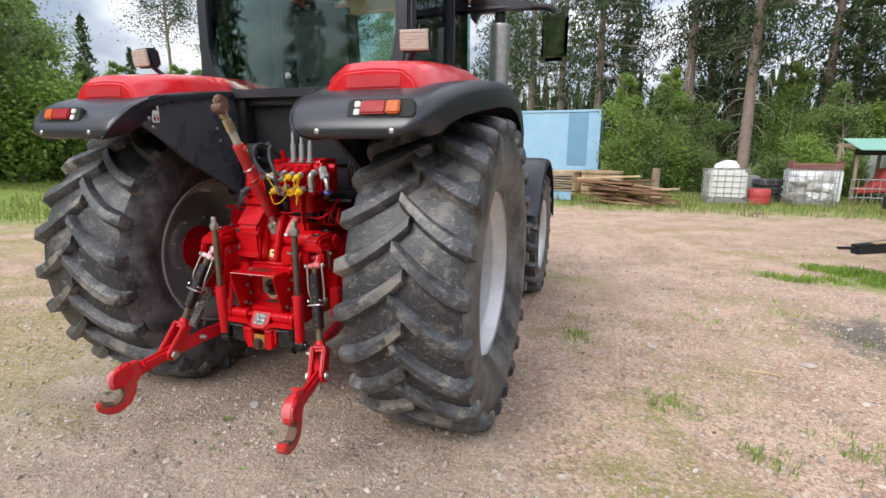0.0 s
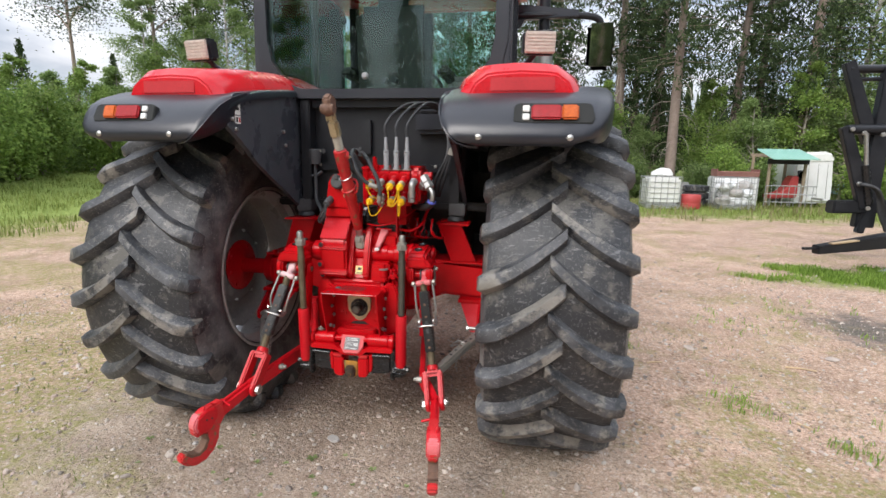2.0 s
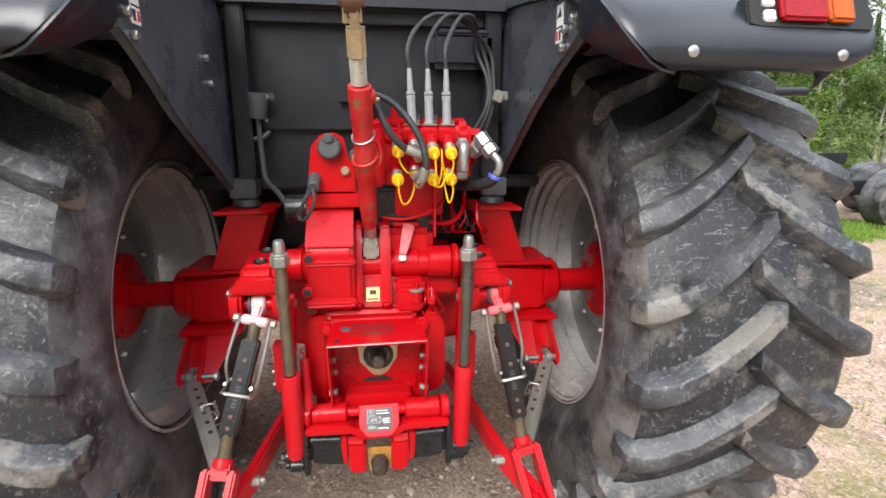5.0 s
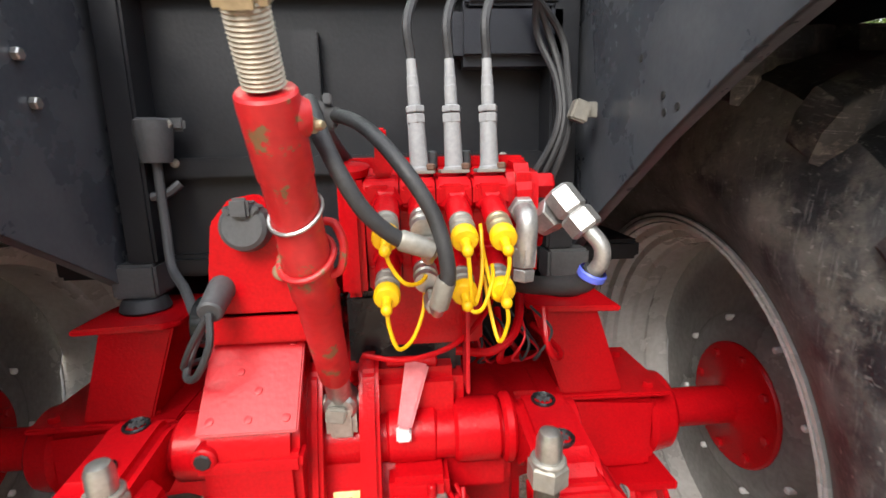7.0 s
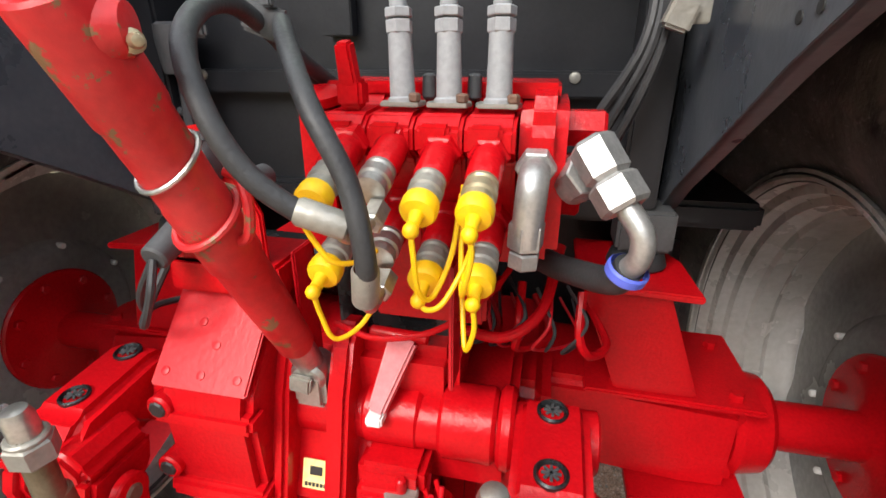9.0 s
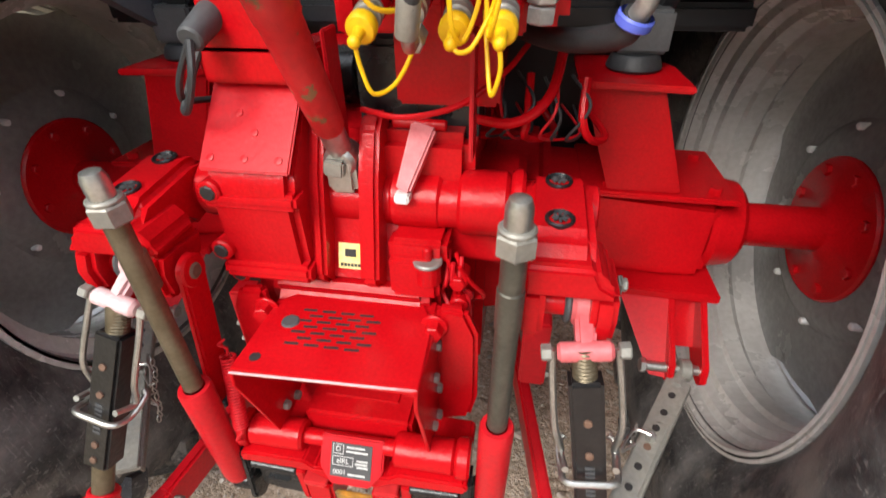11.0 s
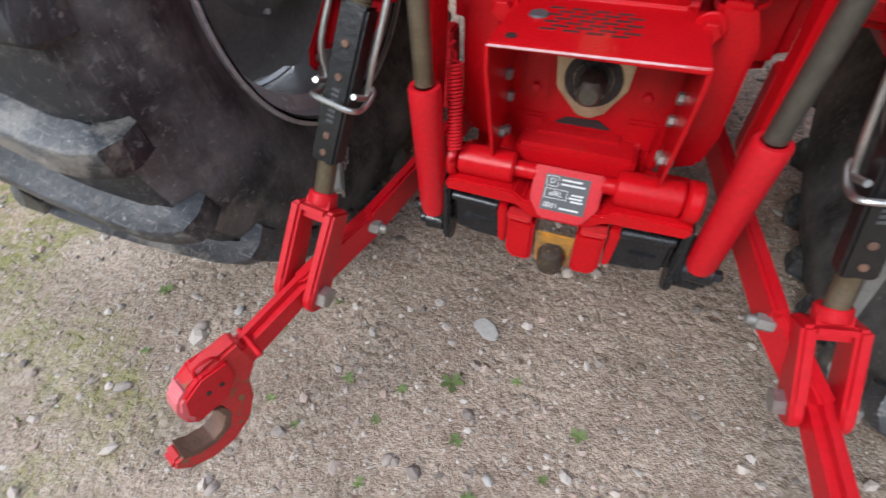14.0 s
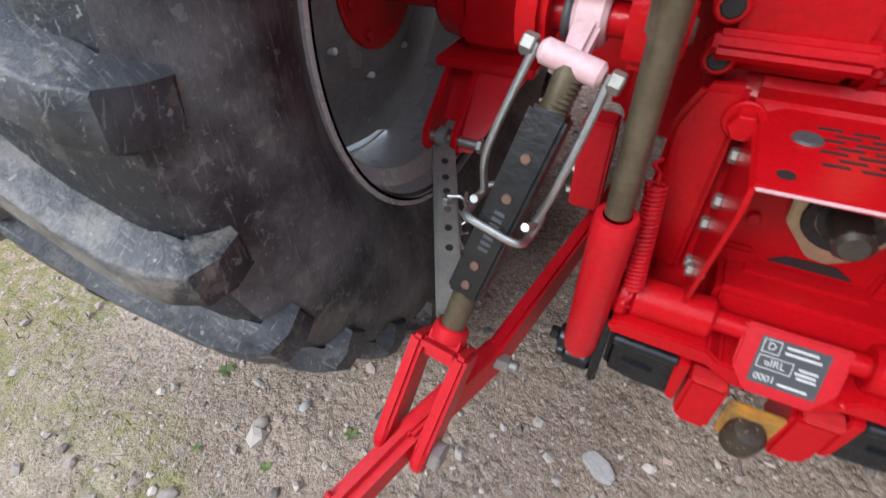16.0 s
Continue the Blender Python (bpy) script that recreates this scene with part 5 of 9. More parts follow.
    beam(b2, (s * 0.666, -0.095, 0.750), (s * 0.666, -0.185, 0.640), 0.060, 0.014, (0, -1, 0.8), 0.002)
    part("back_web", b2, RED, kb)
    b2 = B()
    gv = [(s * 0.520, -0.142, 0.748), (s * 0.625, -0.150, 0.748), (s * 0.625, -0.262, 0.612), (s * 0.592, -0.258, 0.614)]
    low, high = [b2.verts.new(p) for p in gv], [b2.verts.new((x, y + 0.008, z + 0.004)) for x, y, z in gv]
    b2.faces.new(low)
    b2.faces.new(high)
    for i in range(4):
        b2.faces.new((low[i], low[(i + 1) % 4], high[(i + 1) % 4], high[i]))
    bmesh.ops.recalc_face_normals(b2, faces=b2.faces)
    part("gusset", b2, RED_DULL, kb)
    b2 = B()
    rod(b2, (s * 0.575, -0.25, 0.632), (s * 0.700, -0.25, 0.632), 0.011)
    nut(b2, (s * 0.698, -0.25, 0.632), (s * 0.712, -0.25, 0.632), 0.017)
    nut(b2, (s * 0.583, -0.25, 0.632), (s * 0.570, -0.25, 0.632), 0.017)
    part("bracket_bolt", b2, ZINC, kb)
    # perforated check link
    a, b = Vector((s * 0.664, -0.252, 0.632)), Vector((s * 0.468, -0.615, 0.530))
    d = (b - a).normalized()
    up = Vector((-s * 0.25, -0.25, 1)).normalized()
    sd = d.cross(up).normalized()
    un = sd.cross(d)
    bm = B()
    beam(bm, a + d * 0.03, b, 0.048, 0.012, un, 0.002)
    beam(bm, a + d * 0.15 + un * 0.011, b + un * 0.011, 0.040, 0.009, un, 0.002)
    for k in (-1, 1):
        beam(bm, a + d * 0.03 + sd * (k * 0.022) - un * 0.010, b + sd * (k * 0.022) - un * 0.010, 0.006, 0.022, un, 0.002)
    rod(bm, a - Vector((0.012, 0, 0)), a + Vector((0.012, 0, 0)), 0.025)
    beam(bm, a, a + d * 0.05, 0.022, 0.022, un, 0.004)
    ck = part("check_link", bm, BARE_GREY, tractor, "grey perforated steel check link")
    for k in range(6):
        b2 = B()
        q = a + d * (0.075 + 0.045 * k)
        rod(b2, q + un * 0.004, q + un * (0.0068 if k < 2 else 0.0162), 0.0075, seg=12, bevel=0)
        part("link_hole", b2, INK if k != 3 else RUSTY, ck)
    b2 = B()
    nut(b2, a + d * 0.19 - un * 0.03, a + d * 0.19 + un * 0.03, 0.010)
    tube(b2, [a + d * 0.19 + un * 0.03, a + d * 0.20 + sd * (s * 0.03) + un * 0.034, a + d * 0.25 + sd * (s * 0.035) + un * 0.03, a + d * 0.22 + sd * (s * 0.02) + un * 0.025], 0.003, 6)
    part("lock_pin", b2, ZINC, ck)
    q0 = a + d * 0.19 + sd * (s * 0.03) + un * 0.03 if s > 0 else a + d * 0.19 - sd * 0.036 + un * 0.03
    b2 = B()
    tube(b2, [q0 + Vector((0.016, -0.03, -0.035)), q0 + Vector((-0.006, -0.045, -0.050)), q0 + Vector((0.004, -0.055, -0.072)), q0 + Vector((0.022, -0.055, -0.082)), q0 + Vector((0.006, -0.05, -0.060)), q0 + Vector((0.024, -0.04, -0.052))], 0.0022, 6)
    part("spring_clip", b2, ZINC, ck)
    for k in range(11):
        b2 = B()
        c = q0 + Vector((-s * 0.004 * math.sin(k), -0.005 * k, -0.0145 * k))
        ring = [c + Vector((0.006 * math.cos(t) * (k % 2), 0.006 * math.cos(t) * ((k + 1) % 2), 0.010 * math.sin(t))) for t in np.linspace(0, 2 * math.pi, 9)]
        tube(b2, ring, 0.0018, 5, 1)
        part("chain_link", b2, ZINC, ck)


for s in (-1, 1):
    add_trumpet(s)
    # stop block beside the lower link
    bm = B()
    box(bm, (s * 0.336, -0.272, 0.670), (0.058, 0.055, 0.185), 0.005)
    blk = part("stop_block", bm, RED_DULL, tractor, "red painted steel stop block")
    for z in (0.605, 0.655):
        b2 = B()
        nut(b2, (s * 0.363, -0.285, z), (s * 0.376, -0.285, z), 0.008)
        part("block_bolt", b2, BARE_GREY, blk)


# ---- tractor: lower links, lift rods ----
def add_lower_link(s, piv, bolt, pin, ball, pin_y, kn, top, bot, fork, white):
    piv, bolt, pin, ball, kn, top, bot, fork = (Vector(v) for v in (piv, bolt, pin, ball, kn, top, bot, fork))
    bm = B()
    beam(bm, piv, bolt, 0.028, 0.075, bevel=0.006)
    beam(bm, bolt - (bolt - piv).normalized() * 0.02, pin, 0.032, 0.070, bevel=0.006)
    d = (ball - pin).normalized()
    beam(bm, pin - d * 0.05, ball - d * 0.02, 0.042, 0.064, bevel=0.015, h1=0.078)
    link = part("lower_link", bm, RED_DULL, tractor, "red lower link arm with a claw hook")
    # claw in the plane of the arm
    h = Vector((d.x, d.y, 0)).normalized()
    sd = Vector((-h.y, h.x, 0))
    base = Matrix((( h.x, sd.x, 0, ball.x), (h.y, sd.y, 0, ball.y), (0, 0, 1, ball.z), (0, 0, 0, 1))) @ Matrix.Scale(1.15, 4)
    # outline: (along the arm, up)
    claw = [(-0.085, 0.075), (-0.03, 0.068), (0.015, 0.052), (0.040, 0.022), (0.045, -0.012), (0.034, -0.036), (0.018, -0.040), (0.008, -0.030), (-0.006, -0.036), (-0.010, -0.066), (0.004, -0.094), (0.030, -0.106), (0.058, -0.098), (0.078, -0.080), (0.098, -0.082), (0.104, -0.100), (0.088, -0.128), (0.050, -0.150), (0.005, -0.150), (-0.036, -0.124), (-0.060, -0.080), (-0.070, -0.030), (-0.095, 0.005)]
    bm = B()
    prism(bm, claw, "y", -0.019, 0.019, 0.006, m=base)
    ck = part("claw_hook", bm, RED_WORN, link, "worn red claw hook")
    b2 = B()
    prism(b2, [(0.004, -0.032), (-0.010, -0.040), (-0.018, -0.068), (-0.002, -0.102), (0.030, -0.115), (0.062, -0.106), (0.082, -0.088), (0.0795, -0.0765), (0.058, -0.0935), (0.031, -0.1010), (0.0085, -0.090), (-0.0055, -0.066), (-0.0015, -0.038)], "y", -0.0197, 0.0197, 0.001, m=base)
    part("worn_mouth", b2, RUSTY, link, "bare rusty mouth of the hook")
    b2 = B()
    prism(b2, [(-0.055, 0.060), (-0.01, 0.062), (0.028, 0.040), (0.036, 0.005), (0.022, -0.025), (-0.03, -0.02), (-0.058, 0.02)], "y", -0.026, 0.026, 0.004, m=base)
    part("latch_plate", b2, RED_DULL, link)
    b2 = B()
    prism(b2, [(0.012, 0.056), (0.034, 0.042), (0.044, 0.018), (0.042, -0.012), (0.030, -0.030), (0.022, -0.012), (0.020, 0.020)], "y", -0.0225, 0.0225, 0.006, m=base)
    part("worn_nose", b2, PINK_RED, link, "chipped pale red nose of the latch")
    b2 = B()
    for u, v in ((-0.03, 0.022), (-0.008, 0.024)):
        rod(b2, base @ Vector((u, -0.0275, v)), base @ Vector((u, 0.0275, v)), 0.005, seg=10, bevel=0)
    part("latch_hole", b2, INK, link)
    b2 = B()
    tube(b2, [base @ Vector((-0.05, 0.012, 0.055)), base @ Vector((-0.04, 0.016, 0.078)), base @ Vector((-0.015, 0.014, 0.080)), base @ Vector((-0.005, 0.010, 0.055))], 0.0035, 8)
    rod(b2, base @ Vector((-0.10, -0.016, 0.06)), base @ Vector((-0.098, -s * 0.05 if s < 0 else -0.05, 0.052)), 0.006)
    part("release_ring", b2, RED_DULL, link)
    b2 = B()
    nut(b2, bolt - Vector((0, 0, 0)), bolt + Vector((-s * 0.03, 0, 0)), 0.016)
    rod(b2, bolt + Vector((s * 0.03, 0, 0)), bolt + Vector((-s * 0.045, 0, 0)), 0.010)
    part("link_bolt", b2, BARE_GREY, link)
    # fork over the arm
    dn = (pin - fork).normalized()
    sx = Vector((1, 0, 0)) - dn * dn.x
    sx = (sx - Vector((0, 0, 0))).normalized()
    fb = dn.cross(sx).normalized()
    bm = B()
    beam(bm, fork - dn * 0.002, fork + dn * 0.040, 0.082, 0.062, fb, 0.016)
    rod(bm, fork - dn * 0.016, fork + dn * 0.01, 0.027)
    fk = part("lift_fork", bm, RED_DULL, tractor, "red inverted fork on the lower link")
    for k in (-1, 1):
        b2 = B()
        beam(b2, fork + sx * (k * 0.036) + dn * 0.012, pin + sx * (k * 0.034) + dn * 0.012, 0.022, 0.062, fb, 0.006, h1=0.078)
        rod(b2, pin + sx * (k * 0.0235), pin + sx * (k * 0.0445), 0.039, bevel=0.005)
        part("prong", b2, RED_DULL, fk)
    b2 = B()
    rod(b2, pin - sx * 0.062, pin + sx * 0.064, 0.012)
    nut(b2, pin + sx * (-s * 0.043), pin + sx * (-s * 0.064), 0.024, 0.003)
    nut(b2, pin + sx * (s * 0.043), pin + sx * (s * 0.058), 0.022, 0.003)
    part("fork_bolt", b2, ZINC, fk)
    # knuckle, black turnbuckle, bail wire, threaded end
    ax = (bot - top).normalized()
    side = (Vector((1, 0, 0)) - ax * ax.x).normalized()
    face = ax.cross(side).normalized()
    pin_up = Vector((kn.x, pin_y, 0.990))
    cross = kn
    bm = B()
    rod(bm, pin_up - Vector((0.020, 0, 0)), pin_up + Vector((0.020, 0, 0)), 0.032, bevel=0.006)
    beam(bm, pin_up + Vector((0, -0.01, 0)), cross, 0.034, 0.026, (0, 0, 1), 0.006, 0.026, 0.024)
    rod(bm, cross - side * 0.038, cross + side * 0.038, 0.0145, bevel=0.005)
    kk = part("knuckle", bm, white, tractor, "forged knuckle on the lift arm pin")
    for k in (-1, 1):
        b2 = B()
        nut(b2, cross + side * (k * 0.044), cross + side * (k * 0.060), 0.0125)
        part("knuckle_bolt", b2, BARE_GREY, kk)
    b2 = B()
    rod(b2, pin_up - Vector((0.030, 0, 0)), pin_up - Vector((0.020, 0, 0)), 0.030)
    part("rubber_washer", b2, GREY_DARK, kk)
    bm = B()
    rod(bm, cross, top + ax * 0.02, 0.0150)
    lathe(bm, [(0.0, 0.0)] + [(0.003 * k, 0.0155 if k % 2 else 0.0180) for k in range(17)] + [(0.05, 0.0)], top, -ax, 16)
    part("thread", bm, OLIVE_STEEL, tractor, "oily threaded lift rod")
    bm = B()
    rod(bm, bot - ax * 0.01, fork + ax * 0.01, 0.018)
    tn = part("threaded_rod", bm, OLIVE_STEEL, tractor, "oily threaded lift rod")
    bm = B()
    beam(bm, top, bot, 0.048, 0.044, face, 0.005)
    blk = part("turnbuckle", bm, BLACK_WORN, tractor, "black painted turnbuckle with chipped red marks")
    L = (bot - top).length
    for u in (0.22, 0.42, 0.80, 0.92):
        b2 = B()
        q = top + ax * (L * u)
        rod(b2, q - face * 0.0255, q + face * 0.0255, 0.0065, seg=10, bevel=0.001)
        part("stud", b2, RUSTY, tn)
    for sg in (-1, 1):
        b2 = B()
        for k in range(7):
            q = top + ax * (L * 0.5 + 0.009 * k)
            bq = bmesh.new()
            bmesh.ops.create_cube(bq, size=1, matrix=Matrix.Diagonal((0.014, 0.005, 0.002, 1)))
            rot = Matrix((side, ax, face)).transposed().to_4x4()
            pour(b2, bq, Matrix.Translation(q + face * (sg * 0.0222)) @ rot)
        part("raised_marks", b2, GREY_DARK, tn)
    bm = B()
    low = top + ax * (L * 0.47)
    for k in (-1, 1):
        e = cross + side * (k * 0.044)
        tube(bm, [e + ax * -0.004, e + ax * 0.05 + side * (k * 0.003), e + ax * 0.13 + side * (k * 0.004), low + side * (k * 0.040) - face * 0.010, low + side * (k * 0.040) + ax * 0.010 - face * 0.004, low + side * (k * 0.036) + ax * 0.004 + face * 0.03], 0.0052, 10, 6)
    lo = low + ax * 0.028
    tube(bm, [lo + side * 0.034 - face * 0.034 - ax * 0.03, lo + side * 0.042 - face * 0.028 - ax * 0.022, lo + side * 0.042, lo + side * 0.036 + face * 0.030, lo + face * 0.034, lo - side * 0.036 + face * 0.030, lo - side * 0.042, lo - side * 0.042 - face * 0.028 - ax * 0.022, lo - side * 0.034 - face * 0.034 - ax * 0.03], 0.0052, 10, 6)
    part("bail_wire", bm, ZINC, kk, "zinc-plated wire bail")


add_lower_link(-1, (-0.285, -0.06, 0.505), (-0.379, -0.638, 0.484), (-0.453, -0.801, 0.437), (-0.549, -1.038, 0.358), -0.497, (-0.341, -0.570, 0.964), (-0.350, -0.582, 0.914), (-0.415, -0.671, 0.669), (-0.430, -0.697, 0.592), PINK_PRIMER)
add_lower_link(1, (0.285, -0.06, 0.505), (0.396, -0.631, 0.479), (0.480, -0.721, 0.407), (0.529, -1.026, 0.364), -0.493, (0.383, -0.563, 0.964), (0.388, -0.569, 0.924), (0.437, -0.626, 0.630), (0.449, -0.640, 0.548), PINK_RED)


def add_pull_rod(s, top, mid, bot):
    top, mid, bot = Vector(top), Vector(mid), Vector(bot)
    d = (bot - top).normalized()
    bm = B()
    rod(bm, top + d * 0.03, mid, 0.0165)
    rod(bm, top + d * 0.13, top + d * 0.20, 0.0185)
    pr = part("pull_rod", bm, OLIVE_STEEL if s < 0 else DARK_STEEL, tractor, "oily steel pull rod in a red sleeve")
    b2 = B()
    nut(b2, top + d * 0.045, top + d * 0.076, 0.0265, 0.003)
    rod(b2, top + d * 0.038, top + d * 0.046, 0.023)
    part("rod_nut", b2, BARE_GREY, pr)
    b2 = B()
    lathe(b2, [(0, 0.017), (0.03, 0.0165), (0.040, 0.013), (0.044, 0.0)], top + d * 0.042, -d, 20)
    part("rod_cap", b2, ZINC, pr)
    b2 = B()
    lathe(b2, [(0, 0.018), (0, 0.026), (0.006, 0.0285), (0.05, 0.0285), ((bot - mid).length - 0.02, 0.0275), ((bot - mid).length, 0.024), ((bot - mid).length, 0)], mid, d, 24)
    part("rod_sleeve", b2, RED_DULL, pr, "red painted sleeve")
    b2 = B()
    rod(b2, bot + d * 0.015 - Vector((0.03 * s, 0, 0)), bot + d * 0.015 + Vector((0.03 * s, 0, 0)), 0.022)
    beam(b2, (bot.x - s * 0.028, bot.y + 0.03, bot.z + 0.055), (bot.x - s * 0.028, bot.y - 0.015, bot.z - 0.04), 0.014, 0.045, (0, 1, 0), 0.012)
    nut(b2, bot + d * 0.015 + Vector((0.03 * s, 0, 0)), bot + d * 0.015 + Vector((0.045 * s, 0, 0)), 0.013)
    part("rod_eye", b2, BLACK_GLOSS, pr)
    # strap from the lift arm to the sleeve
    b2 = B()
    a, b = Vector((top.x - s * 0.012, -0.505, 0.99)), Vector((bot.x - s * 0.005, -0.53, 0.70))
    beam(b2, a, b, 0.014, 0.058, (0, 1, 0), 0.004)
    rod(b2, a - Vector((0.008, 0, 0)), a + Vector((0.008, 0, 0)), 0.03)
    st = part("pull_strap", b2, RED, tractor, "flat red strap on the lift arm")
    b2 = B()
    rod(b2, a - Vector((0.012, 0, 0)), a + Vector((0.012, 0, 0)), 0.014)
    part("strap_pin", b2, RUSTY, st)


add_pull_rod(-1, (-0.256, -0.588, 1.205), (-0.253, -0.583, 0.795), (-0.263, -0.547, 0.507))
add_pull_rod(1, (0.278, -0.582, 1.205), (0.271, -0.571, 0.787), (0.265, -0.561, 0.507))

# ---- tractor: shield over the power take-off, lower frame ----
before = set(tractor.children)
bm = B()
top_out = [(-0.140, -0.650), (0.155, -0.650), (0.150, -0.51), (0.125, -0.458), (-0.10, -0.452), (-0.138, -0.49)]
slots = []
for r in range(7):
    for c in range(4):
        slots.append((-0.062 + 0.034 * c + (0.010 if r % 2 else -0.006), -0.585 + 0.0135 * r, 0.024))
prism(bm, top_out, "z", 0.897, 0.905, 0.0015)
shield = part("shaft_shield", bm, RED, tractor, "red slotted guard over the power take-off shaft")
for x, y, w in slots:
    bm = B()
    box(bm, (x, y, 0.9053), (w, 0.005, 0.0012), 0.0, turn=(0, 0, 3))
    part("guard_slot", bm, INK, shield)
# Thin pale strip: gloss highlight painted along the guard's front edge
bm = B()
box(bm, (0.008, -0.6515, 0.9035), (0.292, 0.004, 0.003), 0.001, turn=(0, 0, 2))
part("bare_edge", bm, PINK_PRIMER, shield)
b2 = B()
lathe(b2, [(0, 0.016), (0.003, 0.014), (0.004, 0.0)], (-0.091, -0.537, 0.905), (0, 0, 1), 16)
part("rubber_plug", b2, GREY_DARK, shield)
b2 = B()
rod(b2, (-0.112, -0.622, 0.9045), (-0.112, -0.622, 0.906), 0.009, seg=14, bevel=0)
part("guard_hole", b2, INK, shield)
for s, x in ((-1, -0.139), (1, 0.152)):
    bm = B()
    prism(bm, [(-0.652, 0.90), (-0.655, 0.87), (-0.585, 0.655), (-0.555, 0.655), (-0.475, 0.68), (-0.475, 0.90)], "x", x - 0.003, x + 0.003, 0.001)
    sp = part("guard_side", bm, RED, shield)
    for y, z in ((-0.53, 0.80), (-0.555, 0.70), (-0.505, 0.745), (-0.50, 0.85), (-0.515, 0.68)):
        b2 = B()
        nut(b2, (x - s * 0.002, y, z), (x - s * 0.013, y, z), 0.010)
        nut(b2, (x + s * 0.002, y, z), (x + s * 0.012, y, z), 0.010)
        part("guard_bolt", b2, BARE_GREY, shield)
    bm = B()
    prism(bm, [(s * 0.155, 0.64), (s * 0.215, 0.66), (s * 0.228, 0.72), (s * 0.226, 0.88), (s * 0.205, 0.93), (s * 0.155, 0.935)], "y", -0.50, -0.475, 0.008)
    ear = part("guard_ear", bm, RED, tractor, "red side plate of the guard")
    b2 = B()
    nut(b2, (s * 0.152, -0.50, 0.898), (s * 0.152, -0.528, 0.898), 0.017)
    rod(b2, (s * 0.152, -0.50, 0.898), (s * 0.152, -0.507, 0.898), 0.024)
    part("ear_bolt", b2, RED, ear)
# back plate with the shaft
bm = B()
prism(bm, [(-0.14, 0.62), (0.15, 0.62), (0.15, 0.90), (-0.14, 0.90)], "y", -0.475, -0.44, 0.004)
bp = part("end_plate", bm, RED, tractor, "red cast end plate round the shaft")
for x, z, w, h in ((-0.09, 0.80, 0.055, 0.13), (0.10, 0.80, 0.05, 0.10), (-0.095, 0.68, 0.06, 0.05), (0.105, 0.69, 0.06, 0.06)):
    b2 = B()
    box(b2, (x, -0.478, z), (w, 0.014, h), 0.006)
    part("cast_pad", b2, RED, bp)
    b2 = B()
    nut(b2, (x, -0.484, z - h * 0.3), (x, -0.492, z - h * 0.3), 0.009)
    part("pad_bolt", b2, RED_DULL, bp)
b2 = B()
prism(b2, [(-0.09, 0.655), (0.09, 0.655), (0.08, 0.685), (-0.08, 0.685)], "y", -0.51, -0.47, 0.006)
part("cast_lip", b2, RED, bp)
b2 = B()
prism(b2, [(-0.05, 0.690), (-0.03, 0.704), (0.03, 0.706), (0.055, 0.690)], "y", -0.4775, -0.4752, 0)
part("dark_opening", b2, INK, bp)
b2 = B()
prism(b2, [(-0.062, 0.835), (-0.045, 0.855), (0.055, 0.855), (0.070, 0.835), (0.066, 0.775), (0.035, 0.725), (0.012, 0.712), (-0.012, 0.716), (-0.055, 0.765)], "y", -0.486, -0.474, 0.003)
po = part("seal_plate", b2, YELLOW_ZINC, tractor, "yellow-plated seal plate with the grey shaft stub")
b2 = B()
lathe(b2, [(0, 0.050), (0.004, 0.048), (0.002, 0.034), (-0.004, 0.034)], (0.006, -0.486, 0.787), (0, -1, 0), 30)
rod(b2, (0.006, -0.48, 0.787), (0.006, -0.488, 0.787), 0.033, seg=28, bevel=0)
part("seal_ring", b2, BLACK_GLOSS, po)
b2 = B()
rod(b2, (0.006, -0.47, 0.787), (0.006, -0.545, 0.787), 0.0215, bevel=0.006)
part("splined_shaft", b2, DARK_STEEL, po)
for k in range(6):
    t = k * math.pi / 3
    b2 = B()
    beam(b2, (0.006 + 0.0205 * math.cos(t), -0.488, 0.787 + 0.0205 * math.sin(t)), (0.006 + 0.0205 * math.cos(t), -0.538, 0.787 + 0.0205 * math.sin(t)), 0.008, 0.006, (math.cos(t), 0, math.sin(t)), 0.001)
    part("spline", b2, DARK_STEEL, po)
# release shaft, type plate, lower frame
bm = B()
rod(bm, (-0.225, -0.574, 0.640), (0.225, -0.574, 0.640), 0.016)
rl = part("release_shaft", bm, RED, tractor, "red release shaft in two sleeves")
for a, b, r in ((-0.205, -0.095, 0.031), (-0.226, -0.206, 0.037), (0.085, 0.199, 0.033), (0.20, 0.228, 0.038)):
    bm = B()
    rod(bm, (a, -0.574, 0.640), (b, -0.574, 0.640), r, bevel=0.005)
    part("shaft_sleeve", bm, RED, rl)
bm = B()
prism(bm, [(-0.225, 0.607), (-0.21, 0.617), (-0.09, 0.617), (-0.07, 0.60), (0.075, 0.60), (0.095, 0.617), (0.22, 0.617), (0.228, 0.607), (0.222, 0.588), (0.085, 0.585), (0.05, 0.562), (-0.045, 0.562), (-0.085, 0.585), (-0.222, 0.588)], "y", -0.615, -0.47, 0.004)
prism(bm, [(-0.105, 0.68), (0.11, 0.68), (0.11, 0.61), (-0.105, 0.61)], "y", -0.55, -0.47, 0.008)
part("hitch_frame", bm, RED, tractor, "red welded hitch frame")
bm = B()
pq = pose(0.004, -0.600, 0.622, 58, 0, 0)
prism(bm, [(-0.062, 0.045), (0.062, 0.045), (0.062, -0.018), (0.038, -0.050), (-0.038, -0.050), (-0.062, -0.018)], "z", -0.012, 0.004, 0.003, m=pq)
ty = part("plate_tab", bm, RED_DULL, tractor, "red tab carrying the type plate")
bm = B()
box(bm, (0, 0.0, 0.005), (0.080, 0.066, 0.0016), 0.0004, m=pq)
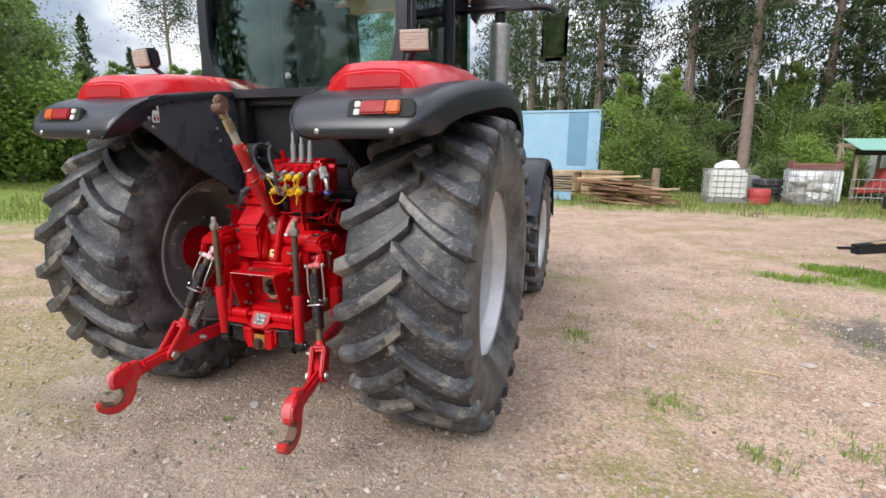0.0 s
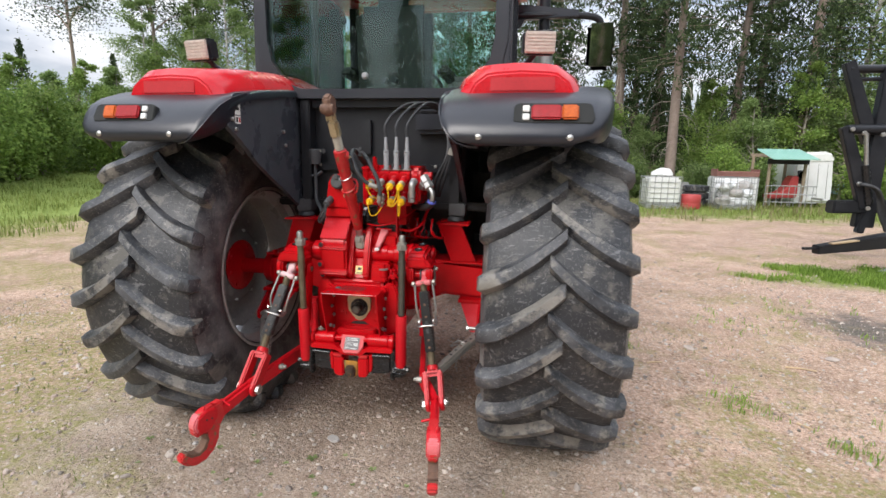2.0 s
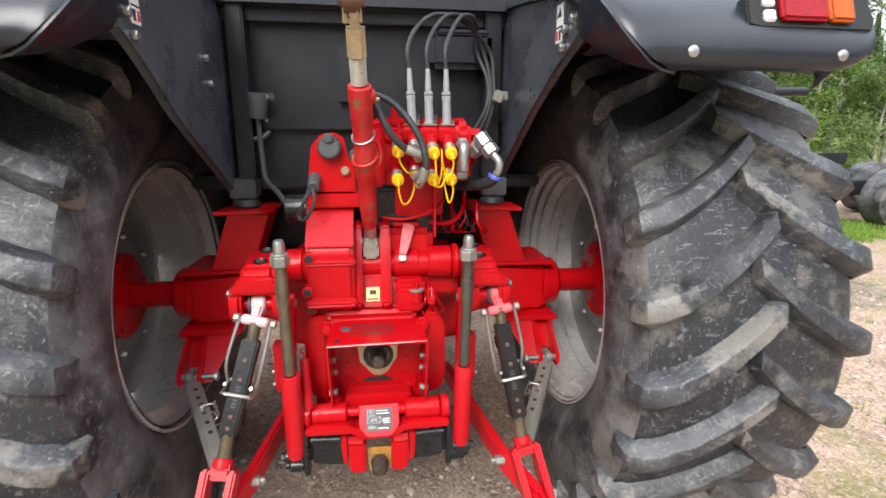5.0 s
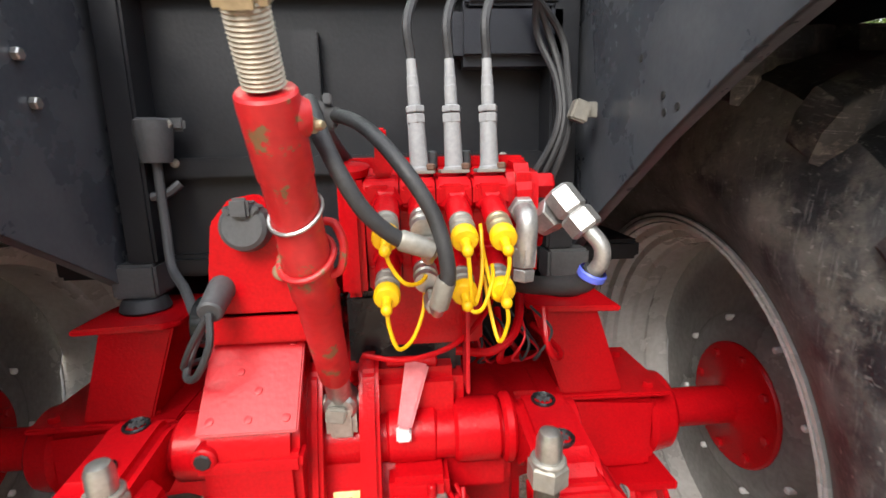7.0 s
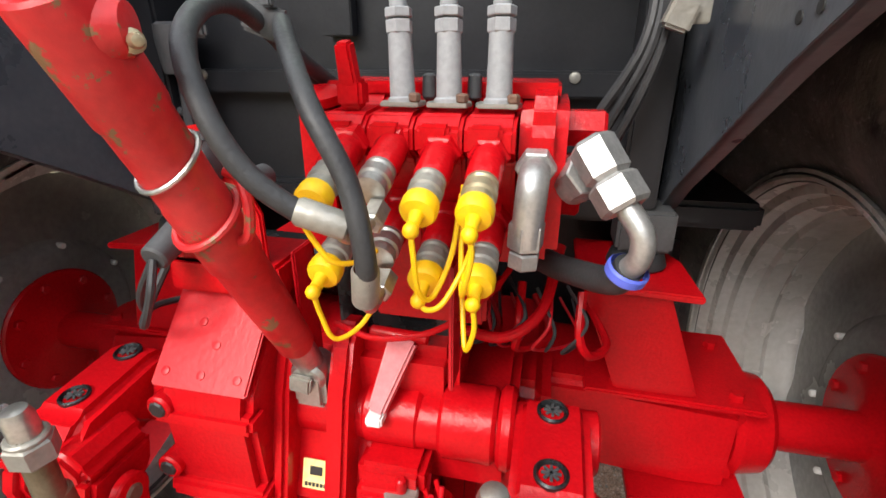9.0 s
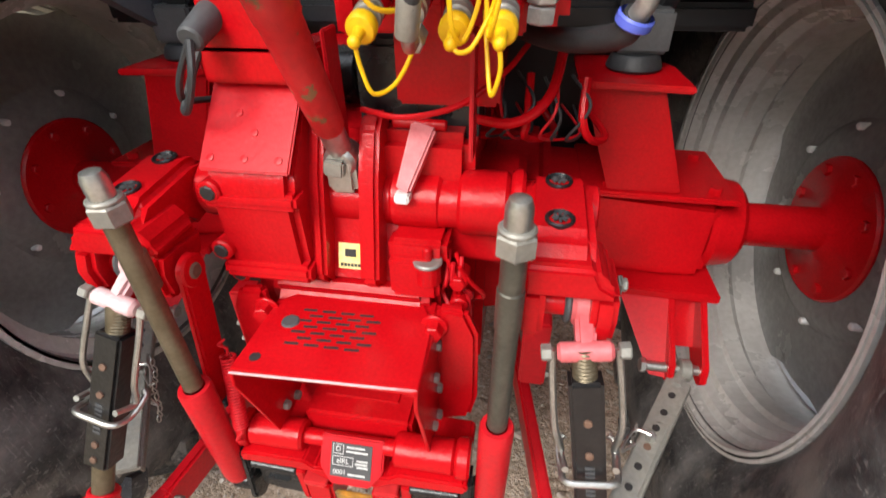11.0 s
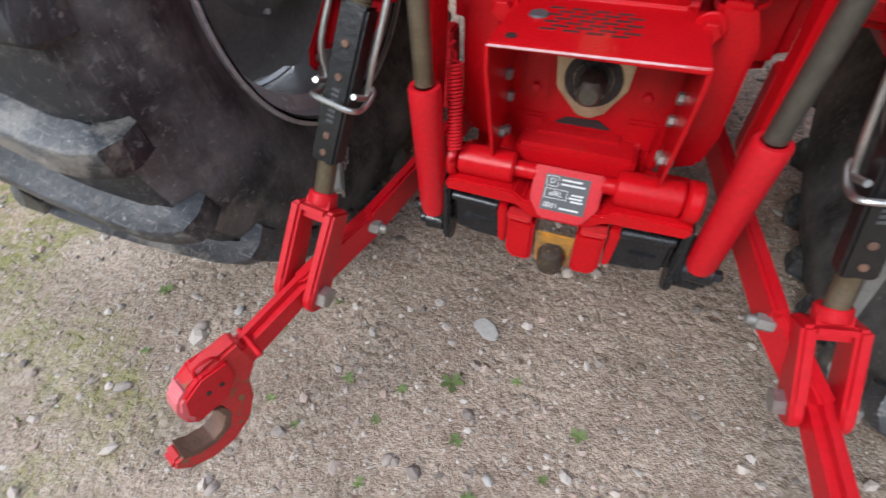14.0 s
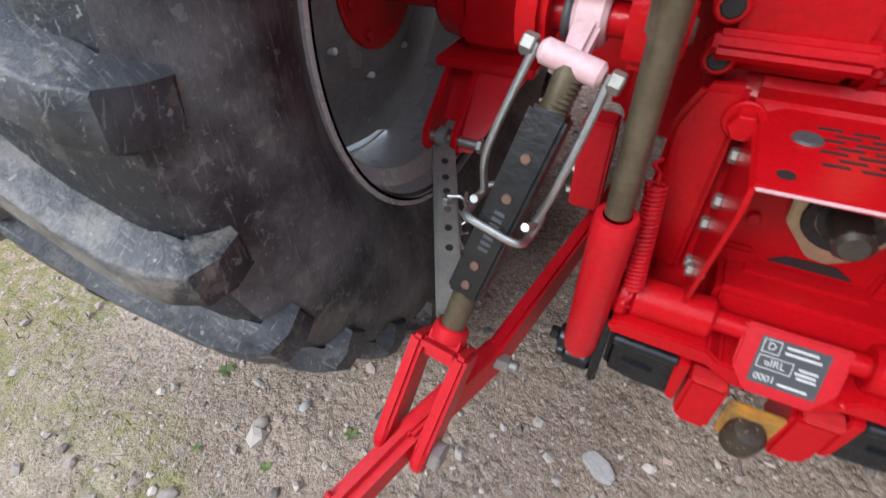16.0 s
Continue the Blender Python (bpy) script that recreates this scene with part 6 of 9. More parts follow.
part("type_plate", bm, PLATE, ty, "dark metal type plate with pale lettering")
for x0, y0, x1, y1 in ((-0.036, 0.030, -0.016, 0.030), (-0.036, 0.012, -0.016, 0.012), (-0.036, 0.012, -0.036, 0.030), (-0.016, 0.012, -0.016, 0.030), (-0.036, 0.007, 0.004, 0.007), (-0.036, -0.010, 0.004, -0.010), (-0.036, -0.010, -0.036, 0.007), (0.004, -0.010, 0.004, 0.007)):
    b2 = B()
    box(b2, ((x0 + x1) / 2, (y0 + y1) / 2, 0.0062), (abs(x1 - x0) + 0.001, abs(y1 - y0) + 0.001, 0.0006), 0, m=pq)
    part("frame_line", b2, WHITE_INK, ty)
for x, y, w in ((0.008, 0.026, 0.036), (0.011, 0.018, 0.042), (0.022, 0.002, 0.022), (0.020, -0.004, 0.024), (0.023, -0.010, 0.022), (0.012, -0.026, 0.034)):
    b2 = B()
    box(b2, (x, y, 0.0062), (w, 0.0032, 0.0006), 0, m=pq)
    part("print_bar", b2, WHITE_INK, ty)
for body, x, y, size in (("D", -0.026, 0.021, 0.014), ("eIRL", -0.016, -0.0015, 0.0135), ("0001", -0.0215, -0.0235, 0.013)):
    cu = bpy.data.curves.new("plate_text", "FONT")
    cu.body, cu.size, cu.align_x, cu.align_y, cu.extrude = body, size, "CENTER", "CENTER", 0.0003
    cu.materials.append(WHITE_INK)
    o = new("plate_text", cu)
    o.parent, o.matrix_local = ty, pq @ pose(x, y, 0.0063)
for s in (-1, 1):
    bm = B()
    prism(bm, [(s * 0.10, 0.578), (s * 0.215, 0.580), (s * 0.215, 0.478), (s * 0.17, 0.466), (s * 0.10, 0.462)], "y", -0.600, -0.50, 0.010, segments=3)
    rod(bm, (s * 0.115, -0.606, 0.566), (s * 0.212, -0.606, 0.570), 0.010, seg=12)
    prism(bm, [(s * 0.14, 0.520), (s * 0.19, 0.522), (s * 0.185, 0.512), (s * 0.145, 0.510)], "y", -0.606, -0.598, 0.002)
    fr = part("lower_frame", bm, BLACK_GLOSS, tractor, "black painted lower frame bar")
    bm = B()
    prism(bm, [(-0.610, 0.606), (-0.560, 0.610), (-0.545, 0.50), (-0.575, 0.438), (-0.600, 0.434), (-0.622, 0.46)], "x", s * 0.217, s * 0.232, 0.004)
    part("end_cheek", bm, BLACK_GLOSS, fr)
    bm = B()
    rod(bm, (s * 0.232, -0.590, 0.474), (s * 0.280, -0.590, 0.474), 0.021, bevel=0.005)
    rod(bm, (s * 0.278, -0.590, 0.474), (s * 0.292, -0.590, 0.474), 0.013, bevel=0.003)
    part("pivot_roller", bm, BLACK_GLOSS, fr)
    bm = B()
    prism(bm, [(s * 0.040, 0.552), (s * 0.094, 0.556), (s * 0.094, 0.462), (s * 0.080, 0.446), (s * 0.040, 0.446)], "y", -0.622, -0.53, 0.006)
    jaw = part("hitch_jaw", bm, RED, tractor, "red hitch jaw")
    bm = B()
    prism(bm, [(s * 0.098, 0.572), (s * 0.118, 0.572), (s * 0.112, 0.480), (s * 0.098, 0.474)], "y", -0.612, -0.52, 0.003)
    part("jaw_flange", bm, RED, jaw)
    bm = B()
    prism(bm, [(s * 0.045, 0.566), (s * 0.095, 0.570), (s * 0.092, 0.558), (s * 0.05, 0.556)], "y", -0.628, -0.60, 0.003)
    part("jaw_lip", bm, RED_WORN, jaw)
bm = B()
lathe(bm, [(0, 0), (0.0, 0.018), (0.008, 0.026), (0.045, 0.027), (0.058, 0.020), (0.062, 0)], (0.002, -0.625, 0.452), (0, -0.22, 1), 24)
bl = part("hitch_pin", bm, PIN_DARK, tractor, "worn dark hitch pin in an orange clip")
bm = B()
prism(bm, [(-0.036, 0.535), (0.040, 0.535), (0.036, 0.455), (0.010, 0.440), (-0.030, 0.455)], "y", -0.622, -0.612, 0.003)
part("pin_clip", bm, ORANGE_WORN, bl)
# return spring
bm = B()
tp, bt = Vector((-0.222, -0.552, 0.835)), Vector((-0.207, -0.605, 0.665))
dd = (bt - tp)
sx = dd.normalized().orthogonal().normalized()
sy = dd.normalized().cross(sx)
line = []
for k in range(24 * 10 + 1):
    t = 2 * math.pi * k / 10
    line.append(tp + dd * (0.08 + 0.84 * k / 240) + (sx * math.cos(t) + sy * math.sin(t)) * 0.0125)
tube(bm, line, 0.0026, 6, smooth=False)
tube(bm, [tp + dd * 0.08, tp, tp - dd * 0.06 + sx * 0.012, tp - dd * 0.10], 0.0026, 6)
tube(bm, [bt - dd * 0.08, bt, bt + dd * 0.06 + sx * 0.012, bt + dd * 0.10], 0.0026, 6)
part("return_spring", bm, RED_DULL, tractor, "red coil spring")

settle(before, (0, 0.036, -0.010))

# ---- tractor: top link ----
before = set(tractor.children)
pin, tt, eye = Vector((-0.008, -0.384, 1.160)), Vector((-0.020, -0.638, 1.632)), Vector((-0.028, -0.733, 1.817))
d = (tt - pin).normalized()
bm = B()
lathe(bm, [(u + 0.015, r) for u, r in ((0.05, 0), (0.05, 0.018), (0.062, 0.024), (0.16, 0.0265), (0.24, 0.0275), (0.246, 0.0300), (0.33, 0.0300), (0.335, 0.0285), (0.418, 0.0285), (0.424, 0.0305), (0.505, 0.0310), (0.513, 0.0305), (0.516, 0.028), (0.516, 0))], pin, d, 28)
lathe(bm, [(0, 0.024), (0.026, 0.023), (0.036, 0.018), (0.040, 0.0)], pin + d * 0.503, (0.9, 0.35, 0.0), 20)
tl = part("top_link", bm, RED_WORN, tractor, "worn red hydraulic top link")
bm = B()
gz = pin + d * 0.503 + Vector((0.034, 0.010, -0.008))
lathe(bm, [(0, 0.0085), (0.006, 0.0085), (0.007, 0.005), (0.014, 0.0055), (0.018, 0.004), (0.019, 0)], gz, (0.8, -0.5, 0.0), 12)
part("grease_nipple", bm, YELLOW_ZINC, tl)
bm = B()
for u, r in ((0.320, 0.0345), (0.388, 0.0312)):
    ring = [pin + d * (u + 0.01 * math.cos(a)) + (d.orthogonal().normalized() * math.cos(a) + d.cross(d.orthogonal().normalized()) * math.sin(a)) * r for a in np.linspace(0, 2 * math.pi, 25)]
    tube(bm, ring, 0.0026 if u > 0.35 else 0.0042, 8, 1)
    part("wire_clip" if u > 0.35 else "painted_ring", bm, ZINC if u > 0.35 else RED_WORN, tl)
    bm = B()
q = pin + d * 0.290
tube(bm, [q + Vector((0.024, -0.008, 0.0)), q + Vector((0.040, -0.012, 0.01)), q + Vector((0.045, -0.012, 0.04)), q + Vector((0.036, -0.008, 0.065)), q + Vector((0.022, -0.006, 0.07))], 0.0055, 10)
part("link_handle", bm, RED_WORN, tl)
bm = B()
lathe(bm, [(0, 0)] + [(0.0022 * k, 0.0195 if k % 2 else 0.0212) for k in range(35)] + [(0.077, 0)], tt, d, 24)
part("link_thread", bm, THREAD, tl, "dull beige steel thread")
bm = B()
e0 = tt + d * 0.06
beam(bm, e0, e0 + d * 0.085, 0.048, 0.046, (1, 0, 0), 0.010, 0.040, 0.044)
beam(bm, e0 + d * 0.075, eye - d * 0.01, 0.032, 0.038, (1, 0, 0), 0.010)
box(bm, e0 + d * 0.10 + Vector((-0.022, -0.004, 0.01)), (0.010, 0.022, 0.06), 0.004, turn=(12, 0, 0))
lathe(bm, [(0, 0.012), (0.008, 0.011), (0.009, 0)], e0 + d * 0.10 + Vector((0, -0.018, 0)), (0, -1, -0.3), 14)
part("link_neck", bm, YELLOW_ZINC, tl, "yellow-plated forged neck")
bm = B()
bmesh.ops.create_uvsphere(bm, u_segments=24, v_segments=14, radius=0.030, matrix=Matrix.Translation(eye + Vector((0, -0.015, -0.012))))
rod(bm, eye + Vector((-0.03, -0.015, -0.012)), eye + Vector((0.03, -0.015, -0.012)), 0.022)
prism(bm, [(-0.04, -0.03), (-0.045, 0.02), (-0.02, 0.045), (0.015, 0.045), (0.04, 0.02), (0.045, -0.03), (0.02, -0.06), (-0.01, -0.06)], "x", -0.018, 0.018, 0.008, m=Matrix.Translation(eye + Vector((0, 0.005, 0.01))))
part("link_hook", bm, RUSTY, tl, "rusty brown ball hook")
bm = B()
rod(bm, pin + d * 0.02, pin + d * 0.08, 0.020)
rod(bm, pin + Vector((0, 0.02, 0.008)), pin + Vector((0, -0.026, 0.0)), 0.027, bevel=0.006)
box(bm, pin + Vector((0, -0.004, -0.022)), (0.050, 0.045, 0.060), 0.008)
part("link_end", bm, ZINC, tl, "bare steel swivel end")
bm = B()
rod(bm, pin + Vector((-0.034, 0.005, 0)), pin + Vector((0.032, 0.005, 0)), 0.013)
box(bm, pin + Vector((-0.006, -0.032, -0.004)), (0.032, 0.012, 0.026), 0.003, turn=(0, 8, 0))
part("link_pin", bm, BARE_GREY, tl)

settle(before, (0, 0.014, -0.018))

# ---- tractor: spool valves, couplings, hoses ----
before = set(tractor.children)
bm = B()
prism(bm, [(-0.30, 1.552), (-0.36, 1.545), (-0.375, 1.52), (-0.37, 1.36), (-0.17, 1.35), (-0.17, 1.552)], "x", 0.263, 0.315, 0.014)
valve = part("spool_valve", bm, RED, tractor, "red cast block of four hydraulic spool valves")
xs = [0.040, 0.095, 0.150, 0.205, 0.262]
for i in range(4):
    a, b = xs[i] + 0.001, xs[i + 1] - 0.001
    bm = B()
    prism(bm, [(-0.315, 1.532), (-0.375, 1.528), (-0.392, 1.515), (-0.392, 1.488), (-0.368, 1.476), (-0.355, 1.40), (-0.345, 1.385), (-0.345, 1.345), (-0.17, 1.345), (-0.17, 1.545), (-0.30, 1.545)], "x", a, b, 0.004)
    prism(bm, [(a + 0.006, 1.520), (b - 0.012, 1.520), (b - 0.016, 1.492), (a + 0.010, 1.492)], "y", -0.398, -0.38, 0.004)
    part("valve_section", bm, RED, valve)
bm = B()
prism(bm, [(-0.30, 1.545), (-0.37, 1.535), (-0.37, 1.34), (-0.17, 1.34), (-0.17, 1.545)], "x", 0.0, 0.039, 0.010)
part("end_cover", bm, RED, valve)
bm = B()
box(bm, (0.155, -0.24, 1.549), (0.30, 0.13, 0.018), 0.004)
part("top_plate", bm, RED, valve)
bm = B()
box(bm, (0.15, -0.25, 1.30), (0.16, 0.16, 0.12), 0.006)
part("valve_foot", bm, RED, valve)
for y, z, r, L in ((-0.275, 1.505, 0.024, 0.052), (-0.30, 1.462, 0.017, 0.030), (-0.30, 1.42, 0.020, 0.028)):
    bm = B()
    nut(bm, (0.31, y, z), (0.31 + L, y, z), r, 0.004)
    part("port_plug", bm, RED, valve)
bm = B()
lathe(bm, [(0, 0.03), (0.012, 0.032), (0.016, 0.02), (0.016, 0)], (0.018, -0.335, 1.535), (0, -0.25, 1), 20)
part("valve_port", bm, RED, valve)
for x in (0.150, 0.205):
    bm = B()
    rod(bm, (x, -0.315, 1.538), (x, -0.313, 1.568), 0.0085, seg=12)
    part("relief_stud", bm, GREY_DARK, valve)
bm = B()
beam(bm, (0.071, -0.358, 1.530), (0.070, -0.374, 1.602), 0.024, 0.020, (0, 1, 0), 0.003, w1=0.017)
box(bm, (0.071, -0.36, 1.548), (0.030, 0.028, 0.03), 0.004)
part("valve_lever", bm, RED, valve)
for i, (x0, x1) in enumerate(((0.128, 0.120), (0.182, 0.178), (0.238, 0.236))):
    a, b = Vector((x0, -0.350, 1.537)), Vector((x1, -0.338, 1.705))
    d = (b - a).normalized()
    bm = B()
    lathe(bm, [(0, 0), (0, 0.017), (0.005, 0.017), (0.007, 0.0146), (0.04, 0.0138), (0.074, 0.0130), (0.075, 0)], a, d, 20)
    boot = part("cable_boot", bm, GREY_BOOT, valve, "grey plastic cable boot")
    for u0, u1, r in ((0.073, 0.087, 0.0152), (0.089, 0.099, 0.0156)):
        bm = B()
        nut(bm, a + d * u0, a + d * u1, r, 0.0012)
        part("boot_nut", bm, GREY_BOOT, boot)
    bm = B()
    lathe(bm, [(0.098, 0.0112)] + [(0.100 + 0.0022 * k, 0.0100 if k % 2 else 0.0094) for k in range(12)] + [(0.128, 0.0098), (0.129, 0.0090), (0.142, 0.0090), (0.143, 0.0082), (0.168, 0.0074), (0.170, 0)], a, d, 18)
    part("boot_stem", bm, GREY_BOOT, boot)
    bm = B()
    prism(bm, [(-0.022, -0.018), (0.022, -0.018), (0.026, 0), (0.022, 0.018), (-0.022, 0.018), (-0.026, 0)], "z", 0.0, 0.005, 0.001, m=Matrix.Translation(a - d * 0.003))
    part("boot_flange", bm, BARE_GREY, valve)
    bm = B()
    nut(bm, a + Vector((0.017, -0.012, 0.002)), a + Vector((0.017, -0.012, 0.012)), 0.007)
    part("boot_screw", bm, RUSTY, valve)
    k = i * 0.012
    bm = B()
    tube(bm, [b, b + d * 0.06, b + Vector((0.03, 0.06, 0.13)), b + Vector((0.10 - k, 0.13, 0.185)), b + Vector((0.20 - 3 * k, 0.19, 0.18)), (0.430 - 2 * k, -0.085, 1.80), (0.442 - k, -0.11, 1.70), (0.435 - k, -0.14, 1.60), (0.40 - 2 * k, -0.12, 1.48), (0.36 - k, -0.05, 1.38)], 0.0075, 8, 8)
    part("control_cable", bm, HOSE, valve, "black control cable")
bm = B()
box(bm, (0.448, -0.165, 1.637), (0.035, 0.03, 0.04), 0.004, turn=(0, 20, 0))
box(bm, (0.47, -0.16, 1.64), (0.03, 0.008, 0.03), 0.002)
part("cable_clamp", bm, BARE_GREY, valve)


def coupler(x, z, y_face, way, capped, loop=None, ring_mat=BARE_GREY, upper=True):
    """A quick coupling: red body, steel sleeve, and a yellow dust cap with its strap where it is closed."""
    d = Vector(way).normalized()
    cap = Vector((x - 0.004, y_face - 0.014, z - 0.003))
    a = cap - d * 0.115
    bm = B()
    lathe(bm, [(0.0120, 0.0000), (0.0120, 0.0190), (0.0180, 0.0186), (0.0200, 0.0196), (0.0560, 0.0190), (0.0600, 0.0172), (0.0610, 0.0000)], a, d, 22)
    nut(bm, a - d * 0.012, a + d * 0.013, 0.0235, 0.003)
    c = part("coupling_body", bm, RED, valve, "red coupling body")
    bm = B()
    lathe(bm, [(0.0500, 0.0000), (0.0500, 0.0156), (0.0540, 0.0171), (0.0640, 0.0171), (0.0660, 0.0148), (0.0700, 0.0148), (0.0720, 0.0179), (0.0820, 0.0179), (0.0840, 0.0152), (0.0880, 0.0152), (0.0900, 0.0171), (0.0980, 0.0167), (0.0990, 0.0114), (0.0990, 0.0000)], a, d, 22)
    part("coupling_sleeve", bm, ring_mat, valve, "plated steel coupling sleeve")
    if capped:
        bm = B()
        lathe(bm, [(0.0960, 0.0000), (0.0960, 0.0179), (0.1000, 0.0186), (0.1100, 0.0186), (0.1140, 0.0163), (0.1160, 0.0076), (0.1220, 0.0065), (0.1320, 0.0065), (0.1340, 0.0000)], a, d, 22)
        bmesh.ops.create_uvsphere(bm, u_segments=12, v_segments=8, radius=0.008, matrix=Matrix.Translation(a + d * 0.138))
        e = a + d * 0.138
        if loop:
            tube(bm, [e] + [Vector(p) for p in loop], 0.0029, 8, 6)
        part("dust_cap", bm, YELLOW, valve, "yellow plastic dust cap with a strap")
    return a, d


W_ = (0.0, -0.95, -0.36)
V_ = (0.0, -0.95, -0.30)
coupler(0.080, 1.458, -0.482, W_, True, [(0.082, -0.51, 1.425), (0.100, -0.505, 1.40), (0.122, -0.48, 1.395), (0.135, -0.44, 1.405)])
coupler(0.185, 1.453, -0.478, W_, True, [(0.183, -0.515, 1.42), (0.186, -0.51, 1.38), (0.195, -0.49, 1.365), (0.208, -0.46, 1.40), (0.212, -0.43, 1.455)])
coupler(0.238, 1.452, -0.476, W_, True, [(0.236, -0.51, 1.42), (0.229, -0.505, 1.385), (0.222, -0.48, 1.37), (0.214, -0.44, 1.42), (0.212, -0.42, 1.462)], YELLOW_ZINC)
coupler(0.078, 1.375, -0.470, V_, True, [(0.077, -0.50, 1.335), (0.088, -0.495, 1.305), (0.108, -0.47, 1.31), (0.124, -0.44, 1.34), (0.128, -0.42, 1.37)])
coupler(0.186, 1.373, -0.462, V_, True, [(0.192, -0.50, 1.355), (0.206, -0.49, 1.36), (0.222, -0.465, 1.39), (0.226, -0.44, 1.405)])
coupler(0.240, 1.374, -0.460, V_, True, [(0.238, -0.495, 1.335), (0.228, -0.485, 1.305), (0.220, -0.46, 1.34), (0.214, -0.44, 1.39)])
coupler(0.130, 1.460, -0.470, W_, False, ring_mat=ZINC)
coupler(0.133, 1.385, -0.462, V_, False, ring_mat=ZINC)
# hoses plugged into the second pair
for pts_, e0, e1 in (
    ([(0.126, -0.545, 1.455), (0.095, -0.555, 1.468), (0.060, -0.565, 1.500), (0.033, -0.566, 1.545), (0.010, -0.548, 1.595), (-0.006, -0.500, 1.625), (-0.016, -0.440, 1.634), (-0.016, -0.390, 1.618), (0.0, -0.32, 1.575), (0.02, -0.24, 1.53), (0.02, -0.15, 1.49)], (0.134, -0.475, 1.442), (0.126, -0.545, 1.455)),
    ([(0.143, -0.535, 1.385), (0.152, -0.552, 1.425), (0.138, -0.545, 1.49), (0.102, -0.530, 1.550), (0.055, -0.470, 1.600), (0.005, -0.385, 1.620), (-0.03, -0.33, 1.60), (-0.02, -0.24, 1.55), (0.0, -0.15, 1.50)], (0.137, -0.470, 1.365), (0.143, -0.535, 1.385)),
):
    bm = B()
    tube(bm, pts_, 0.0098, 14, 8)
    h = part("hydraulic_hose", bm, HOSE, tractor, "black hydraulic hose with a crimped steel end")
    p0, p1 = Vector(pts_[0]), Vector(pts_[1])
    dd = (p1 - p0).normalized()
    bm = B()
    lathe(bm, [(-0.012, 0.008), (-0.008, 0.0128), (0.032, 0.0128), (0.036, 0.0105)], p0, dd, 18)
    part("crimp_sleeve", bm, BARE_GREY, h)
    bm = B()
    tube(bm, [Vector(e0), Vector(e0) * 0.5 + p0 * 0.5 + Vector((0, -0.015, -0.012)), p0 + dd * 0.005], 0.0075, 12)
    nut(bm, Vector(e0) + Vector((0, 0.012, 0.004)), Vector(e0) + Vector((0, -0.016, -0.006)), 0.013)
    part("hose_elbow", bm, ZINC, h)
bm = B()
box(bm, (-0.010, -0.392, 1.622), (0.05, 0.012, 0.034), 0.004, turn=(0, 20, 0))
box(bm, (0.0, -0.40, 1.642), (0.012, 0.010, 0.016), 0.002)
part("cable_tie", bm, GREY_DARK, h)
# bright elbows on the feed block
bm = B()
nut(bm, (0.284, -0.375, 1.478), (0.284, -0.392, 1.474), 0.022)
tube(bm, [(0.284, -0.385, 1.476), (0.283, -0.415, 1.465), (0.281, -0.418, 1.43), (0.280, -0.415, 1.40)], 0.0165, 16)
nut(bm, (0.280, -0.415, 1.425), (0.279, -0.412, 1.395), 0.020)
nut(bm, (0.279, -0.412, 1.392), (0.278, -0.410, 1.372), 0.018)
part("elbow_fitting", bm, FITTING, valve, "bright plated elbow fitting")
bm = B()
nut(bm, (0.336, -0.383, 1.506), (0.359, -0.402, 1.472), 0.0245, 0.005)
part("big_elbow_fitting", bm, FITTING, valve, "large bright hexagon elbow with a bent pipe")
bm = B()
rod(bm, (0.322, -0.342, 1.448), (0.338, -0.36, 1.462), 0.024)
nut(bm, (0.330, -0.350, 1.456), (0.341, -0.374, 1.472), 0.027)
part("union_nut", bm, FITTING, valve)
bm = B()
nut(bm, (0.359, -0.402, 1.471), (0.377, -0.417, 1.446), 0.0265, 0.004)
part("union_nut", bm, FITTING, valve)
bm = B()
tube(bm, [(0.376, -0.418, 1.448), (0.392, -0.430, 1.425), (0.394, -0.428, 1.400), (0.386, -0.415, 1.378)], 0.0125, 14)
part("bent_pipe", bm, FITTING, valve)
bm = B()
lathe(bm, [(0, 0.0205), (0.003, 0.0225), (0.012, 0.0225), (0.014, 0.0205)], (0.388, -0.416, 1.384), (-0.25, 0.3, -0.9), 24)
part("blue_ring", bm, BLUE_RING, valve, "blue plastic ring")
bm = B()
tube(bm, [(0.388, -0.416, 1.384), (0.378, -0.40, 1.360), (0.35, -0.36, 1.345), (0.30, -0.30, 1.335), (0.24, -0.22, 1.34), (0.2, -0.12, 1.34)], 0.0165, 14)
part("feed_hose", bm, HOSE, valve, "thick black feed hose")
# plate with the round trailer socket
bm = B()
prism(bm, [(-0.205, 1.300), (-0.055, 1.300), (-0.055, 1.40), (-0.075, 1.44), (-0.085, 1.495), (-0.115, 1.512), (-0.155, 1.505), (-0.185, 1.47), (-0.195, 1.40)], "y", -0.385, -0.375, 0.003)
prism(bm, [(-0.21, 1.28), (-0.04, 1.28), (-0.04, 1.33), (-0.21, 1.33)], "y", -0.39, -0.28, 0.005)
sk = part("socket_plate", bm, RED, tractor, "red plate with a black trailer socket")
bm = B()
lathe(bm, [(0, 0), (0, 0.036), (0.012, 0.038), (0.03, 0.034), (0.034, 0.028), (0.034, 0)], (-0.128, -0.385, 1.465), (0, -1, 0.1), 26)
part("round_socket", bm, GREY_DARK, sk, "black round socket with a hinged lid")
for k in range(5):
    t = radians(50 + 20 * k)
    bm = B()
    box(bm, (-0.128 + 0.03 * math.cos(t), -0.405, 1.468 + 0.03 * math.sin(t)), (0.008, 0.03, 0.014), 0.002, turn=(0, 90 - math.degrees(t), 0))
    part("grip_rib", bm, GREY_DARK, sk)
bm = B()
box(bm, (-0.128, -0.42, 1.495), (0.026, 0.012, 0.03), 0.004)
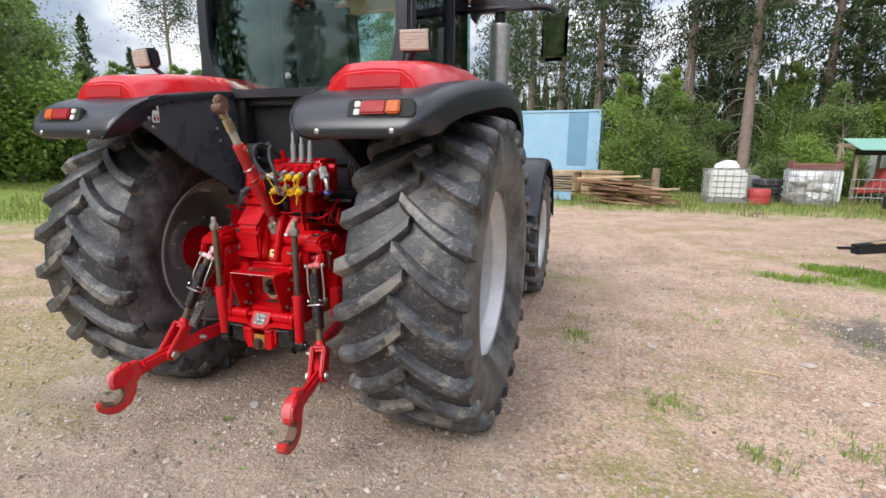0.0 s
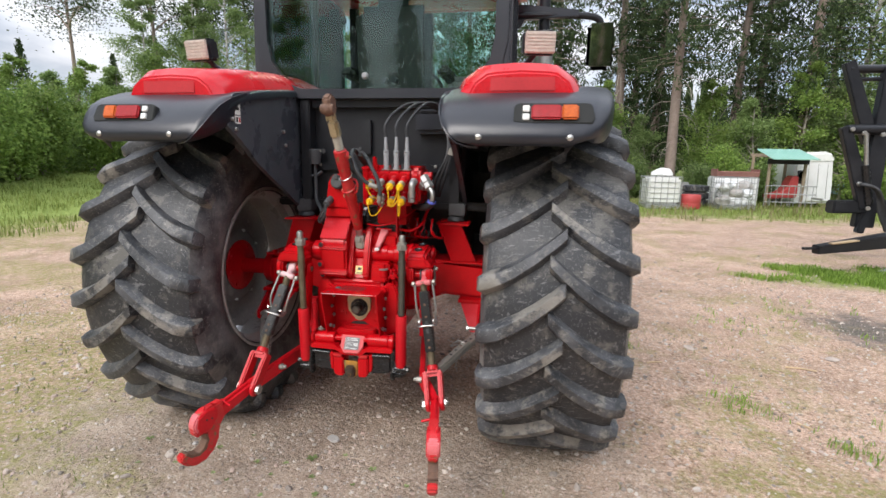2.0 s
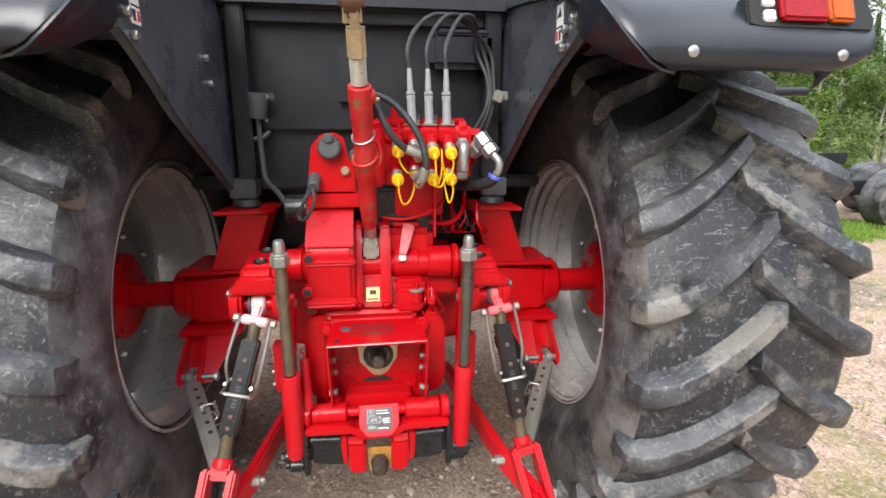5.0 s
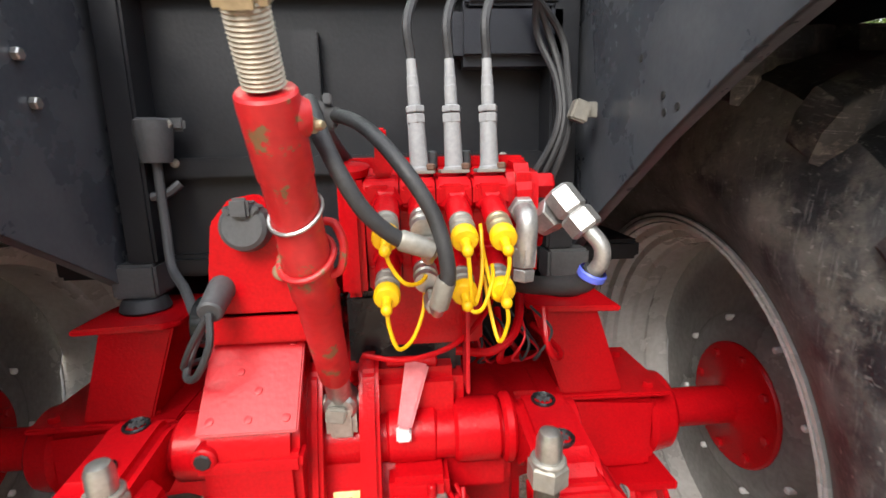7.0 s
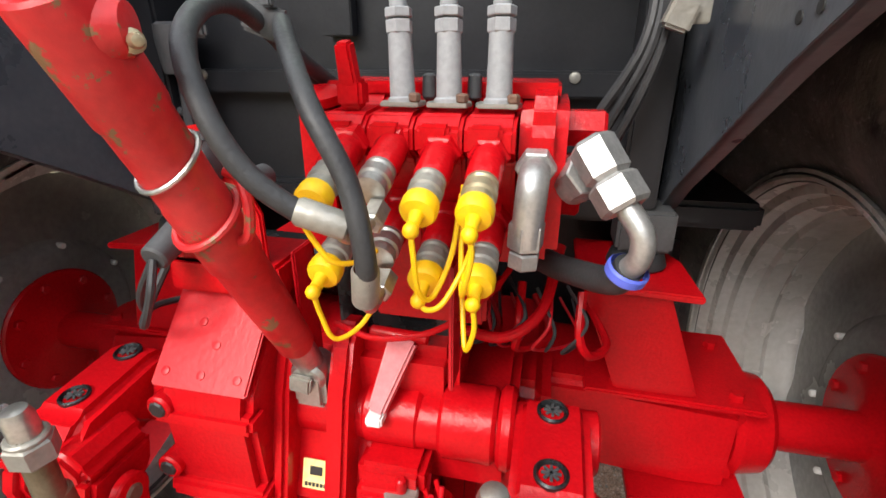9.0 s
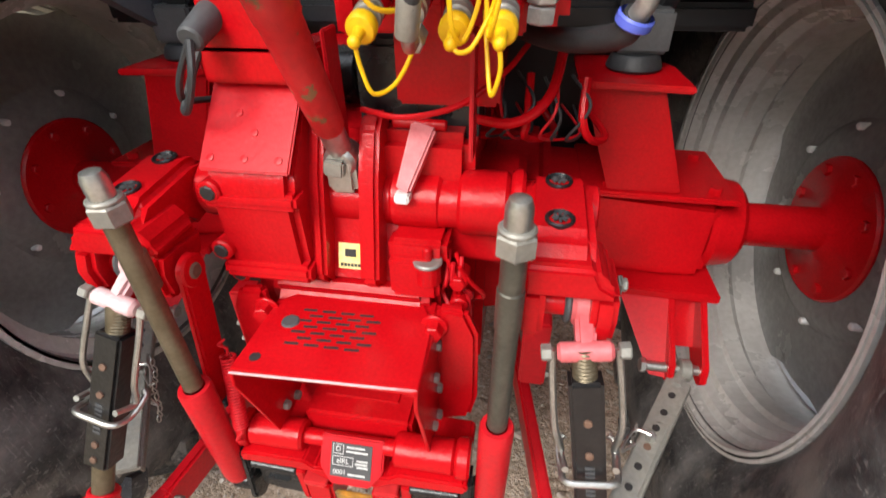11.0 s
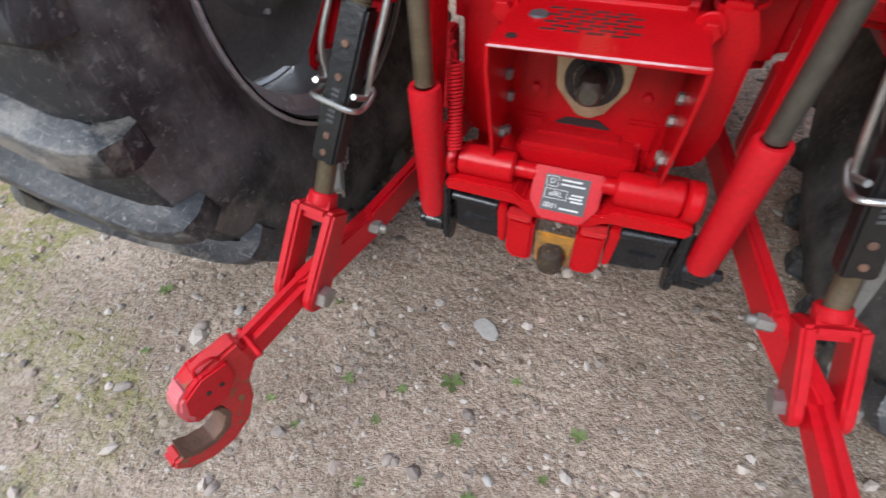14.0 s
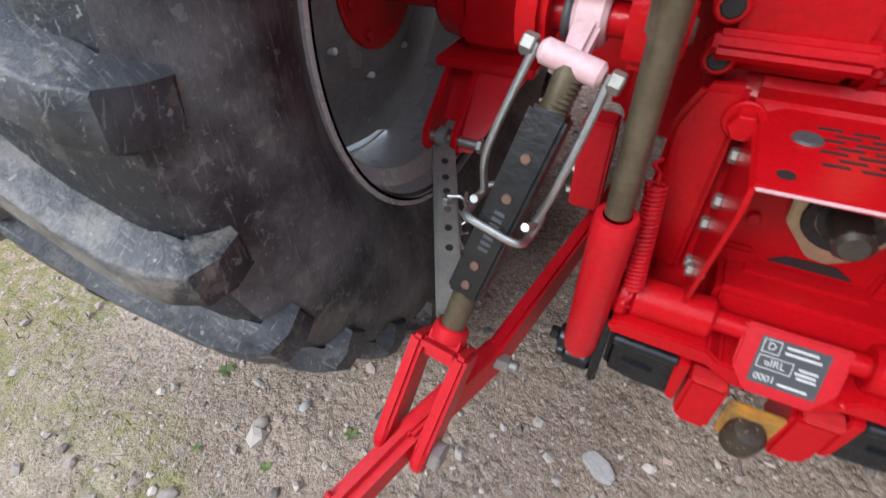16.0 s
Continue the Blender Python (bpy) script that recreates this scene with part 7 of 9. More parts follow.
part("lid_catch", bm, GREY_DARK, sk)
bm = B()
rod(bm, (-0.085, -0.37, 1.395), (-0.085, -0.398, 1.395), 0.014)
part("brass_plug", bm, YELLOW_ZINC, sk)
bm = B()
rod(bm, (-0.178, -0.37, 1.375), (-0.178, -0.44, 1.350), 0.021, 0.018)
part("cable_plug", bm, GREY_DARK, sk)
bm = B()
rod(bm, (-0.055, -0.36, 1.445), (-0.055, -0.40, 1.445), 0.016)
part("side_plug", bm, GREY_DARK, sk)
bm = B()
tube(bm, [(-0.178, -0.44, 1.35), (-0.175, -0.46, 1.31), (-0.20, -0.455, 1.262), (-0.225, -0.43, 1.255), (-0.215, -0.40, 1.30), (-0.19, -0.37, 1.36)], 0.0055, 8)
tube(bm, [(-0.182, -0.44, 1.345), (-0.21, -0.44, 1.30), (-0.232, -0.42, 1.262), (-0.24, -0.38, 1.25), (-0.22, -0.33, 1.24)], 0.005, 8)
part("socket_lead", bm, HOSE, sk)
settle(before, (0.005, 0, -0.020))
# black plug hanging on the rear wall, with its grey lead
bm = B()
lathe(bm, [(0, 0), (0, 0.030), (0.01, 0.032), (0.06, 0.037), (0.085, 0.036), (0.090, 0.028), (0.092, 0)], (-0.405, -0.045, 1.535), (0.02, 0, 1), 24)
box(bm, (-0.375, -0.03, 1.612), (0.06, 0.015, 0.028), 0.006)
pg = part("parking_plug", bm, GREY_DARK, tractor, "dark grey plug clipped to the rear wall")
bm = B()
tube(bm, [(-0.405, -0.045, 1.54), (-0.403, -0.05, 1.48), (-0.398, -0.06, 1.40), (-0.385, -0.085, 1.32), (-0.34, -0.14, 1.285), (-0.30, -0.20, 1.25)], 0.010, 10)
tube(bm, [(-0.47, -0.03, 1.475), (-0.44, -0.045, 1.465), (-0.40, -0.04, 1.468), (-0.37, -0.03, 1.49)], 0.010, 8)
part("plug_lead", bm, GREY_DARK, pg)
bm = B()
nut(bm, (-0.372, -0.045, 1.612), (-0.372, -0.055, 1.612), 0.010)
part("plug_screw", bm, BARE_GREY, pg)
# loose wiring and thin pipes in the gaps of the housing
rnd = random.Random(5)
for k in range(9):
    bm = B()
    x0 = 0.19 + 0.022 * k
    tube(bm, [(x0, -0.24 - 0.015 * (k % 3), 1.26), (x0 + 0.03 * (k % 2), -0.30, 1.20 + 0.008 * (k % 4)), (x0 - 0.02 + 0.02 * (k % 3), -0.29, 1.165), (x0 + 0.05 - 0.02 * (k % 2), -0.22, 1.15), (x0 + 0.02, -0.12, 1.17)], 0.0026 if k % 4 else 0.007, 7)
    part("hydraulic_pipe" if k % 4 == 0 else "wire", bm, RED if k % 4 == 0 else HOSE if k % 2 else RED_DULL, housing)
for k in range(6):
    bm = B()
    x0 = 0.165 + 0.012 * (k % 3)
    tube(bm, [(x0, -0.40 - 0.01 * k, 1.0), (x0 + 0.02 * (k % 2), -0.44, 0.96), (x0 - 0.01 + 0.01 * k, -0.42, 0.92), (x0 + 0.015, -0.44 + 0.01 * k, 0.88), (x0 + 0.01, -0.38, 0.80)], 0.004, 7)
    part("wire", bm, RED if k % 2 else RED_DULL, housing)
for z in (0.96, 0.90):
    bm = B()
    rod(bm, (0.185, -0.40, z), (0.185, -0.435, z), 0.018)
    nut(bm, (0.185, -0.435, z), (0.185, -0.45, z), 0.014)
    part("pipe_union", bm, RED, housing)
bm = B()
tube(bm, [(0.03, -0.39, 1.235), (0.10, -0.41, 1.232), (0.18, -0.40, 1.25), (0.24, -0.35, 1.285), (0.27, -0.28, 1.31)], 0.0045, 10)
part("hydraulic_pipe", bm, RED, housing)
bm = B()
tube(bm, [(0.19, -0.31, 1.20), (0.26, -0.32, 1.20), (0.31, -0.29, 1.235), (0.33, -0.22, 1.31)], 0.0085, 10)
part("hydraulic_pipe", bm, RED, housing)
for x in (-0.005, 0.20):
    bm = B()
    beam(bm, (x, -0.395, 1.35), (x, -0.395, 1.17), 0.006, 0.05, (0, 1, 0), 0.002)
    part("support_strap", bm, RED_DULL, housing)
bm = B()
box(bm, (0.10, -0.22, 1.24), (0.20, 0.20, 0.16), 0.01)
rod(bm, (-0.30, -0.20, 1.24), (-0.02, -0.22, 1.24), 0.05)
part("pump_body", bm, BLACK_GLOSS, housing)

# ---- yard edge: container, timber, tanks, shelter, trailer ----
def at_ground(x, y, turn=0.0):
    return pose(x, y, ground_height(x, y), 0, 0, turn)


def add_container():
    t = thing("storage_container", at_ground(-2.6, 27.0, -4), "pale blue steel storage box with a darker patch, on blocks", "container")
    bm = B()
    box(bm, (0, 0, 2.15), (8.4, 2.4, 2.55), 0.03)
    part("body", bm, CONTAINER_BLUE, t)
    bm = B()
    for x in (-4.2, 4.2):
        box(bm, (x, -1.2, 2.15), (0.12, 0.06, 2.62), 0.01)
    box(bm, (0, -1.2, 3.42), (8.5, 0.08, 0.10), 0.01)
    box(bm, (0, -1.2, 0.88), (8.5, 0.08, 0.12), 0.01)
    part("frame", bm, CONTAINER_BLUE, t)
    bm = B()
    box(bm, (3.3, -1.206, 2.2), (0.85, 0.02, 2.3), 0.004)
    part("panel_patch", bm, CONTAINER_PATCH, t)
    for x in (-3.4, 0, 3.4):
        bm = B()
        box(bm, (x, 0, 0.43), (0.5, 2.2, 0.86), 0.03)
        part("support_block", bm, WOOD_OLD, t)


add_container()


def add_cable_drum(x, y, r, h, turn):
    t = thing("wooden_tub", at_ground(x, y, turn), "round pale wooden tub standing by the container", "tub", "wooden tubs")
    n = 22
    for k in range(n):
        a = 2 * math.pi * k / n
        bm = B()
        box(bm, (r * math.cos(a), r * math.sin(a), h / 2), (0.035, 2 * math.pi * r / n - 0.006, h), 0.005, turn=(0, 0, math.degrees(a)))
        part("stave", bm, WOOD_PALE, t)
    for z in (0.12 * h, 0.85 * h):
        bm = B()
        lathe(bm, [(z, r + 0.016), (z, r + 0.026), (z + 0.05, r + 0.026), (z + 0.05, r + 0.016)], (0, 0, 0), (0, 0, 1), 40)
        part("hoop", bm, RUSTY, t)
    bm = B()
    rod(bm, (0, 0, h - 0.06), (0, 0, h - 0.02), r)
    part("lid", bm, WOOD_PALE, t)


add_cable_drum(1.75, 23.6, 0.82, 0.95, 0)
add_cable_drum(0.10, 23.4, 0.80, 0.95, 20)

rnd = random.Random(11)
t = thing("plank_pile", at_ground(2.9, 19.9, 0), "loose pile of weathered boards and pale planks on the grass", "timber pile")
for k in range(44):
    bm = B()
    L = rnd.uniform(1.0, 2.2)
    lvl = k // 8 * 1.15
    px = rnd.uniform(-1.1, 0.45)
    box(bm, (px, rnd.uniform(-0.5, 0.5), 0.04 + 0.105 * lvl * (1 - 0.35 * px) + rnd.uniform(0, 0.03)), (L, rnd.uniform(0.10, 0.18), rnd.uniform(0.035, 0.07)), 0.004, turn=(rnd.uniform(-8, 8), rnd.uniform(-5, 9), rnd.uniform(-28, 14)))
    part("plank", bm, WOOD_PALE if rnd.random() < 0.35 else WOOD_BROWN, t)
t = thing("pallet_stack", at_ground(0.25, 20.6, 8), "stack of grey weathered boards beside a blue crate", "timber stack")
for k in range(7):
    bm = B()
    box(bm, (rnd.uniform(-0.04, 0.04), 0, 0.36 + 0.085 * k), (1.1, 0.8, 0.06), 0.006, turn=(0, rnd.uniform(-3, 3), rnd.uniform(-5, 5)))
    part("board", bm, WOOD_OLD, t)
bm = B()
box(bm, (0, 0, 0.16), (1.0, 0.75, 0.32), 0.02)
part("blue_crate", bm, CONTAINER_BLUE, t)
t = thing("gate_post", at_ground(3.85, 24.2), "short weathered round post at the wood's edge", "post")
bm = B()
lathe(bm, [(0, 0.17), (0.9, 0.16), (1.05, 0.14), (1.06, 0)], (0, 0, 0), (0, 0, 1), 14)
part("trunk_piece", bm, WOOD_OLD, t)


def add_tank(x, y, turn, label, lumpy=False):
    t = thing("bulk_tank", at_ground(x, y, turn), label, "tank", "caged tanks")
    bm = B()
    if lumpy:
        g = random.Random(4)
        for k in range(9):
            bm = B()
            bmesh.ops.create_icosphere(bm, subdivisions=3, radius=1)
            o = Vector((-0.36 + 0.36 * (k % 3) + g.uniform(-0.05, 0.05), g.uniform(-0.22, 0.1), 0.30 + 0.26 * (k // 3)))
            for v in bm.verts:
                v.co *= 1 + 0.22 * noise.noise(v.co * 2.1 + o * 7)
                v.co = Vector((v.co.x * 0.25, v.co.y * 0.28, v.co.z * 0.20)) + o
            part("sack", bm, TRAILER_WHITE if k % 4 else STONE_PALE, t)
        bm = B()
        box(bm, (0, 0.36, 0.62), (1.12, 0.16, 0.94), 0.05, segments=3)
        part("back_panel", bm, TANK_WHITE, t)
    else:
        box(bm, (0, 0, 0.64), (1.12, 0.94, 0.98), 0.09, segments=4)
        part("bladder", bm, TANK_WHITE, t)
        bm = B()
        lathe(bm, [(0, 0.11), (0.05, 0.11), (0.06, 0.09), (0.06, 0)], (0, 0, 1.12), (0, 0, 1), 20)
        part("lid", bm, TANK_WHITE, t)
    for i in range(6):
        z = 0.18 + 0.19 * i
        bm = B()
        tube(bm, [(-0.59, -0.49, z), (0.59, -0.49, z), (0.59, 0.49, z), (-0.59, 0.49, z), (-0.59, -0.49, z)], 0.011, 6, smooth=False)
        part("cage_ring", bm, CAGE, t)
    for i in range(6):
        for y_ in (-0.5, 0.5):
            bm = B()
            rod(bm, (-0.57 + 0.228 * i, y_, 0.14), (-0.57 + 0.228 * i, y_, 1.15), 0.011, seg=6)
            part("cage_bar", bm, CAGE, t)
    for i in range(5):
        for x_ in (-0.6, 0.6):
            bm = B()
            rod(bm, (x_, -0.40 + 0.2 * i, 0.14), (x_, -0.40 + 0.2 * i, 1.15), 0.011, seg=6)
            part("cage_bar", bm, CAGE, t)
    bm = B()
    box(bm, (0, 0, 0.07), (1.2, 1.0, 0.14), 0.02)
    part("pallet", bm, CAGE, t)


add_tank(5.75, 21.4, 2, "white caged bulk liquid tank standing on the grass")
add_tank(8.33, 21.75, 3, "white caged tank filled with pale crumpled sacks", True)
bm = B()
bmesh.ops.create_icosphere(bm, subdivisions=3, radius=1)
for v in bm.verts:
    v.co *= 1 + 0.16 * noise.noise(v.co * 1.9)
    v.co = Vector((v.co.x * 0.40, v.co.y * 0.30, max(0.0, v.co.z * 0.24 + 0.03)))
whole("folded_tarpaulin", bm, TANK_WHITE, "pale folded tarpaulin lying on the bulk tank", "tarpaulin", place=at_ground(5.8, 21.5, 15) @ pose(0, 0, 1.17))
t = thing("red_barrel", at_ground(6.75, 21.2), "short faded red plastic barrel on the grass", "barrel")
bm = B()
lathe(bm, [(0, 0), (0, 0.30), (0.04, 0.33), (0.20, 0.34), (0.22, 0.325), (0.25, 0.34), (0.48, 0.335), (0.52, 0.31), (0.53, 0.0)], (0, 0, 0), (0, 0, 1), 28)
part("drum", bm, BARREL_RED, t)
t = thing("grey_crate", at_ground(6.55, 22.6, 5), "grey plastic crate behind the red barrel", "crate")
bm = B()
box(bm, (0, 0, 0.45), (0.9, 0.6, 0.9), 0.03)
for k in range(4):
    box(bm, (0, -0.31, 0.12 + 0.22 * k), (0.92, 0.03, 0.05), 0.008)
part("crate_shell", bm, CAGE, t)
for i in range(3):
    tt_ = thing("old_tyre", at_ground(7.25, 22.5) @ pose(0, 0, 0.14 + 0.27 * i, 0, 0, 30 * i), "black worn tyre in a stack on the grass", "tyre", "stacked tyres")
    bm = B()
    lathe(bm, [(-0.11, 0.28), (-0.13, 0.36), (-0.12, 0.46), (-0.08, 0.50), (0.08, 0.50), (0.12, 0.46), (0.13, 0.36), (0.11, 0.28), (-0.11, 0.28)], (0, 0, 0), (0, 0, 1), 36)
    part("carcass", bm, RUBBER_TREAD, tt_)
    for k in range(24):
        bm = B()
        a = 2 * math.pi * k / 24
        box(bm, (0.505 * math.cos(a), 0.505 * math.sin(a), 0), (0.03, 0.06, 0.2), 0.006, turn=(20, 0, math.degrees(a)))
        part("tread_block", bm, RUBBER_TREAD, tt_)
t = thing("rusty_tray", at_ground(8.80, 23.0, -6) @ pose(0, 0, 1.15), "reddish rusty steel tray lying on a white bin", "tray")
bm = B()
box(bm, (0, 0, 0.02), (1.4, 0.9, 0.03), 0.005)
for y_ in (-0.46, 0.46):
    box(bm, (0, y_, 0.10), (1.4, 0.03, 0.18), 0.005, turn=(22 if y_ < 0 else -12, 0, 0))
for x_ in (-0.7, 0.7):
    box(bm, (x_, 0, 0.14), (0.03, 0.9, 0.28), 0.005)
part("tray_sheet", bm, TRAY_BROWN, t)
t = thing("white_bin", at_ground(8.80, 23.1, -6), "large white plastic bin behind the tanks", "bin")
bm = B()
box(bm, (0, 0, 0.58), (1.5, 1.1, 1.12), 0.05, segments=3)
for k in range(4):
    box(bm, (-0.6 + 0.4 * k, -0.56, 0.55), (0.06, 0.03, 1.0), 0.01)
part("bin_shell", bm, TRAILER_WHITE, t)

# shelter with a green roof
t = thing("roofed_shelter", at_ground(10.42, 23.3, 0), "open timber shelter with a pale green sheet roof", "shelter")
for x_, y_ in ((-0.60, -0.7), (0.60, -0.7), (-0.60, 0.7), (0.60, 0.7)):
    bm = B()
    box(bm, (x_, y_, 0.92 if y_ < 0 else 1.0), (0.09, 0.09, 1.84 if y_ < 0 else 2.0), 0.01)
    part("post", bm, WOOD_OLD, t)
bm = B()
for k in range(15):
    x0 = -0.75 + 0.1 * k
    prism(bm, [(x0, 2.03), (x0 + 0.03, 2.06), (x0 + 0.07, 2.06), (x0 + 0.1, 2.03), (x0 + 0.1, 2.02), (x0, 2.02)], "y", -0.80, 0.70, 0, m=pose(0, 0, 0.05, 15, 0, 0))
part("roof_sheet", bm, GREEN_ROOF, t)
# Front beam deep and black: shadow under the roof put into its colour
bm = B()
box(bm, (0, -0.72, 1.74), (1.4, 0.06, 0.20), 0.01)
part("roof_beam", bm, BLACK_PAINT, t)
bm = B()
box(bm, (0, 0.72, 1.98), (1.4, 0.06, 0.14), 0.01)
part("roof_beam", bm, WOOD_OLD, t)
for z in (0.25, 0.55, 0.85):
    bm = B()
    rod(bm, (-0.70, -0.88, z), (1.0, -0.88, z), 0.02, seg=8)
    part("rail", bm, CAGE, t)
for k in range(9):
    bm = B()
    rod(bm, (-0.72 + 0.2 * k, -0.88, 0.1), (-0.72 + 0.2 * k, -0.88, 0.86), 0.014, seg=6)
    part("rail_bar", bm, CAGE, t)
t = thing("red_slide", at_ground(10.55, 23.1, 0), "faded red plastic chute leaning in the shelter", "chute")
bm = B()
prism(bm, [(-0.52, 0.42), (-0.40, 0.52), (-0.12, 0.60), (0.08, 0.80), (0.22, 1.20), (0.42, 1.22), (0.44, 0.40), (-0.48, 0.34)], "y", -0.30, 0.30, 0.05, segments=3)
part("chute", bm, BARREL_RED, t)
for x_ in (-0.38, 0.36):
    bm = B()
    rod(bm, (x_, 0, 0), (x_, 0, 0.45), 0.03, seg=8)
    part("leg", bm, CAGE, t)


def add_horse_trailer():
    t = thing("horse_trailer", at_ground(11.98, 24.85, -4) @ pose(0, 0, 0, 0, -3, 0) @ Matrix.Diagonal((0.74, 0.9, 0.92, 1)), "white box trailer with a rounded roof and a small oval window", "trailer")
    bm = B()
    prism(bm, [(-0.88, 0.20), (0.88, 0.20), (0.90, 1.0), (0.86, 1.85), (0.80, 2.15), (0.55, 2.30), (-0.55, 2.30), (-0.80, 2.15), (-0.86, 1.85), (-0.90, 1.0)], "y", -1.5, 1.5, 0.10, segments=3)
    part("body", bm, TRAILER_WHITE, t)
    bm = B()
    prism(bm, [(-0.90, 1.86), (0.90, 1.86), (0.83, 2.18), (0.57, 2.34), (-0.57, 2.34), (-0.83, 2.18)], "y", -1.54, 1.54, 0.10, segments=3)
    part("roof_cap", bm, TANK_WHITE, t)
    bm = B()
    prism(bm, [(-0.84, 0.26), (-0.30, 0.26), (-0.30, 1.80), (-0.80, 1.80)], "y", -1.52, -1.49, 0.01)
    dr = part("side_door", bm, TRAILER_WHITE, t)
    bm = B()
    box(bm, (-0.57, -1.525, 1.32), (0.40, 0.02, 0.56), 0.009)
    part("window_rubber", bm, BLACK_PLASTIC, t)
    bm = B()
    prism(bm, [(-0.57 + 0.15 * math.cos(a), 1.32 + 0.23 * math.sin(a)) for a in np.linspace(0, 2 * math.pi, 20, endpoint=False)], "y", -1.542, -1.536)
    part("window_pane", bm, GLASS_DARK, t)
    for x_ in (-0.26, 0.18, 0.60):
        bm = B()
        box(bm, (x_, -1.505, 1.12), (0.025, 0.02, 1.45), 0.006)
        part("seam_rib", bm, CAGE, t)
    for y_ in (-0.1, 0.6):
        for s in (-1, 1):
            bm = B()
            lathe(bm, [(-0.08, 0.16), (-0.09, 0.25), (-0.07, 0.31), (0.07, 0.31), (0.09, 0.25), (0.08, 0.16), (0.02, 0.12), (0.02, 0)], (s * 0.86, y_, 0.31), (s, 0, 0), 24)
            part("wheel", bm, RUBBER_SIDE, t)
    bm = B()
    beam(bm, (0, -1.5, 0.42), (0.0, -2.4, 0.42), 0.08, 0.08)
    part("drawbar", bm, CAGE, t)


add_horse_trailer()
t = thing("car_trailer", at_ground(15.7, 27.6, 0), "small pale flat trailer at the wood's edge", "trailer")
bm = B()
box(bm, (0, 0, 0.45), (1.5, 1.1, 0.45), 0.03)
part("bed", bm, CONTAINER_BLUE, t)
for k in range(7):
    bm = B()
    rod(bm, (-0.9 + 0.3 * k, -0.60, 0.40), (-0.9 + 0.3 * k, -0.60, 0.98), 0.02, seg=6)
    part("rail_post", bm, CAGE, t)
bm = B()
rod(bm, (-0.95, -0.60, 0.98), (0.95, -0.60, 0.98), 0.03, seg=8)
part("top_rail", bm, CAGE, t)
for x_ in (-0.4, 0.4):
    bm = B()
    rod(bm, (x_, -0.50, 0.26), (x_, -0.66, 0.26), 0.26, bevel=0.04)
    part("wheel", bm, RUBBER_SIDE, t)


def add_car():
    t = thing("parked_car", at_ground(-14.3, 20.7, -51), "white parked car with dark windows at the track", "car")
    side = [(-2.1, 0.35), (2.05, 0.35), (2.15, 0.60), (2.05, 1.02), (1.2, 1.12), (0.55, 1.66), (-1.1, 1.72), (-1.95, 1.62), (-2.12, 1.0)]
    bm = B()
    prism(bm, side, "y", -0.86, 0.86, 0.09, segments=3)
    part("body", bm, CAR_WHITE, t)
    for s in (-1, 1):
        bm = B()
        prism(bm, [(1.02, 1.15), (0.5, 1.58), (-1.0, 1.62), (-1.75, 1.2)], "y", s * 0.862, s * 0.872, 0.002)
        part("side_window", bm, GLASS_DARK, t)
        for x_ in (-1.3, 1.3):
            bm = B()
            lathe(bm, [(0, 0.0), (0, 0.2), (0.0, 0.31), (0.05, 0.34), (0.18, 0.34), (0.2, 0.30), (0.19, 0.20), (0.16, 0.18), (0.16, 0)], (x_, s * 0.69, 0.335), (0, s, 0), 26)
            w = part("wheel", bm, RUBBER_SIDE, t)
            bm = B()
            lathe(bm, [(0.0, 0.19), (0.015, 0.18), (0.015, 0)], (x_, s * 0.858, 0.335), (0, s, 0), 20)
            part("rim", bm, RIM_SILVER, w)
        bm = B()
        box(bm, (2.06, s * 0.62, 0.78), (0.10, 0.34, 0.14), 0.03)
        part("headlight", bm, LENS_CLEAR, t)
    bm = B()
    box(bm, (2.11, 0, 0.60), (0.08, 1.0, 0.22), 0.02)
    part("grille", bm, BLACK_GLOSS, t)
    bm = B()
    prism(bm, [(1.18, 1.13), (0.57, 1.64), (0.60, 1.67), (1.23, 1.14)], "y", -0.74, 0.74, 0.002)
    part("windscreen", bm, BLACK_GLOSS, t)
    for s in (-1, 1):
        bm = B()
        box(bm, (0.85, s * 0.98, 1.12), (0.12, 0.2, 0.14), 0.03)
        part("mirror", bm, ORANGE_WORN, t)


add_car()


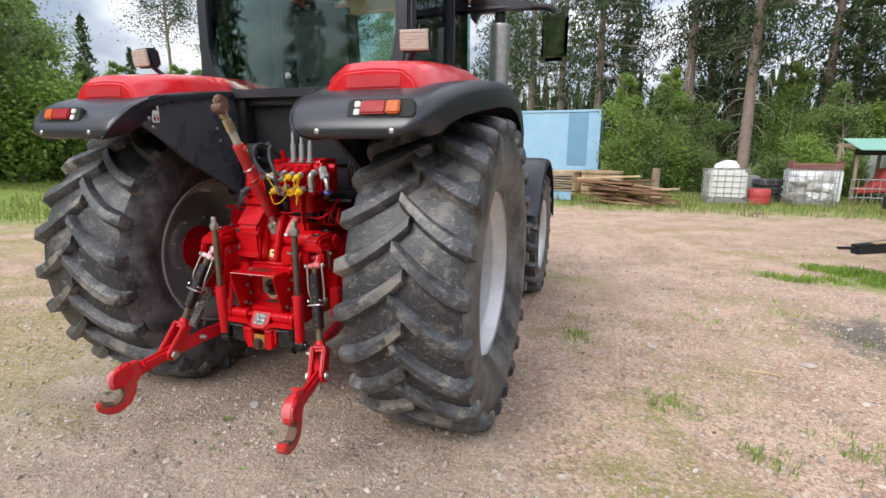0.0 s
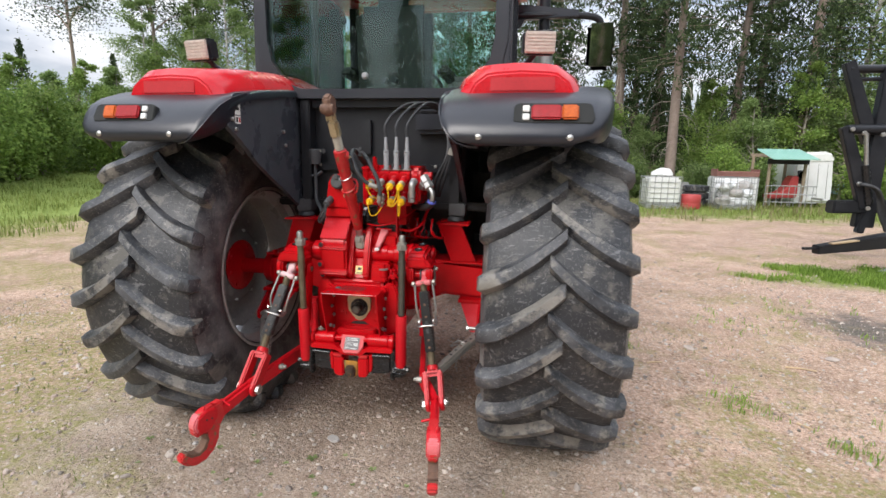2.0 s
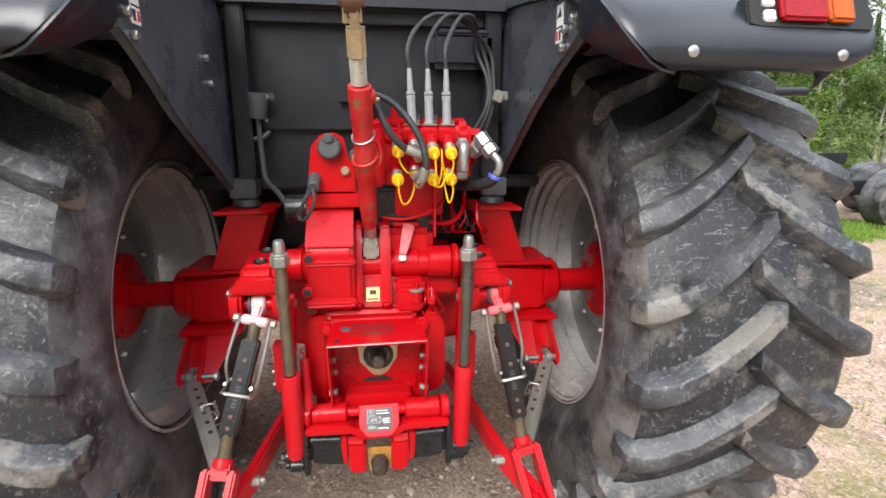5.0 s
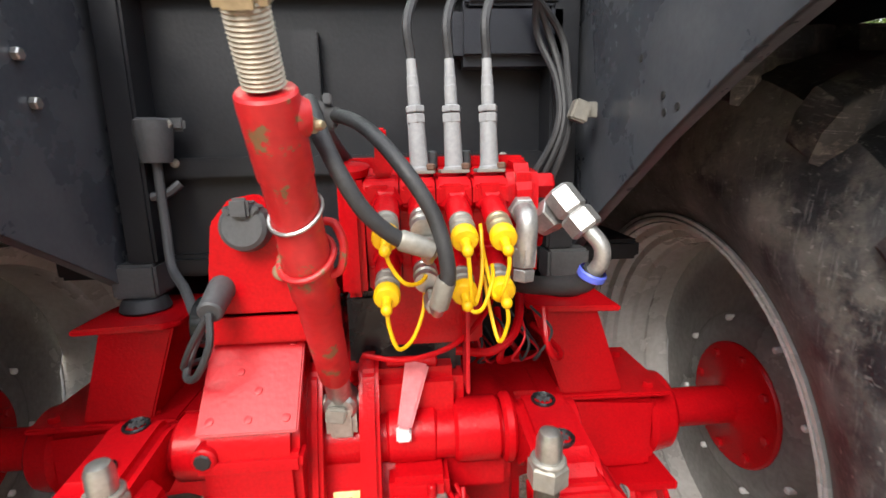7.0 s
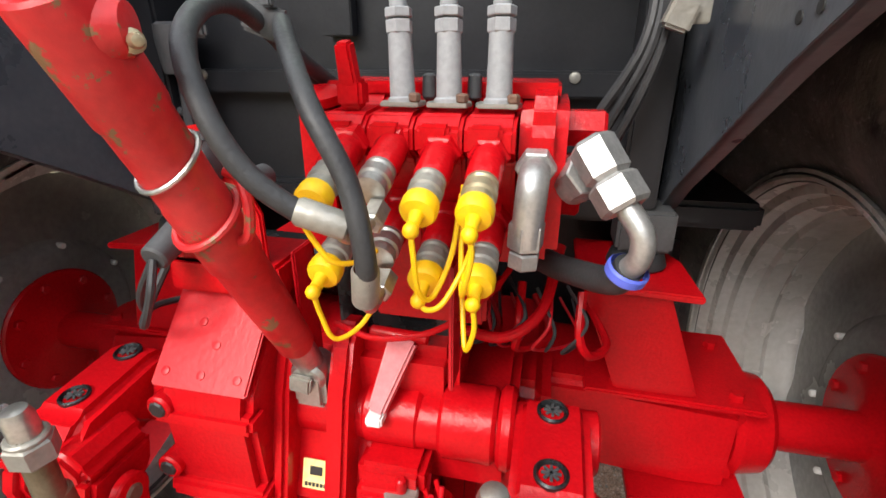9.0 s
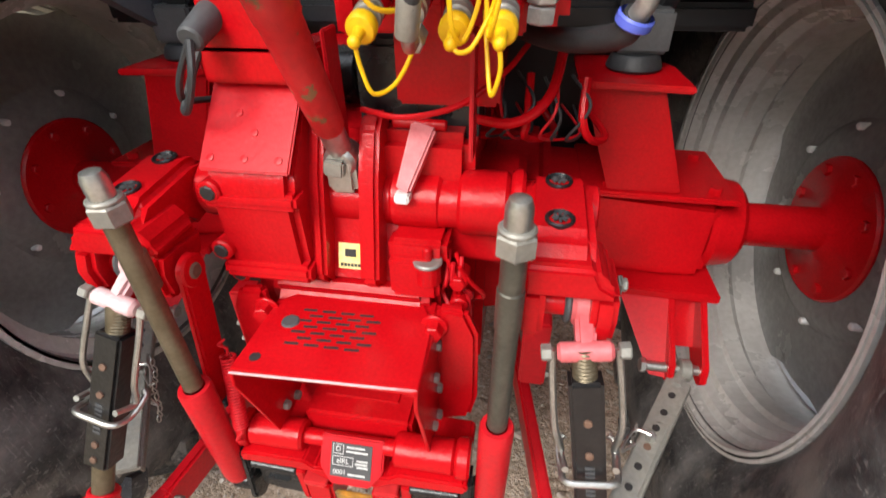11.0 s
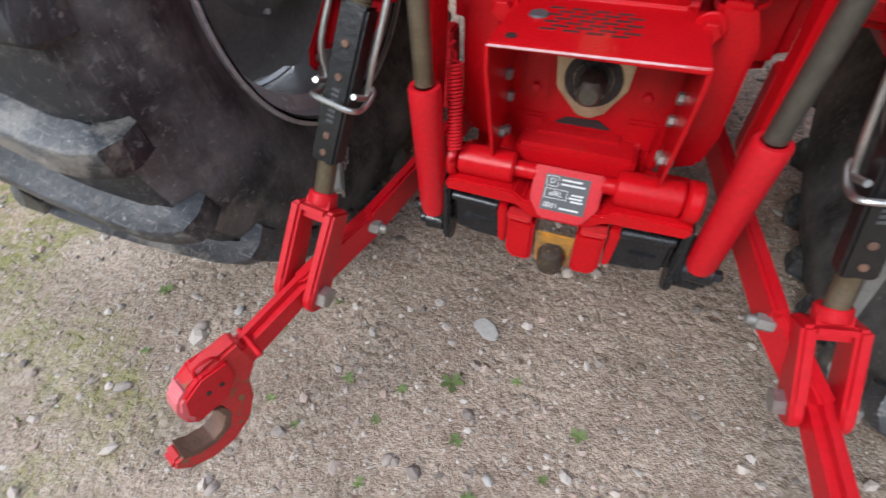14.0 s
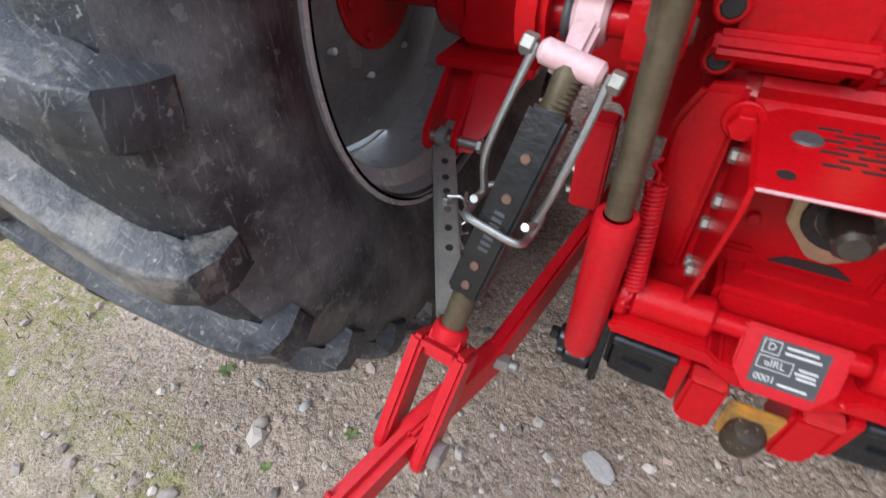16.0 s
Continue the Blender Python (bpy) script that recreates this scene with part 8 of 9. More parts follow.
def add_boom():
    """Black folding boom of a forestry trailer, with its drawbar and support foot."""
    t = thing("forestry_trailer", at_ground(5.79, 10.6, 0), "black forestry trailer with a folded loader boom and support foot", "trailer")
    def hung(*a):
        o = part(*a)
        o.matrix_local = Matrix.Translation((0.578, 0.95, -0.06)) @ Matrix.Scale(1.1, 4)
        return o

    bm = B()
    beam(bm, (-0.85, -0.45, 0.42), (0.40, -0.05, 0.56), 0.12, 0.12, bevel=0.012, w1=0.22, h1=0.20)
    beam(bm, (0.30, -0.10, 0.54), (4.2, 0.6, 0.62), 0.24, 0.24, bevel=0.02)
    part("drawbar", bm, BLACK_PAINT, t)
    bm = B()
    beam(bm, (-1.05, -0.52, 0.44), (-0.80, -0.44, 0.44), 0.06, 0.035, bevel=0.012)
    part("tow_eye", bm, BLACK_PAINT, t)
    bm = B()
    beam(bm, (-0.66, -0.45, 0.512), (-0.26, -0.32, 0.556), 0.08, 0.02)
    part("wood_wedge", bm, WOOD_PALE, t)
    bm = B()
    beam(bm, (-0.50, 0.0, 0.90), (2.4, 0.45, 0.97), 0.18, 0.19, bevel=0.02)
    hung("main_beam", bm, BLACK_PAINT, t)
    for p0, p1, w, h, h1 in (((-0.47, 0.0, 2.06), (-0.02, 0.0, 0.90), 0.10, 0.13, 0.22), ((-0.47, 0.15, 2.98), (-0.02, 0.15, 1.85), 0.11, 0.15, 0.20), ((0.10, 0.15, 2.92), (0.02, 0.08, 0.60), 0.13, 0.20, 0.26), ((0.06, 0.05, 1.0), (-0.05, 0.02, 0.52), 0.10, 0.12, 0.10)):
        bm = B()
        beam(bm, p0, p1, w, h, (1, 0, 0), 0.012, h1=h1)
        hung("boom_arm", bm, BLACK_PAINT, t)
    bm = B()
    rod(bm, (-0.45, 0.15, 2.88), (0.9, 0.25, 2.90), 0.06)
    hung("cross_tube", bm, BLACK_PAINT, t)
    bm = B()
    rod(bm, (-0.40, 0.15, 2.74), (0.85, 0.25, 2.76), 0.03)
    hung("cross_tube", bm, BLACK_PAINT, t)
    bm = B()
    rod(bm, (-0.44, 0.0, 2.02), (0.15, 0.05, 2.03), 0.07)
    hung("cross_tube", bm, BLACK_PAINT, t)
    bm = B()
    rod(bm, (0.05, 0.05, 2.02), (1.2, 0.2, 2.05), 0.07)
    hung("cross_tube", bm, BLACK_PAINT, t)
    bm = B()
    rod(bm, (-0.21, -0.06, 1.97), (-0.14, -0.06, 1.50), 0.028)
    hung("ram_rod", bm, ZINC, t)
    bm = B()
    rod(bm, (-0.15, -0.06, 1.52), (-0.02, -0.06, 0.95), 0.05)
    hung("ram_tube", bm, BLACK_GLOSS, t)
    for k in range(5):
        bm = B()
        tube(bm, [(-0.22 + 0.02 * k, -0.12, 1.25), (-0.02, -0.16 - 0.02 * k, 1.15), (0.08 + 0.02 * k, -0.16, 0.80), (0.22, -0.14, 0.66 - 0.02 * k), (0.6, -0.1, 0.80 + 0.03 * k), (1.0, 0.0, 0.95)], 0.018, 8)
        hung("boom_hose", bm, HOSE, t)
    bm = B()
    rod(bm, (0.51, 0.10, 0.04), (0.51, 0.10, 0.60), 0.055)
    fj = part("support_leg", bm, CAGE, t, "grey support leg with a plate foot")
    bm = B()
    rod(bm, (0.51, 0.10, 0.35), (0.51, 0.10, 0.75), 0.075)
    beam(bm, (0.51, 0.10, 0.66), (0.42, -0.03, 0.60), 0.10, 0.12)
    part("leg_sleeve", bm, CAGE, fj)
    bm = B()
    lathe(bm, [(0, 0.0), (0, 0.20), (0.02, 0.20), (0.07, 0.09), (0.09, 0.07)], (0.51, 0.10, 0.0), (0, 0, 1), 6)
    part("foot_plate", bm, CAGE, fj)
    for p in ((-0.40, -0.06, 2.02), (-0.24, -0.06, 1.97), (-0.20, -0.06, 1.25), (-0.06, -0.10, 0.90), (0.0, -0.06, 1.95)):
        bm = B()
        rod(bm, p, (p[0], p[1] - 0.03, p[2]), 0.03)
        hung("pin_head", bm, ZINC, t)
    for x_ in (2.4, 3.6):
        for s in (-1, 1):
            bm = B()
            lathe(bm, [(-0.2, 0.22), (-0.22, 0.36), (-0.17, 0.47), (0.17, 0.47), (0.22, 0.36), (0.2, 0.22), (0.05, 0.2), (0.05, 0)], (x_, 0.4 + s * 0.75, 0.47), (0, s, 0), 32)
            part("wheel", bm, RUBBER_SIDE, t)


add_boom()

# ---- trees ----
def leaf_quads(centres, size, rnd, droop=0.0, long=1.5):
    """Small two-triangle leaves or sprays at the given centres, turned at random."""
    n = len(centres)
    c = np.asarray(centres)
    g = np.random.RandomState(rnd.randrange(1 << 30))
    a = g.normal(size=(n, 3))
    a[:, 2] = a[:, 2] * 0.5 - droop
    a /= np.linalg.norm(a, axis=1)[:, None]
    b = np.cross(a, g.normal(size=(n, 3)))
    b /= np.linalg.norm(b, axis=1)[:, None] + 1e-9
    s = (size * g.uniform(0.6, 1.35, n))[:, None]
    bend = np.cross(a, b) * s * 0.25
    v = np.stack([c - a * s * long / 2, c + b * s / 2 + bend, c + a * s * long / 2, c - b * s / 2 + bend], 1).reshape(-1, 3)
    f = [(4 * i, 4 * i + 1, 4 * i + 2, 4 * i + 3) for i in range(n)]
    return v.tolist(), f


def crown_mesh(name, centres, size, mat, rnd, droop=0.0, long=1.5):
    v, f = leaf_quads(centres, size, rnd, droop, long)
    return raw(name, v, f, mat)


def tapered(dst, pts_, r0, r1, seg=9):
    tube(dst, pts_, r0, seg, 3, ends=r1)


def make_spruce(h, seed, bare, leaves, label, spray=0.07):
    rnd = random.Random(seed)
    t = thing("spruce_tree", pose(0, 0, 0), label, "tree", "trees round the yard")
    bm = B()
    lean = rnd.uniform(-0.02, 0.02)
    tapered(bm, [(0, 0, -0.3), (lean * h * 0.3, 0, h * 0.3), (lean * h * 0.7, 0.1, h * 0.65), (lean * h, 0, h)], 0.011 * h + 0.05, 0.02, 12)
    part("trunk", bm, BARK, t)
    bm = B()
    for k in range(30 if spray < 0.2 else 6):
        z = rnd.uniform(1.2, bare * 1.25)
        a, L = rnd.uniform(0, 6.28), rnd.uniform(0.5, 2.0)
        d = Vector((math.cos(a), math.sin(a), 0))
        o = Vector((lean * z, 0, z))
        tapered(bm, [o, o + d * L * 0.5 + Vector((0, 0, -0.05)), o + d * L * 0.85 + Vector((0, 0, -0.35 * L)), o + d * L + Vector((0, 0, -0.75 * L))], 0.021, 0.006, 3)
    part("dead_branch_tangle", bm, TWIG, t)
    centres, limbs = [], B()
    z = bare
    while z < h:
        f = (z - bare) / (h - bare)
        reach = (0.35 + (1 - f) ** 0.8 * (0.15 * h)) * rnd.uniform(0.75, 1.1) * (0.6 + 0.4 * min(1, f * 6))
        for k in range(5):
            a = rnd.uniform(0, 6.28)
            L = reach * rnd.uniform(0.65, 1.1)
            d = Vector((math.cos(a), math.sin(a), 0))
            sd = Vector((-d.y, d.x, 0))
            o = Vector((lean * z, 0, z))
            if L > 1.0 and k < (2 if spray < 0.2 else 0):
                tapered(limbs, [o, o + d * L * 0.5 - Vector((0, 0, 0.12 * L)), o + d * L - Vector((0, 0, 0.22 * L))], 0.03, 0.006, 3)
            m = max(3, int(L * leaves))
            for i in range(m):
                u = (i + rnd.random()) / m
                w = 0.32 * L * (1 - u) * rnd.uniform(-1, 1) + rnd.gauss(0, 0.06)
                drop = 0.30 * L * u * u + abs(w) * 0.3 + rnd.uniform(0, 0.45) * (0.4 + 0.6 * u)
                p = o + d * (L * (0.12 + 0.9 * u)) + sd * w - Vector((0, 0, drop))
                centres.append((p.x, p.y, p.z))
        z += rnd.uniform(0.22, 0.38) * (1 if f < 0.7 else 0.8)
    part("limb_structure", limbs, BARK, t)
    cr = new("crown", crown_mesh("crown", centres, spray, NEEDLES, rnd, 1.1, 4.2))
    cr.parent = t
    return t


def make_broadleaf(h, seed, count, size, mat, bark, label, spread=0.28, low=0.18, name="birch_tree", puff=0.75):
    rnd = random.Random(seed)
    t = thing(name, pose(0, 0, 0), label, "tree", "trees round the yard")
    bm = B()
    top = Vector((rnd.uniform(-0.3, 0.3), rnd.uniform(-0.3, 0.3), h))
    tapered(bm, [(0, 0, -0.3), (0.1, 0.05, h * 0.3), top * 0.65, top], 0.010 * h + 0.02, 0.012, 9)
    part("trunk", bm, bark, t)
    limbs, centres = B(), []
    n = 26
    for k in range(n):
        f = low + (1 - low) * (k + rnd.random()) / n
        a = rnd.uniform(0, 6.28)
        L = spread * h * (1 - 0.75 * abs(f - 0.45)) * rnd.uniform(0.5, 1.1) * (1.25 - f)
        o = top * f
        d = Vector((math.cos(a), math.sin(a), rnd.uniform(0.25, 0.9))).normalized()
        e = o + d * L
        m = o + d * L * 0.5 + Vector((0, 0, 0.06 * L))
        tapered(limbs, [o, m, e], 0.004 * h + 0.008, 0.005, 4)
        tips = [(m, 0.28), (o + d * L * 0.75, 0.32), (e, 0.36)]
        for j in range(3):
            b = a + rnd.uniform(-1.1, 1.1)
            q = o + d * L * rnd.uniform(0.4, 0.9)
            e2 = q + Vector((math.cos(b), math.sin(b), rnd.uniform(-0.1, 0.6))) * L * rnd.uniform(0.3, 0.55)
            tapered(limbs, [q, (q + e2) / 2 + Vector((0, 0, 0.05)), e2], 0.012, 0.004, 3)
            tips += [((q + e2) / 2, 0.25), (e2, 0.32)]
        for c, r in tips:
            r *= max(0.5, L * 0.9)
            for i in range(int(count / (n * len(tips)))):
                p = Vector((rnd.gauss(0, 1), rnd.gauss(0, 1), rnd.gauss(0, 0.8))) * r * puff
                centres.append(tuple(c + p - Vector((0, 0, 0.10 * abs(p.length)))))
    part("limb_structure", limbs, bark, t)
    cr = new("crown", crown_mesh("crown", centres, size, mat, rnd, 0.3, 1.35))
    cr.parent = t
    return t


def make_shrub(h, seed, count, size, mat, label):
    rnd = random.Random(seed)
    t = thing("shrub", pose(0, 0, 0), label, "shrub", "shrubs at the wood's edge")
    limbs, centres = B(), []
    for k in range(11):
        a, tilt = rnd.uniform(0, 6.28), rnd.uniform(0.1, 0.55)
        L = h * rnd.uniform(0.55, 1.05)
        d = Vector((math.cos(a) * tilt, math.sin(a) * tilt, 1)).normalized()
        tapered(limbs, [(0, 0, -0.1), d * L * 0.5 + Vector((0, 0, 0.05)), d * L], 0.02, 0.004, 5)
        for i in range(count // 11):
            u = rnd.random() ** 0.75
            p = d * L * (0.12 + 0.92 * u) + Vector((rnd.gauss(0, 1), rnd.gauss(0, 1), rnd.gauss(0, 0.7))) * h * 0.12
            if p.z > 0.05:
                centres.append(tuple(p))
    part("stem_cluster", limbs, TWIG, t)
    cr = new("foliage", crown_mesh("foliage", centres, size, mat, rnd, 0.2, 1.3))
    cr.parent = t
    return t


SPRUCES = [make_spruce(19, 1, 4.2, 17, "tall dark spruce with a bare lower trunk and dead twigs"), make_spruce(21, 2, 6.0, 17, "tall dark spruce with a bare lower trunk and dead twigs"), make_spruce(15, 3, 1.2, 20, "dark spruce with branches hanging low")]
FAR_SPRUCES = [make_spruce(16, 13, 1.5, 4.5, "dark spruce at the wood's far edge", 0.20)]
FAR_BIRCHES = [make_broadleaf(12, 14, 5000, 0.17, LEAVES, BARK_BIRCH, "green birch at the wood's far edge")]
BIRCHES = [make_broadleaf(13, 4, 14000, 0.09, LEAVES, BARK_BIRCH, "slender green birch with a pale trunk"), make_broadleaf(10, 5, 12500, 0.09, LEAVES, BARK_BIRCH, "slender green birch with a pale trunk", 0.32)]
YOUNG = [make_broadleaf(6.5, 6, 13000, 0.085, LEAVES_LIGHT, TWIG, "young leafy tree in fresh green", 0.36, 0.08, "young_tree"), make_broadleaf(5.0, 7, 11000, 0.08, LEAVES, TWIG, "young leafy tree in deep green", 0.40, 0.05, "young_tree")]
SHRUBS = [make_shrub(2.4, 8, 7000, 0.072, LEAVES_LIGHT, "bright green leafy shrub"), make_shrub(1.7, 9, 5500, 0.07, LEAVES, "deep green leafy shrub")]
PINES = [make_broadleaf(16, 10, 9000, 0.10, NEEDLES, BARK, "tall thin pine with a sparse crown", 0.24, 0.45, "pine_tree", 1.1)]
used = set()


def plant(kind, i, x, y, size=1.0, turn=None, rnd=random.Random(3)):
    ob = kind[i % len(kind)]
    m = pose(x, y, ground_height(x, y) - 0.05, 0, 0, rnd.uniform(0, 360) if turn is None else turn)
    if ob.name not in used:
        used.add(ob.name)
        ob.matrix_world = m
        ob.scale = (size, size, size)
        return ob
    c = copy_thing(ob, m)
    c.scale = (size, size, size)
    return c


def away(deg, dist):
    return 1.0 + dist * math.sin(radians(deg)), 2.7 + dist * math.cos(radians(deg))


rnd = random.Random(21)
# spruces whose trunks show behind the tanks and the container
for i, deg, dist, size in ((0, 0.6, 27.5, 1.0), (1, 9.6, 27.0, 1.0), (0, 11.0, 31, 1.0), (1, 15.1, 24.5, 0.92), (0, 20.5, 29, 1.0), (2, 28, 37, 0.95), (2, -9, 40, 0.9), (0, -3.5, 31, 1.0), (1, -7, 34, 1.0), (0, -11, 37, 0.9), (2, 3.0, 30, 1.15), (2, 13.2, 29, 1.2), (2, 22.5, 30, 1.15), (0, 26, 28, 1.0), (2, 33, 33, 1.2)):
    plant(SPRUCES, i, *away(deg, dist), size)
for i, deg, dist, size in ((0, 30, 31, 1.15), (1, 35, 29, 1.15), (0, 43, 30, 1.1), (0, 47, 29, 1.1), (1, 52, 30, 1.1), (0, 57, 31, 1.1)):
    plant(BIRCHES, i, *away(deg, dist), size)
for deg, dist in ((40, 41), (51, 40)):
    plant(FAR_SPRUCES, 0, *away(deg, dist), rnd.uniform(1.0, 1.25))
for i, deg, dist, size in ((0, 3.8, 23.3, 0.75), (1, 6.2, 24.0, 0.9), (0, 7.8, 25.5, 0.8), (1, 12.5, 25.5, 0.75), (0, 18.5, 26.5, 0.8), (1, 22.5, 26, 0.9), (0, 26, 27, 0.9), (1, 29.5, 27.5, 1.0), (0, 33.5, 27, 0.9), (1, 37, 26.5, 0.9), (0, 41, 26, 0.9), (1, 46, 25, 1.0)):
    plant(YOUNG, i, *away(deg, dist), size)
for i, deg, dist, size in ((0, 4.6, 22.0, 0.9), (1, 7.0, 22.6, 1.1), (0, 9.3, 23.4, 1.0), (1, 11.5, 23.6, 1.1), (1, 17.5, 24.0, 1.0), (0, 21, 24.5, 1.0), (1, 24, 25.2, 1.0), (0, 31.5, 25.5, 1.0), (1, 35, 25, 1.0), (0, 39, 24, 1.0)):
    plant(SHRUBS, i, *away(deg, dist), size)
# west side: low woods beside the track, with single tall trees
for i, deg, dist, size in ((0, -56, 21, 0.85), (1, -59, 21.5, 1.2), (0, -62, 19, 1.1), (1, -53.5, 23, 0.8), (0, -50.5, 25, 0.65), (1, -48, 26, 0.8), (0, -45.5, 27, 0.7), (1, -42.5, 27.5, 0.9), (0, -39.5, 28, 0.85), (1, -66, 19, 1.3), (0, -70, 19, 1.2), (0, -36, 31, 1.1)):
    plant(YOUNG, i, *away(deg, dist * 1.28), size * 1.25)
for i, deg, dist, size in ((1, -60.5, 23, 0.85), (0, -57, 25, 0.72), (0, -65, 23, 0.9), (1, -36.0, 33, 1.0), (0, -33, 36, 1.0), (1, -29, 38, 1.0), (0, -40.5, 36, 0.8), (1, -72, 24, 1.0), (0, -24, 38, 1.0), (0, -19, 38, 1.0)):
    plant(BIRCHES, i, *away(deg, dist), size)
for deg, dist in ((-39.5, 40), (-35.5, 43), (-31, 42), (-27, 41), (-46, 47)):
    plant(PINES, 0, *away(deg, dist), rnd.uniform(0.95, 1.15))
for i, deg, dist, size in ((0, -51, 20, 1.1), (1, -47.5, 23.5, 1.3), (0, -54, 18, 1.15), (1, -43.5, 25, 1.3), (0, -58, 17.5, 1.3), (0, -61, 18, 1.4), (1, -56, 19, 1.5), (0, -49, 22, 1.25), (0, -45.5, 24, 1.2), (1, -52.5, 21, 1.6), (0, -64.5, 17, 1.4), (0, -41, 26, 1.3)):
    plant(SHRUBS, i, *away(deg, dist * 1.35), size * 1.3)
for k in range(14):
    plant(FAR_SPRUCES, 0, *away(-70 + 3.4 * k, rnd.uniform(58, 75)), rnd.uniform(0.5, 0.75))
# woods behind the yard, closing it on the far side of the camera
for k in range(21):
    deg = 100 + 160 * k / 20 + rnd.uniform(-3, 3)
    if k % 3 == 2:
        plant(FAR_BIRCHES, k, *away(deg, rnd.uniform(24, 30)), rnd.uniform(0.9, 1.2))
    else:
        plant(FAR_SPRUCES, k, *away(deg, rnd.uniform(26, 34)), rnd.uniform(0.75, 1.05))
for k in range(10):
    plant(FAR_SPRUCES, 0, *away((62 + 4 * k) if k < 6 else (-76 - 5 * (k - 6)), rnd.uniform(28, 34)), rnd.uniform(0.8, 1.1))
# far woods: a ragged dark band of tree shapes beyond the last single trees
fr = random.Random(17)
fv, ff = [], []
for k in range(2600):
    a = fr.uniform(0, 2 * math.pi)
    if radians(95) < a < radians(265) and fr.random() < 0.4:
        continue
    d_ = fr.uniform(46, 90)
    if -75 < ((math.degrees(a) + 180) % 360) - 180 < -14:
        d_ = fr.uniform(95, 150)
    x, y = 1 + d_ * math.sin(a), 2.7 + d_ * math.cos(a)
    h = fr.uniform(4, 9)
    z0 = ground_height(x, y)
    w = h * fr.uniform(0.10, 0.16)
    turn = fr.uniform(0, 3.14)
    for j in range(7):
        za, zb = z0 + h * (0.02 + 0.13 * j), z0 + h * (0.26 + 0.125 * j)
        ww = w * (1.15 - 0.14 * j) * fr.uniform(0.75, 1.2)
        for q in (0.0, 1.2, 2.3):
            cx, cy = math.cos(turn + q + j) * ww, math.sin(turn + q + j) * ww
            i = len(fv)
            fv += [(x - cx, y - cy, za - fr.uniform(0, 0.3)), (x + cx, y + cy, za - fr.uniform(0, 0.3)), (x + fr.uniform(-0.2, 0.2), y + fr.uniform(-0.2, 0.2), min(zb, z0 + h))]
            ff.append((i, i + 1, i + 2))
tagged(new("far_woods", raw("far_woods", fv, ff, NEEDLES)), "dark distant spruce woods round the yard", "woods", kind="stuff")

# ---- pebbles, grass, weeds, litter ----
def pebble_field(name, seed, count, where, small, big, mat, label):
    g = random.Random(seed)
    shapes = []
    for k in range(6):
        b_ = bmesh.new()
        bmesh.ops.create_icosphere(b_, subdivisions=1, radius=1)
        for v in b_.verts:
            v.co *= 1 + g.uniform(-0.28, 0.28)
        b_.verts.ensure_lookup_table()
        shapes.append((np.array([v.co[:] for v in b_.verts]), [[v.index for v in f.verts] for f in b_.faces]))
        b_.free()
    vs, fs, n = [], [], 0
    for k in range(count):
        x, y = where(g)
        s = small * (big / small) ** (g.random() ** 3.2)
        v, f = shapes[k % 6]
        rot = np.array(Euler((g.uniform(0, 6.3), g.uniform(0, 6.3), g.uniform(0, 6.3))).to_matrix())
        w = (v * (1, g.uniform(0.6, 1), g.uniform(0.45, 0.75))) @ rot.T * s * (1, 1, 0.75) + (x, y, ground_height(x, y) + s * 0.16)
        vs.append(w)
        fs += [tuple(i + n for i in q) for q in f]
        n += len(v)
    ob = new(name, raw(name, np.concatenate(vs).tolist(), fs, mat))
    return tagged(ob, label, "gravel", kind="stuff")


pebble_field("gravel", 31, 6000, lambda g: (g.gauss(-0.25, 0.75), g.uniform(4.1, 6.3)), 0.0022, 0.011, PEBBLES, "loose mixed gravel stones under the tractor")
pebble_field("gravel", 33, 900, lambda g: (g.uniform(-5, 7), g.uniform(2.6, 14)), 0.012, 0.036, PEBBLES, "flat embedded stones of the yard")
pebble_field("gravel", 32, 24000, lambda g: (g.uniform(-4.5, 5.5), 2.9 + 7.6 * g.random() ** 1.25), 0.005, 0.024, PEBBLES, "scattered gravel stones on the yard")
# single stones
bm = B()
prism(bm, [(-0.045, -0.012), (-0.030, -0.024), (0.020, -0.026), (0.046, -0.008), (0.040, 0.014), (0.005, 0.026), (-0.035, 0.018)], "z", -0.006, 0.007, 0.003)
whole("stone", bm, STONE_PALE, "pale flat chip of stone lying on the gravel", "stone", "single stones", place=pose(-0.142, 5.055, ground_height(-0.142, 5.055) + 0.004, 6, -4, -35))
for x, y, s, tall, mat in ((-0.02, 4.656, 0.012, 0.7, STONE_PALE), (-0.876, 4.871, 0.014, 0.7, STONE_PALE), (-0.62, 4.42, 0.015, 0.6, STONE), (-1.02, 4.55, 0.018, 0.6, STONE), (-0.95, 4.78, 0.02, 0.5, STONE), (-0.26, 4.62, 0.014, 0.6, STONE), (2.33, 6.95, 0.05, 0.25, STONE), (3.45, 6.95, 0.05, 0.25, STONE)):
    g = random.Random(int(abs(x) * 1000))
    bm = B()
    bmesh.ops.create_icosphere(bm, subdivisions=2, radius=1)
    for v in bm.verts:
        v.co *= 1 + 0.22 * noise.noise(v.co * 1.3 + Vector((x * 9, y * 5, 0)))
        v.co = Vector((v.co.x * s * 1.3, v.co.y * s * 0.85, v.co.z * s * tall))
    whole("stone", bm, mat, "pale flat stone lying on the gravel", "stone", "single stones", place=pose(x, y, ground_height(x, y) + s * tall * 0.5, 0, 0, g.uniform(0, 360)))


